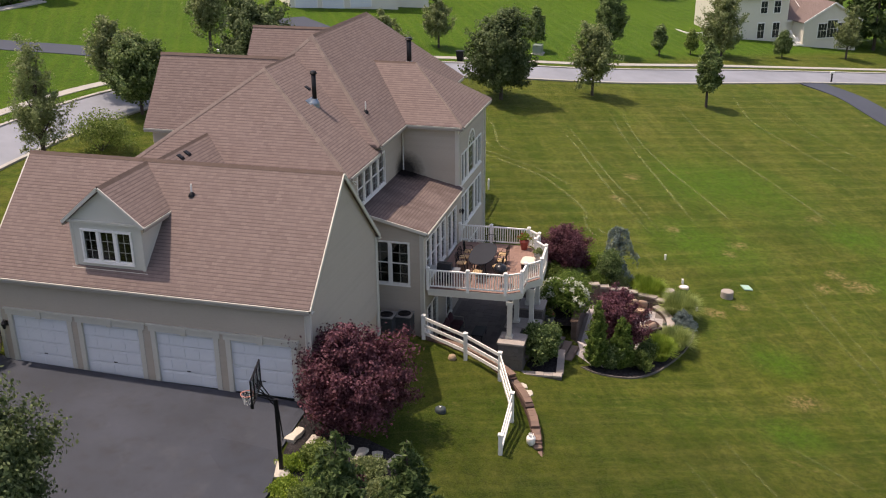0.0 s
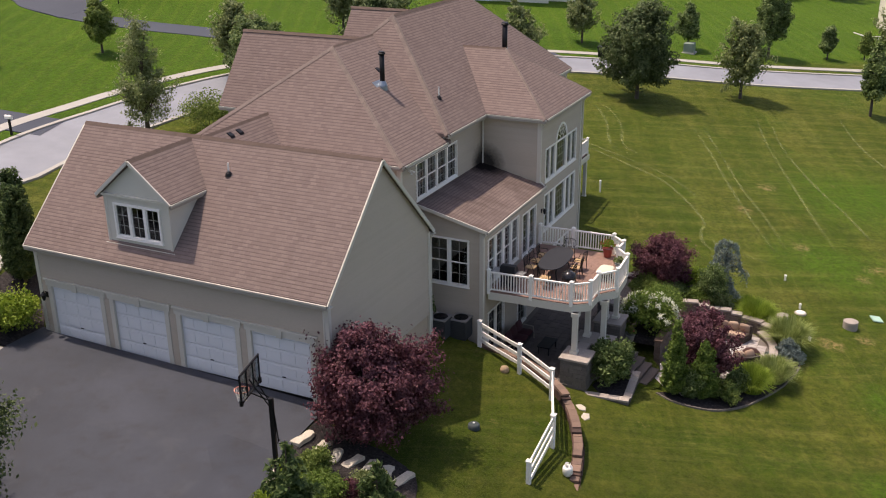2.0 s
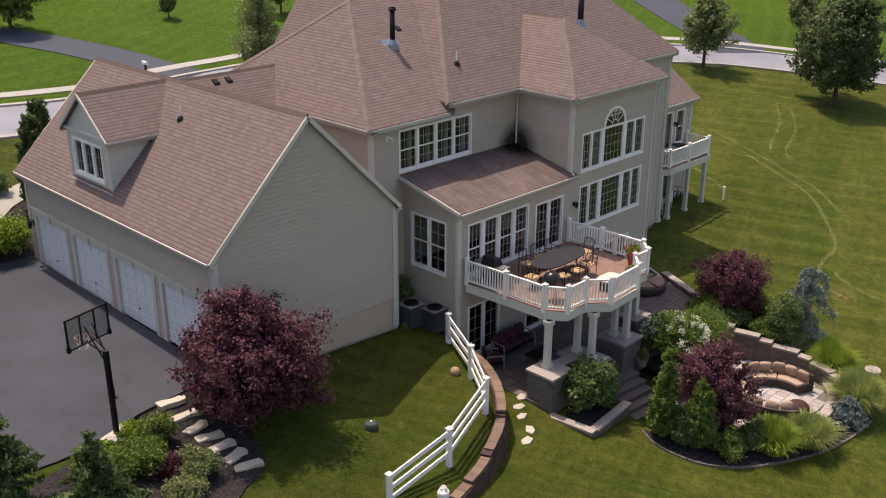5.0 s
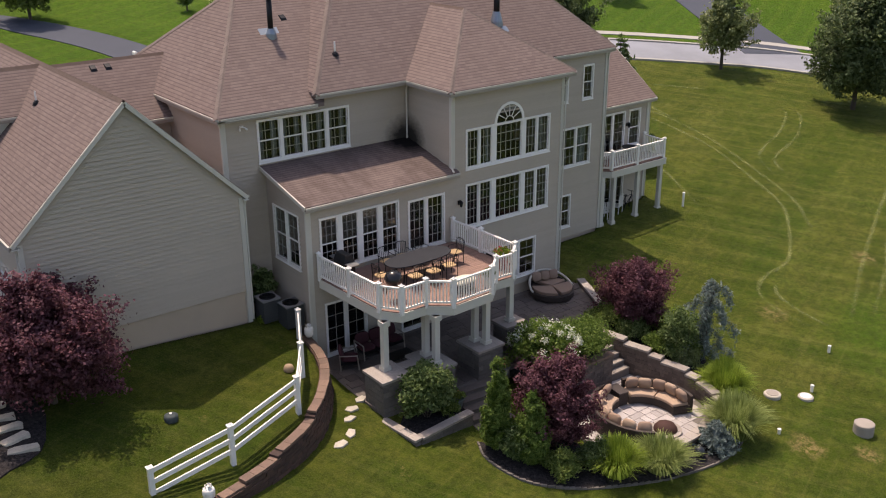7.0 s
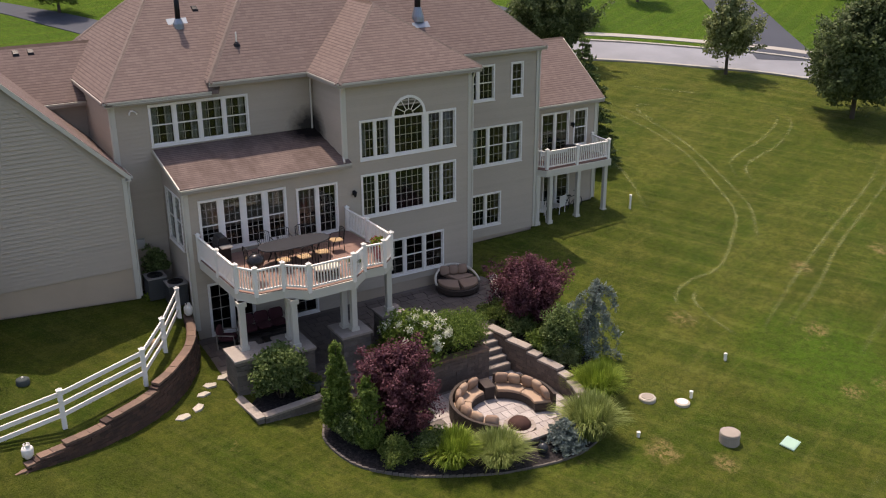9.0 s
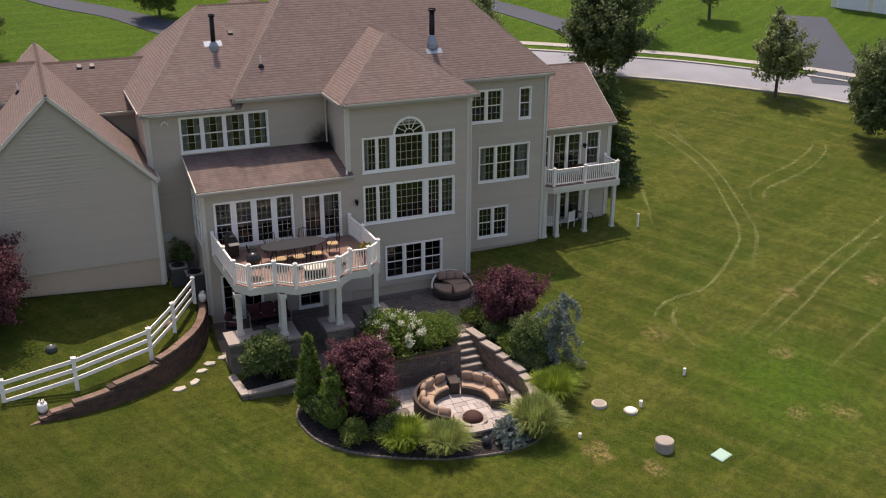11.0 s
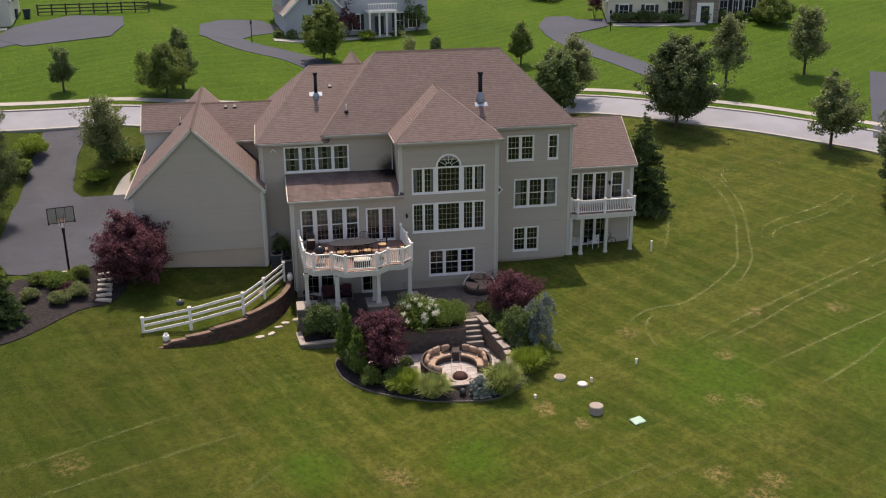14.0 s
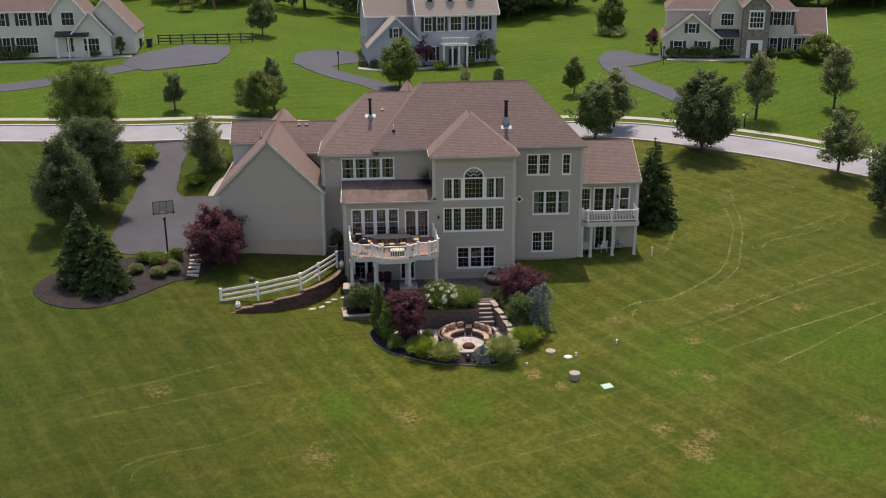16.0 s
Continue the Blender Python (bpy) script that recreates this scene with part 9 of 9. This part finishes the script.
# ---- tyre tracks and bare patches in the lawn ----
def worn_material(name, strength):
    k = Nodes(name)
    n1, n2 = k.noise(0.8, 4, 0.7), k.noise(7, 4, 0.7)
    c = k.mix(n2, (0.29, 0.31, 0.13), (0.19, 0.225, 0.07))
    k.bump(k.noise(26, 4, 0.75), 0.8, 0.05)
    k.done(c, 0.95, 0, 0.1)
    tr = k.n.new("ShaderNodeBsdfTransparent")
    mx = k.n.new("ShaderNodeMixShader")
    a = k.math("MULTIPLY", k.ramp(n1, (0.34, 0.1), (0.56, 1.0)), k.ramp(n2, (0.36, 0.1), (0.58, 1.0)))
    u_, v_, _ = k.xyz(k.tc.outputs["UV"])
    u_ = k.math("MULTIPLY", k.math("SINE", k.math("MULTIPLY", u_, math.pi)), k.ramp(v_, (0.0, 0.0), (0.2, 1.0), (0.8, 1.0), (1.0, 0.0)))
    k.l.new(k.math("MULTIPLY", k.math("MULTIPLY", a, u_), strength), mx.inputs[0])
    k.l.new(tr.outputs[0], mx.inputs[1]), k.l.new(k.p.outputs[0], mx.inputs[2])
    k.l.new(mx.outputs[0], k.n["Material Output"].inputs[0])
    return k.m


WORN = worn_material("worn_grass", 0.6)
FAINT = worn_material("faintly_worn_grass", 0.3)


def track(*line):
    """One worn wheel line on the lawn, soft at its edges."""
    pts = [(p.x, p.y) for p in catmull([(a, b, 0) for a, b in line], 8)]
    dense = []
    for (ax, ay), (bx, by) in zip(pts, pts[1:]):
        n = max(1, int(math.hypot(bx - ax, by - ay) / 0.3))
        dense += [Vector((ax + (bx - ax) * i / n, ay + (by - ay) * i / n)) for i in range(n)]
    tk = Mesh()
    for i, p in enumerate(dense):
        d = (dense[min(i + 1, len(dense) - 1)] - dense[max(i - 1, 0)]).normalized()
        for o in (-0.15, 0.15):
            x, y = p.x - d.y * o, p.y + d.x * o
            tk.v.append((x, y, ground_z(x, y) + 0.03))
    tk.f = [(2 * i, 2 * i + 1, 2 * i + 3, 2 * i + 2) for i in range(len(dense) - 1)]
    nf = len(tk.f)
    tk.uv = {i: [(0, i / nf), (1, i / nf), (1, (i + 1) / nf), (0, (i + 1) / nf)] for i in range(nf)}
    lone("tyre_track", tk, FAINT if line[0][0] < 0 else WORN, "pale worn tyre track across the lawn", "track", kind="structure")


track((43.2, -3.6), (35.9, -5.7), (27.6, -8.8), (20.1, -11.7), (15.6, -13.6))
track((42.8, -4.9), (35.6, -7.0), (29.2, -9.9), (24.0, -12.9), (17.6, -16.1))
track((48.8, -9.6), (41.2, -12.0), (36.1, -14.6), (30.4, -18.1), (25.4, -21.1), (20.9, -23.5))
track((58.4, -14.7), (48.1, -16.7), (41.0, -20.8), (36.0, -24.4), (31.6, -26.3))
track((61.8, -17.1), (52.9, -19.8), (45.8, -22.8), (39.8, -27.4))
track((-18.0, -26.5), (-18.3, -25.4), (-18.1, -24.1), (-16.5, -22.9), (-14.3, -22.0), (-11.3, -20.1), (-8.7, -17.3), (-6.7, -15.2))
track((-17.0, -25.8), (-17.5, -25.1), (-17.2, -24.0), (-15.6, -23.0))
track((-8.1, -25.2), (-5.2, -24.1), (-2.2, -22.7), (0.6, -21.8), (3.2, -21.0), (14.1, -17.3))
track((-4.9, -24.7), (-2.2, -24.0), (0.5, -23.0), (3.0, -22.1), (14.4, -18.4))
track((-24.5, -19.2), (-21.5, -17.8), (-18.9, -16.5), (-14.2, -13.5), (-10.0, -11.6))
track((-24.0, -21.5), (-18.0, -18.6), (-12.0, -15.4), (-7.5, -13.2))
track((-30, -8), (-36, 6), (-38, 18))
track((-29, -8), (-35, 6), (-37, 18))
track((25.6, 17.1), (26.3, 14.6), (26.3, 9.9), (25.6, 6.1), (23.8, 1.9), (22.9, -0.0), (21.5, -1.7), (17.5, -4.6), (15.2, -5.0), (13.8, -5.5), (13.0, -6.5), (12.8, -8.0), (12.9, -9.3))
track((26.8, 16.8), (27.4, 13.2), (27.2, 9.3), (26.3, 5.9), (24.7, 1.7), (23.6, -0.7), (21.9, -2.7), (20.4, -4.2))
track((14.8, -5.8), (14.0, -6.4), (13.6, -7.8), (13.6, -9.7))
track((29.8, 13.7), (28.9, 14.4), (28.0, 13.4), (27.6, 10.6))
track((36.2, 9.0), (35.2, 7.9), (31.9, 6.1), (28.2, 4.8), (26.5, 3.5), (25.5, 1.2))
track((36.6, 9.3), (36.1, 7.6), (34.6, 6.3), (31.7, 4.8), (28.1, 3.7), (26.8, 2.5), (26.3, 1.2))
track((14.6, -9.8), (19.9, -7.1), (25.4, -4.6), (31.0, -2.2), (36.8, 0.6))
track((15.8, -10.1), (20.5, -8.0), (24.2, -6.0), (30.1, -3.4), (36.9, -0.4))
track((30.3, 18.0), (33.0, 15.6), (35.1, 13.1))
track((21.8, 10.4), (20.7, 6.8), (19.8, 4.6), (18.1, 1.2))


# ---- pavers, one by one ----
PAVER_DATA = {}
for x, y, w, h, z, mat, ob in PAVED:
    key = (w, h, mat.name)
    if key not in PAVER_DATA:
        m = Mesh()
        m.hull([(0.008, 0.008, -0.03), (w - 0.008, 0.008, -0.03), (w - 0.008, h - 0.008, -0.03), (0.008, h - 0.008, -0.03)], [(0.012, 0.012, 0), (w - 0.012, 0.012, 0), (w - 0.012, h - 0.012, 0), (0.012, h - 0.012, 0)])
        PAVER_DATA[key] = m.build("paver", mat)
    part("paver", PAVER_DATA[key], mat, ob).location = (x, y, z)

# ---- clapboards, one by one ----
for T, poly, holes, mat, w in BOARDED:
    clapboards(T, poly, holes, mat, w)
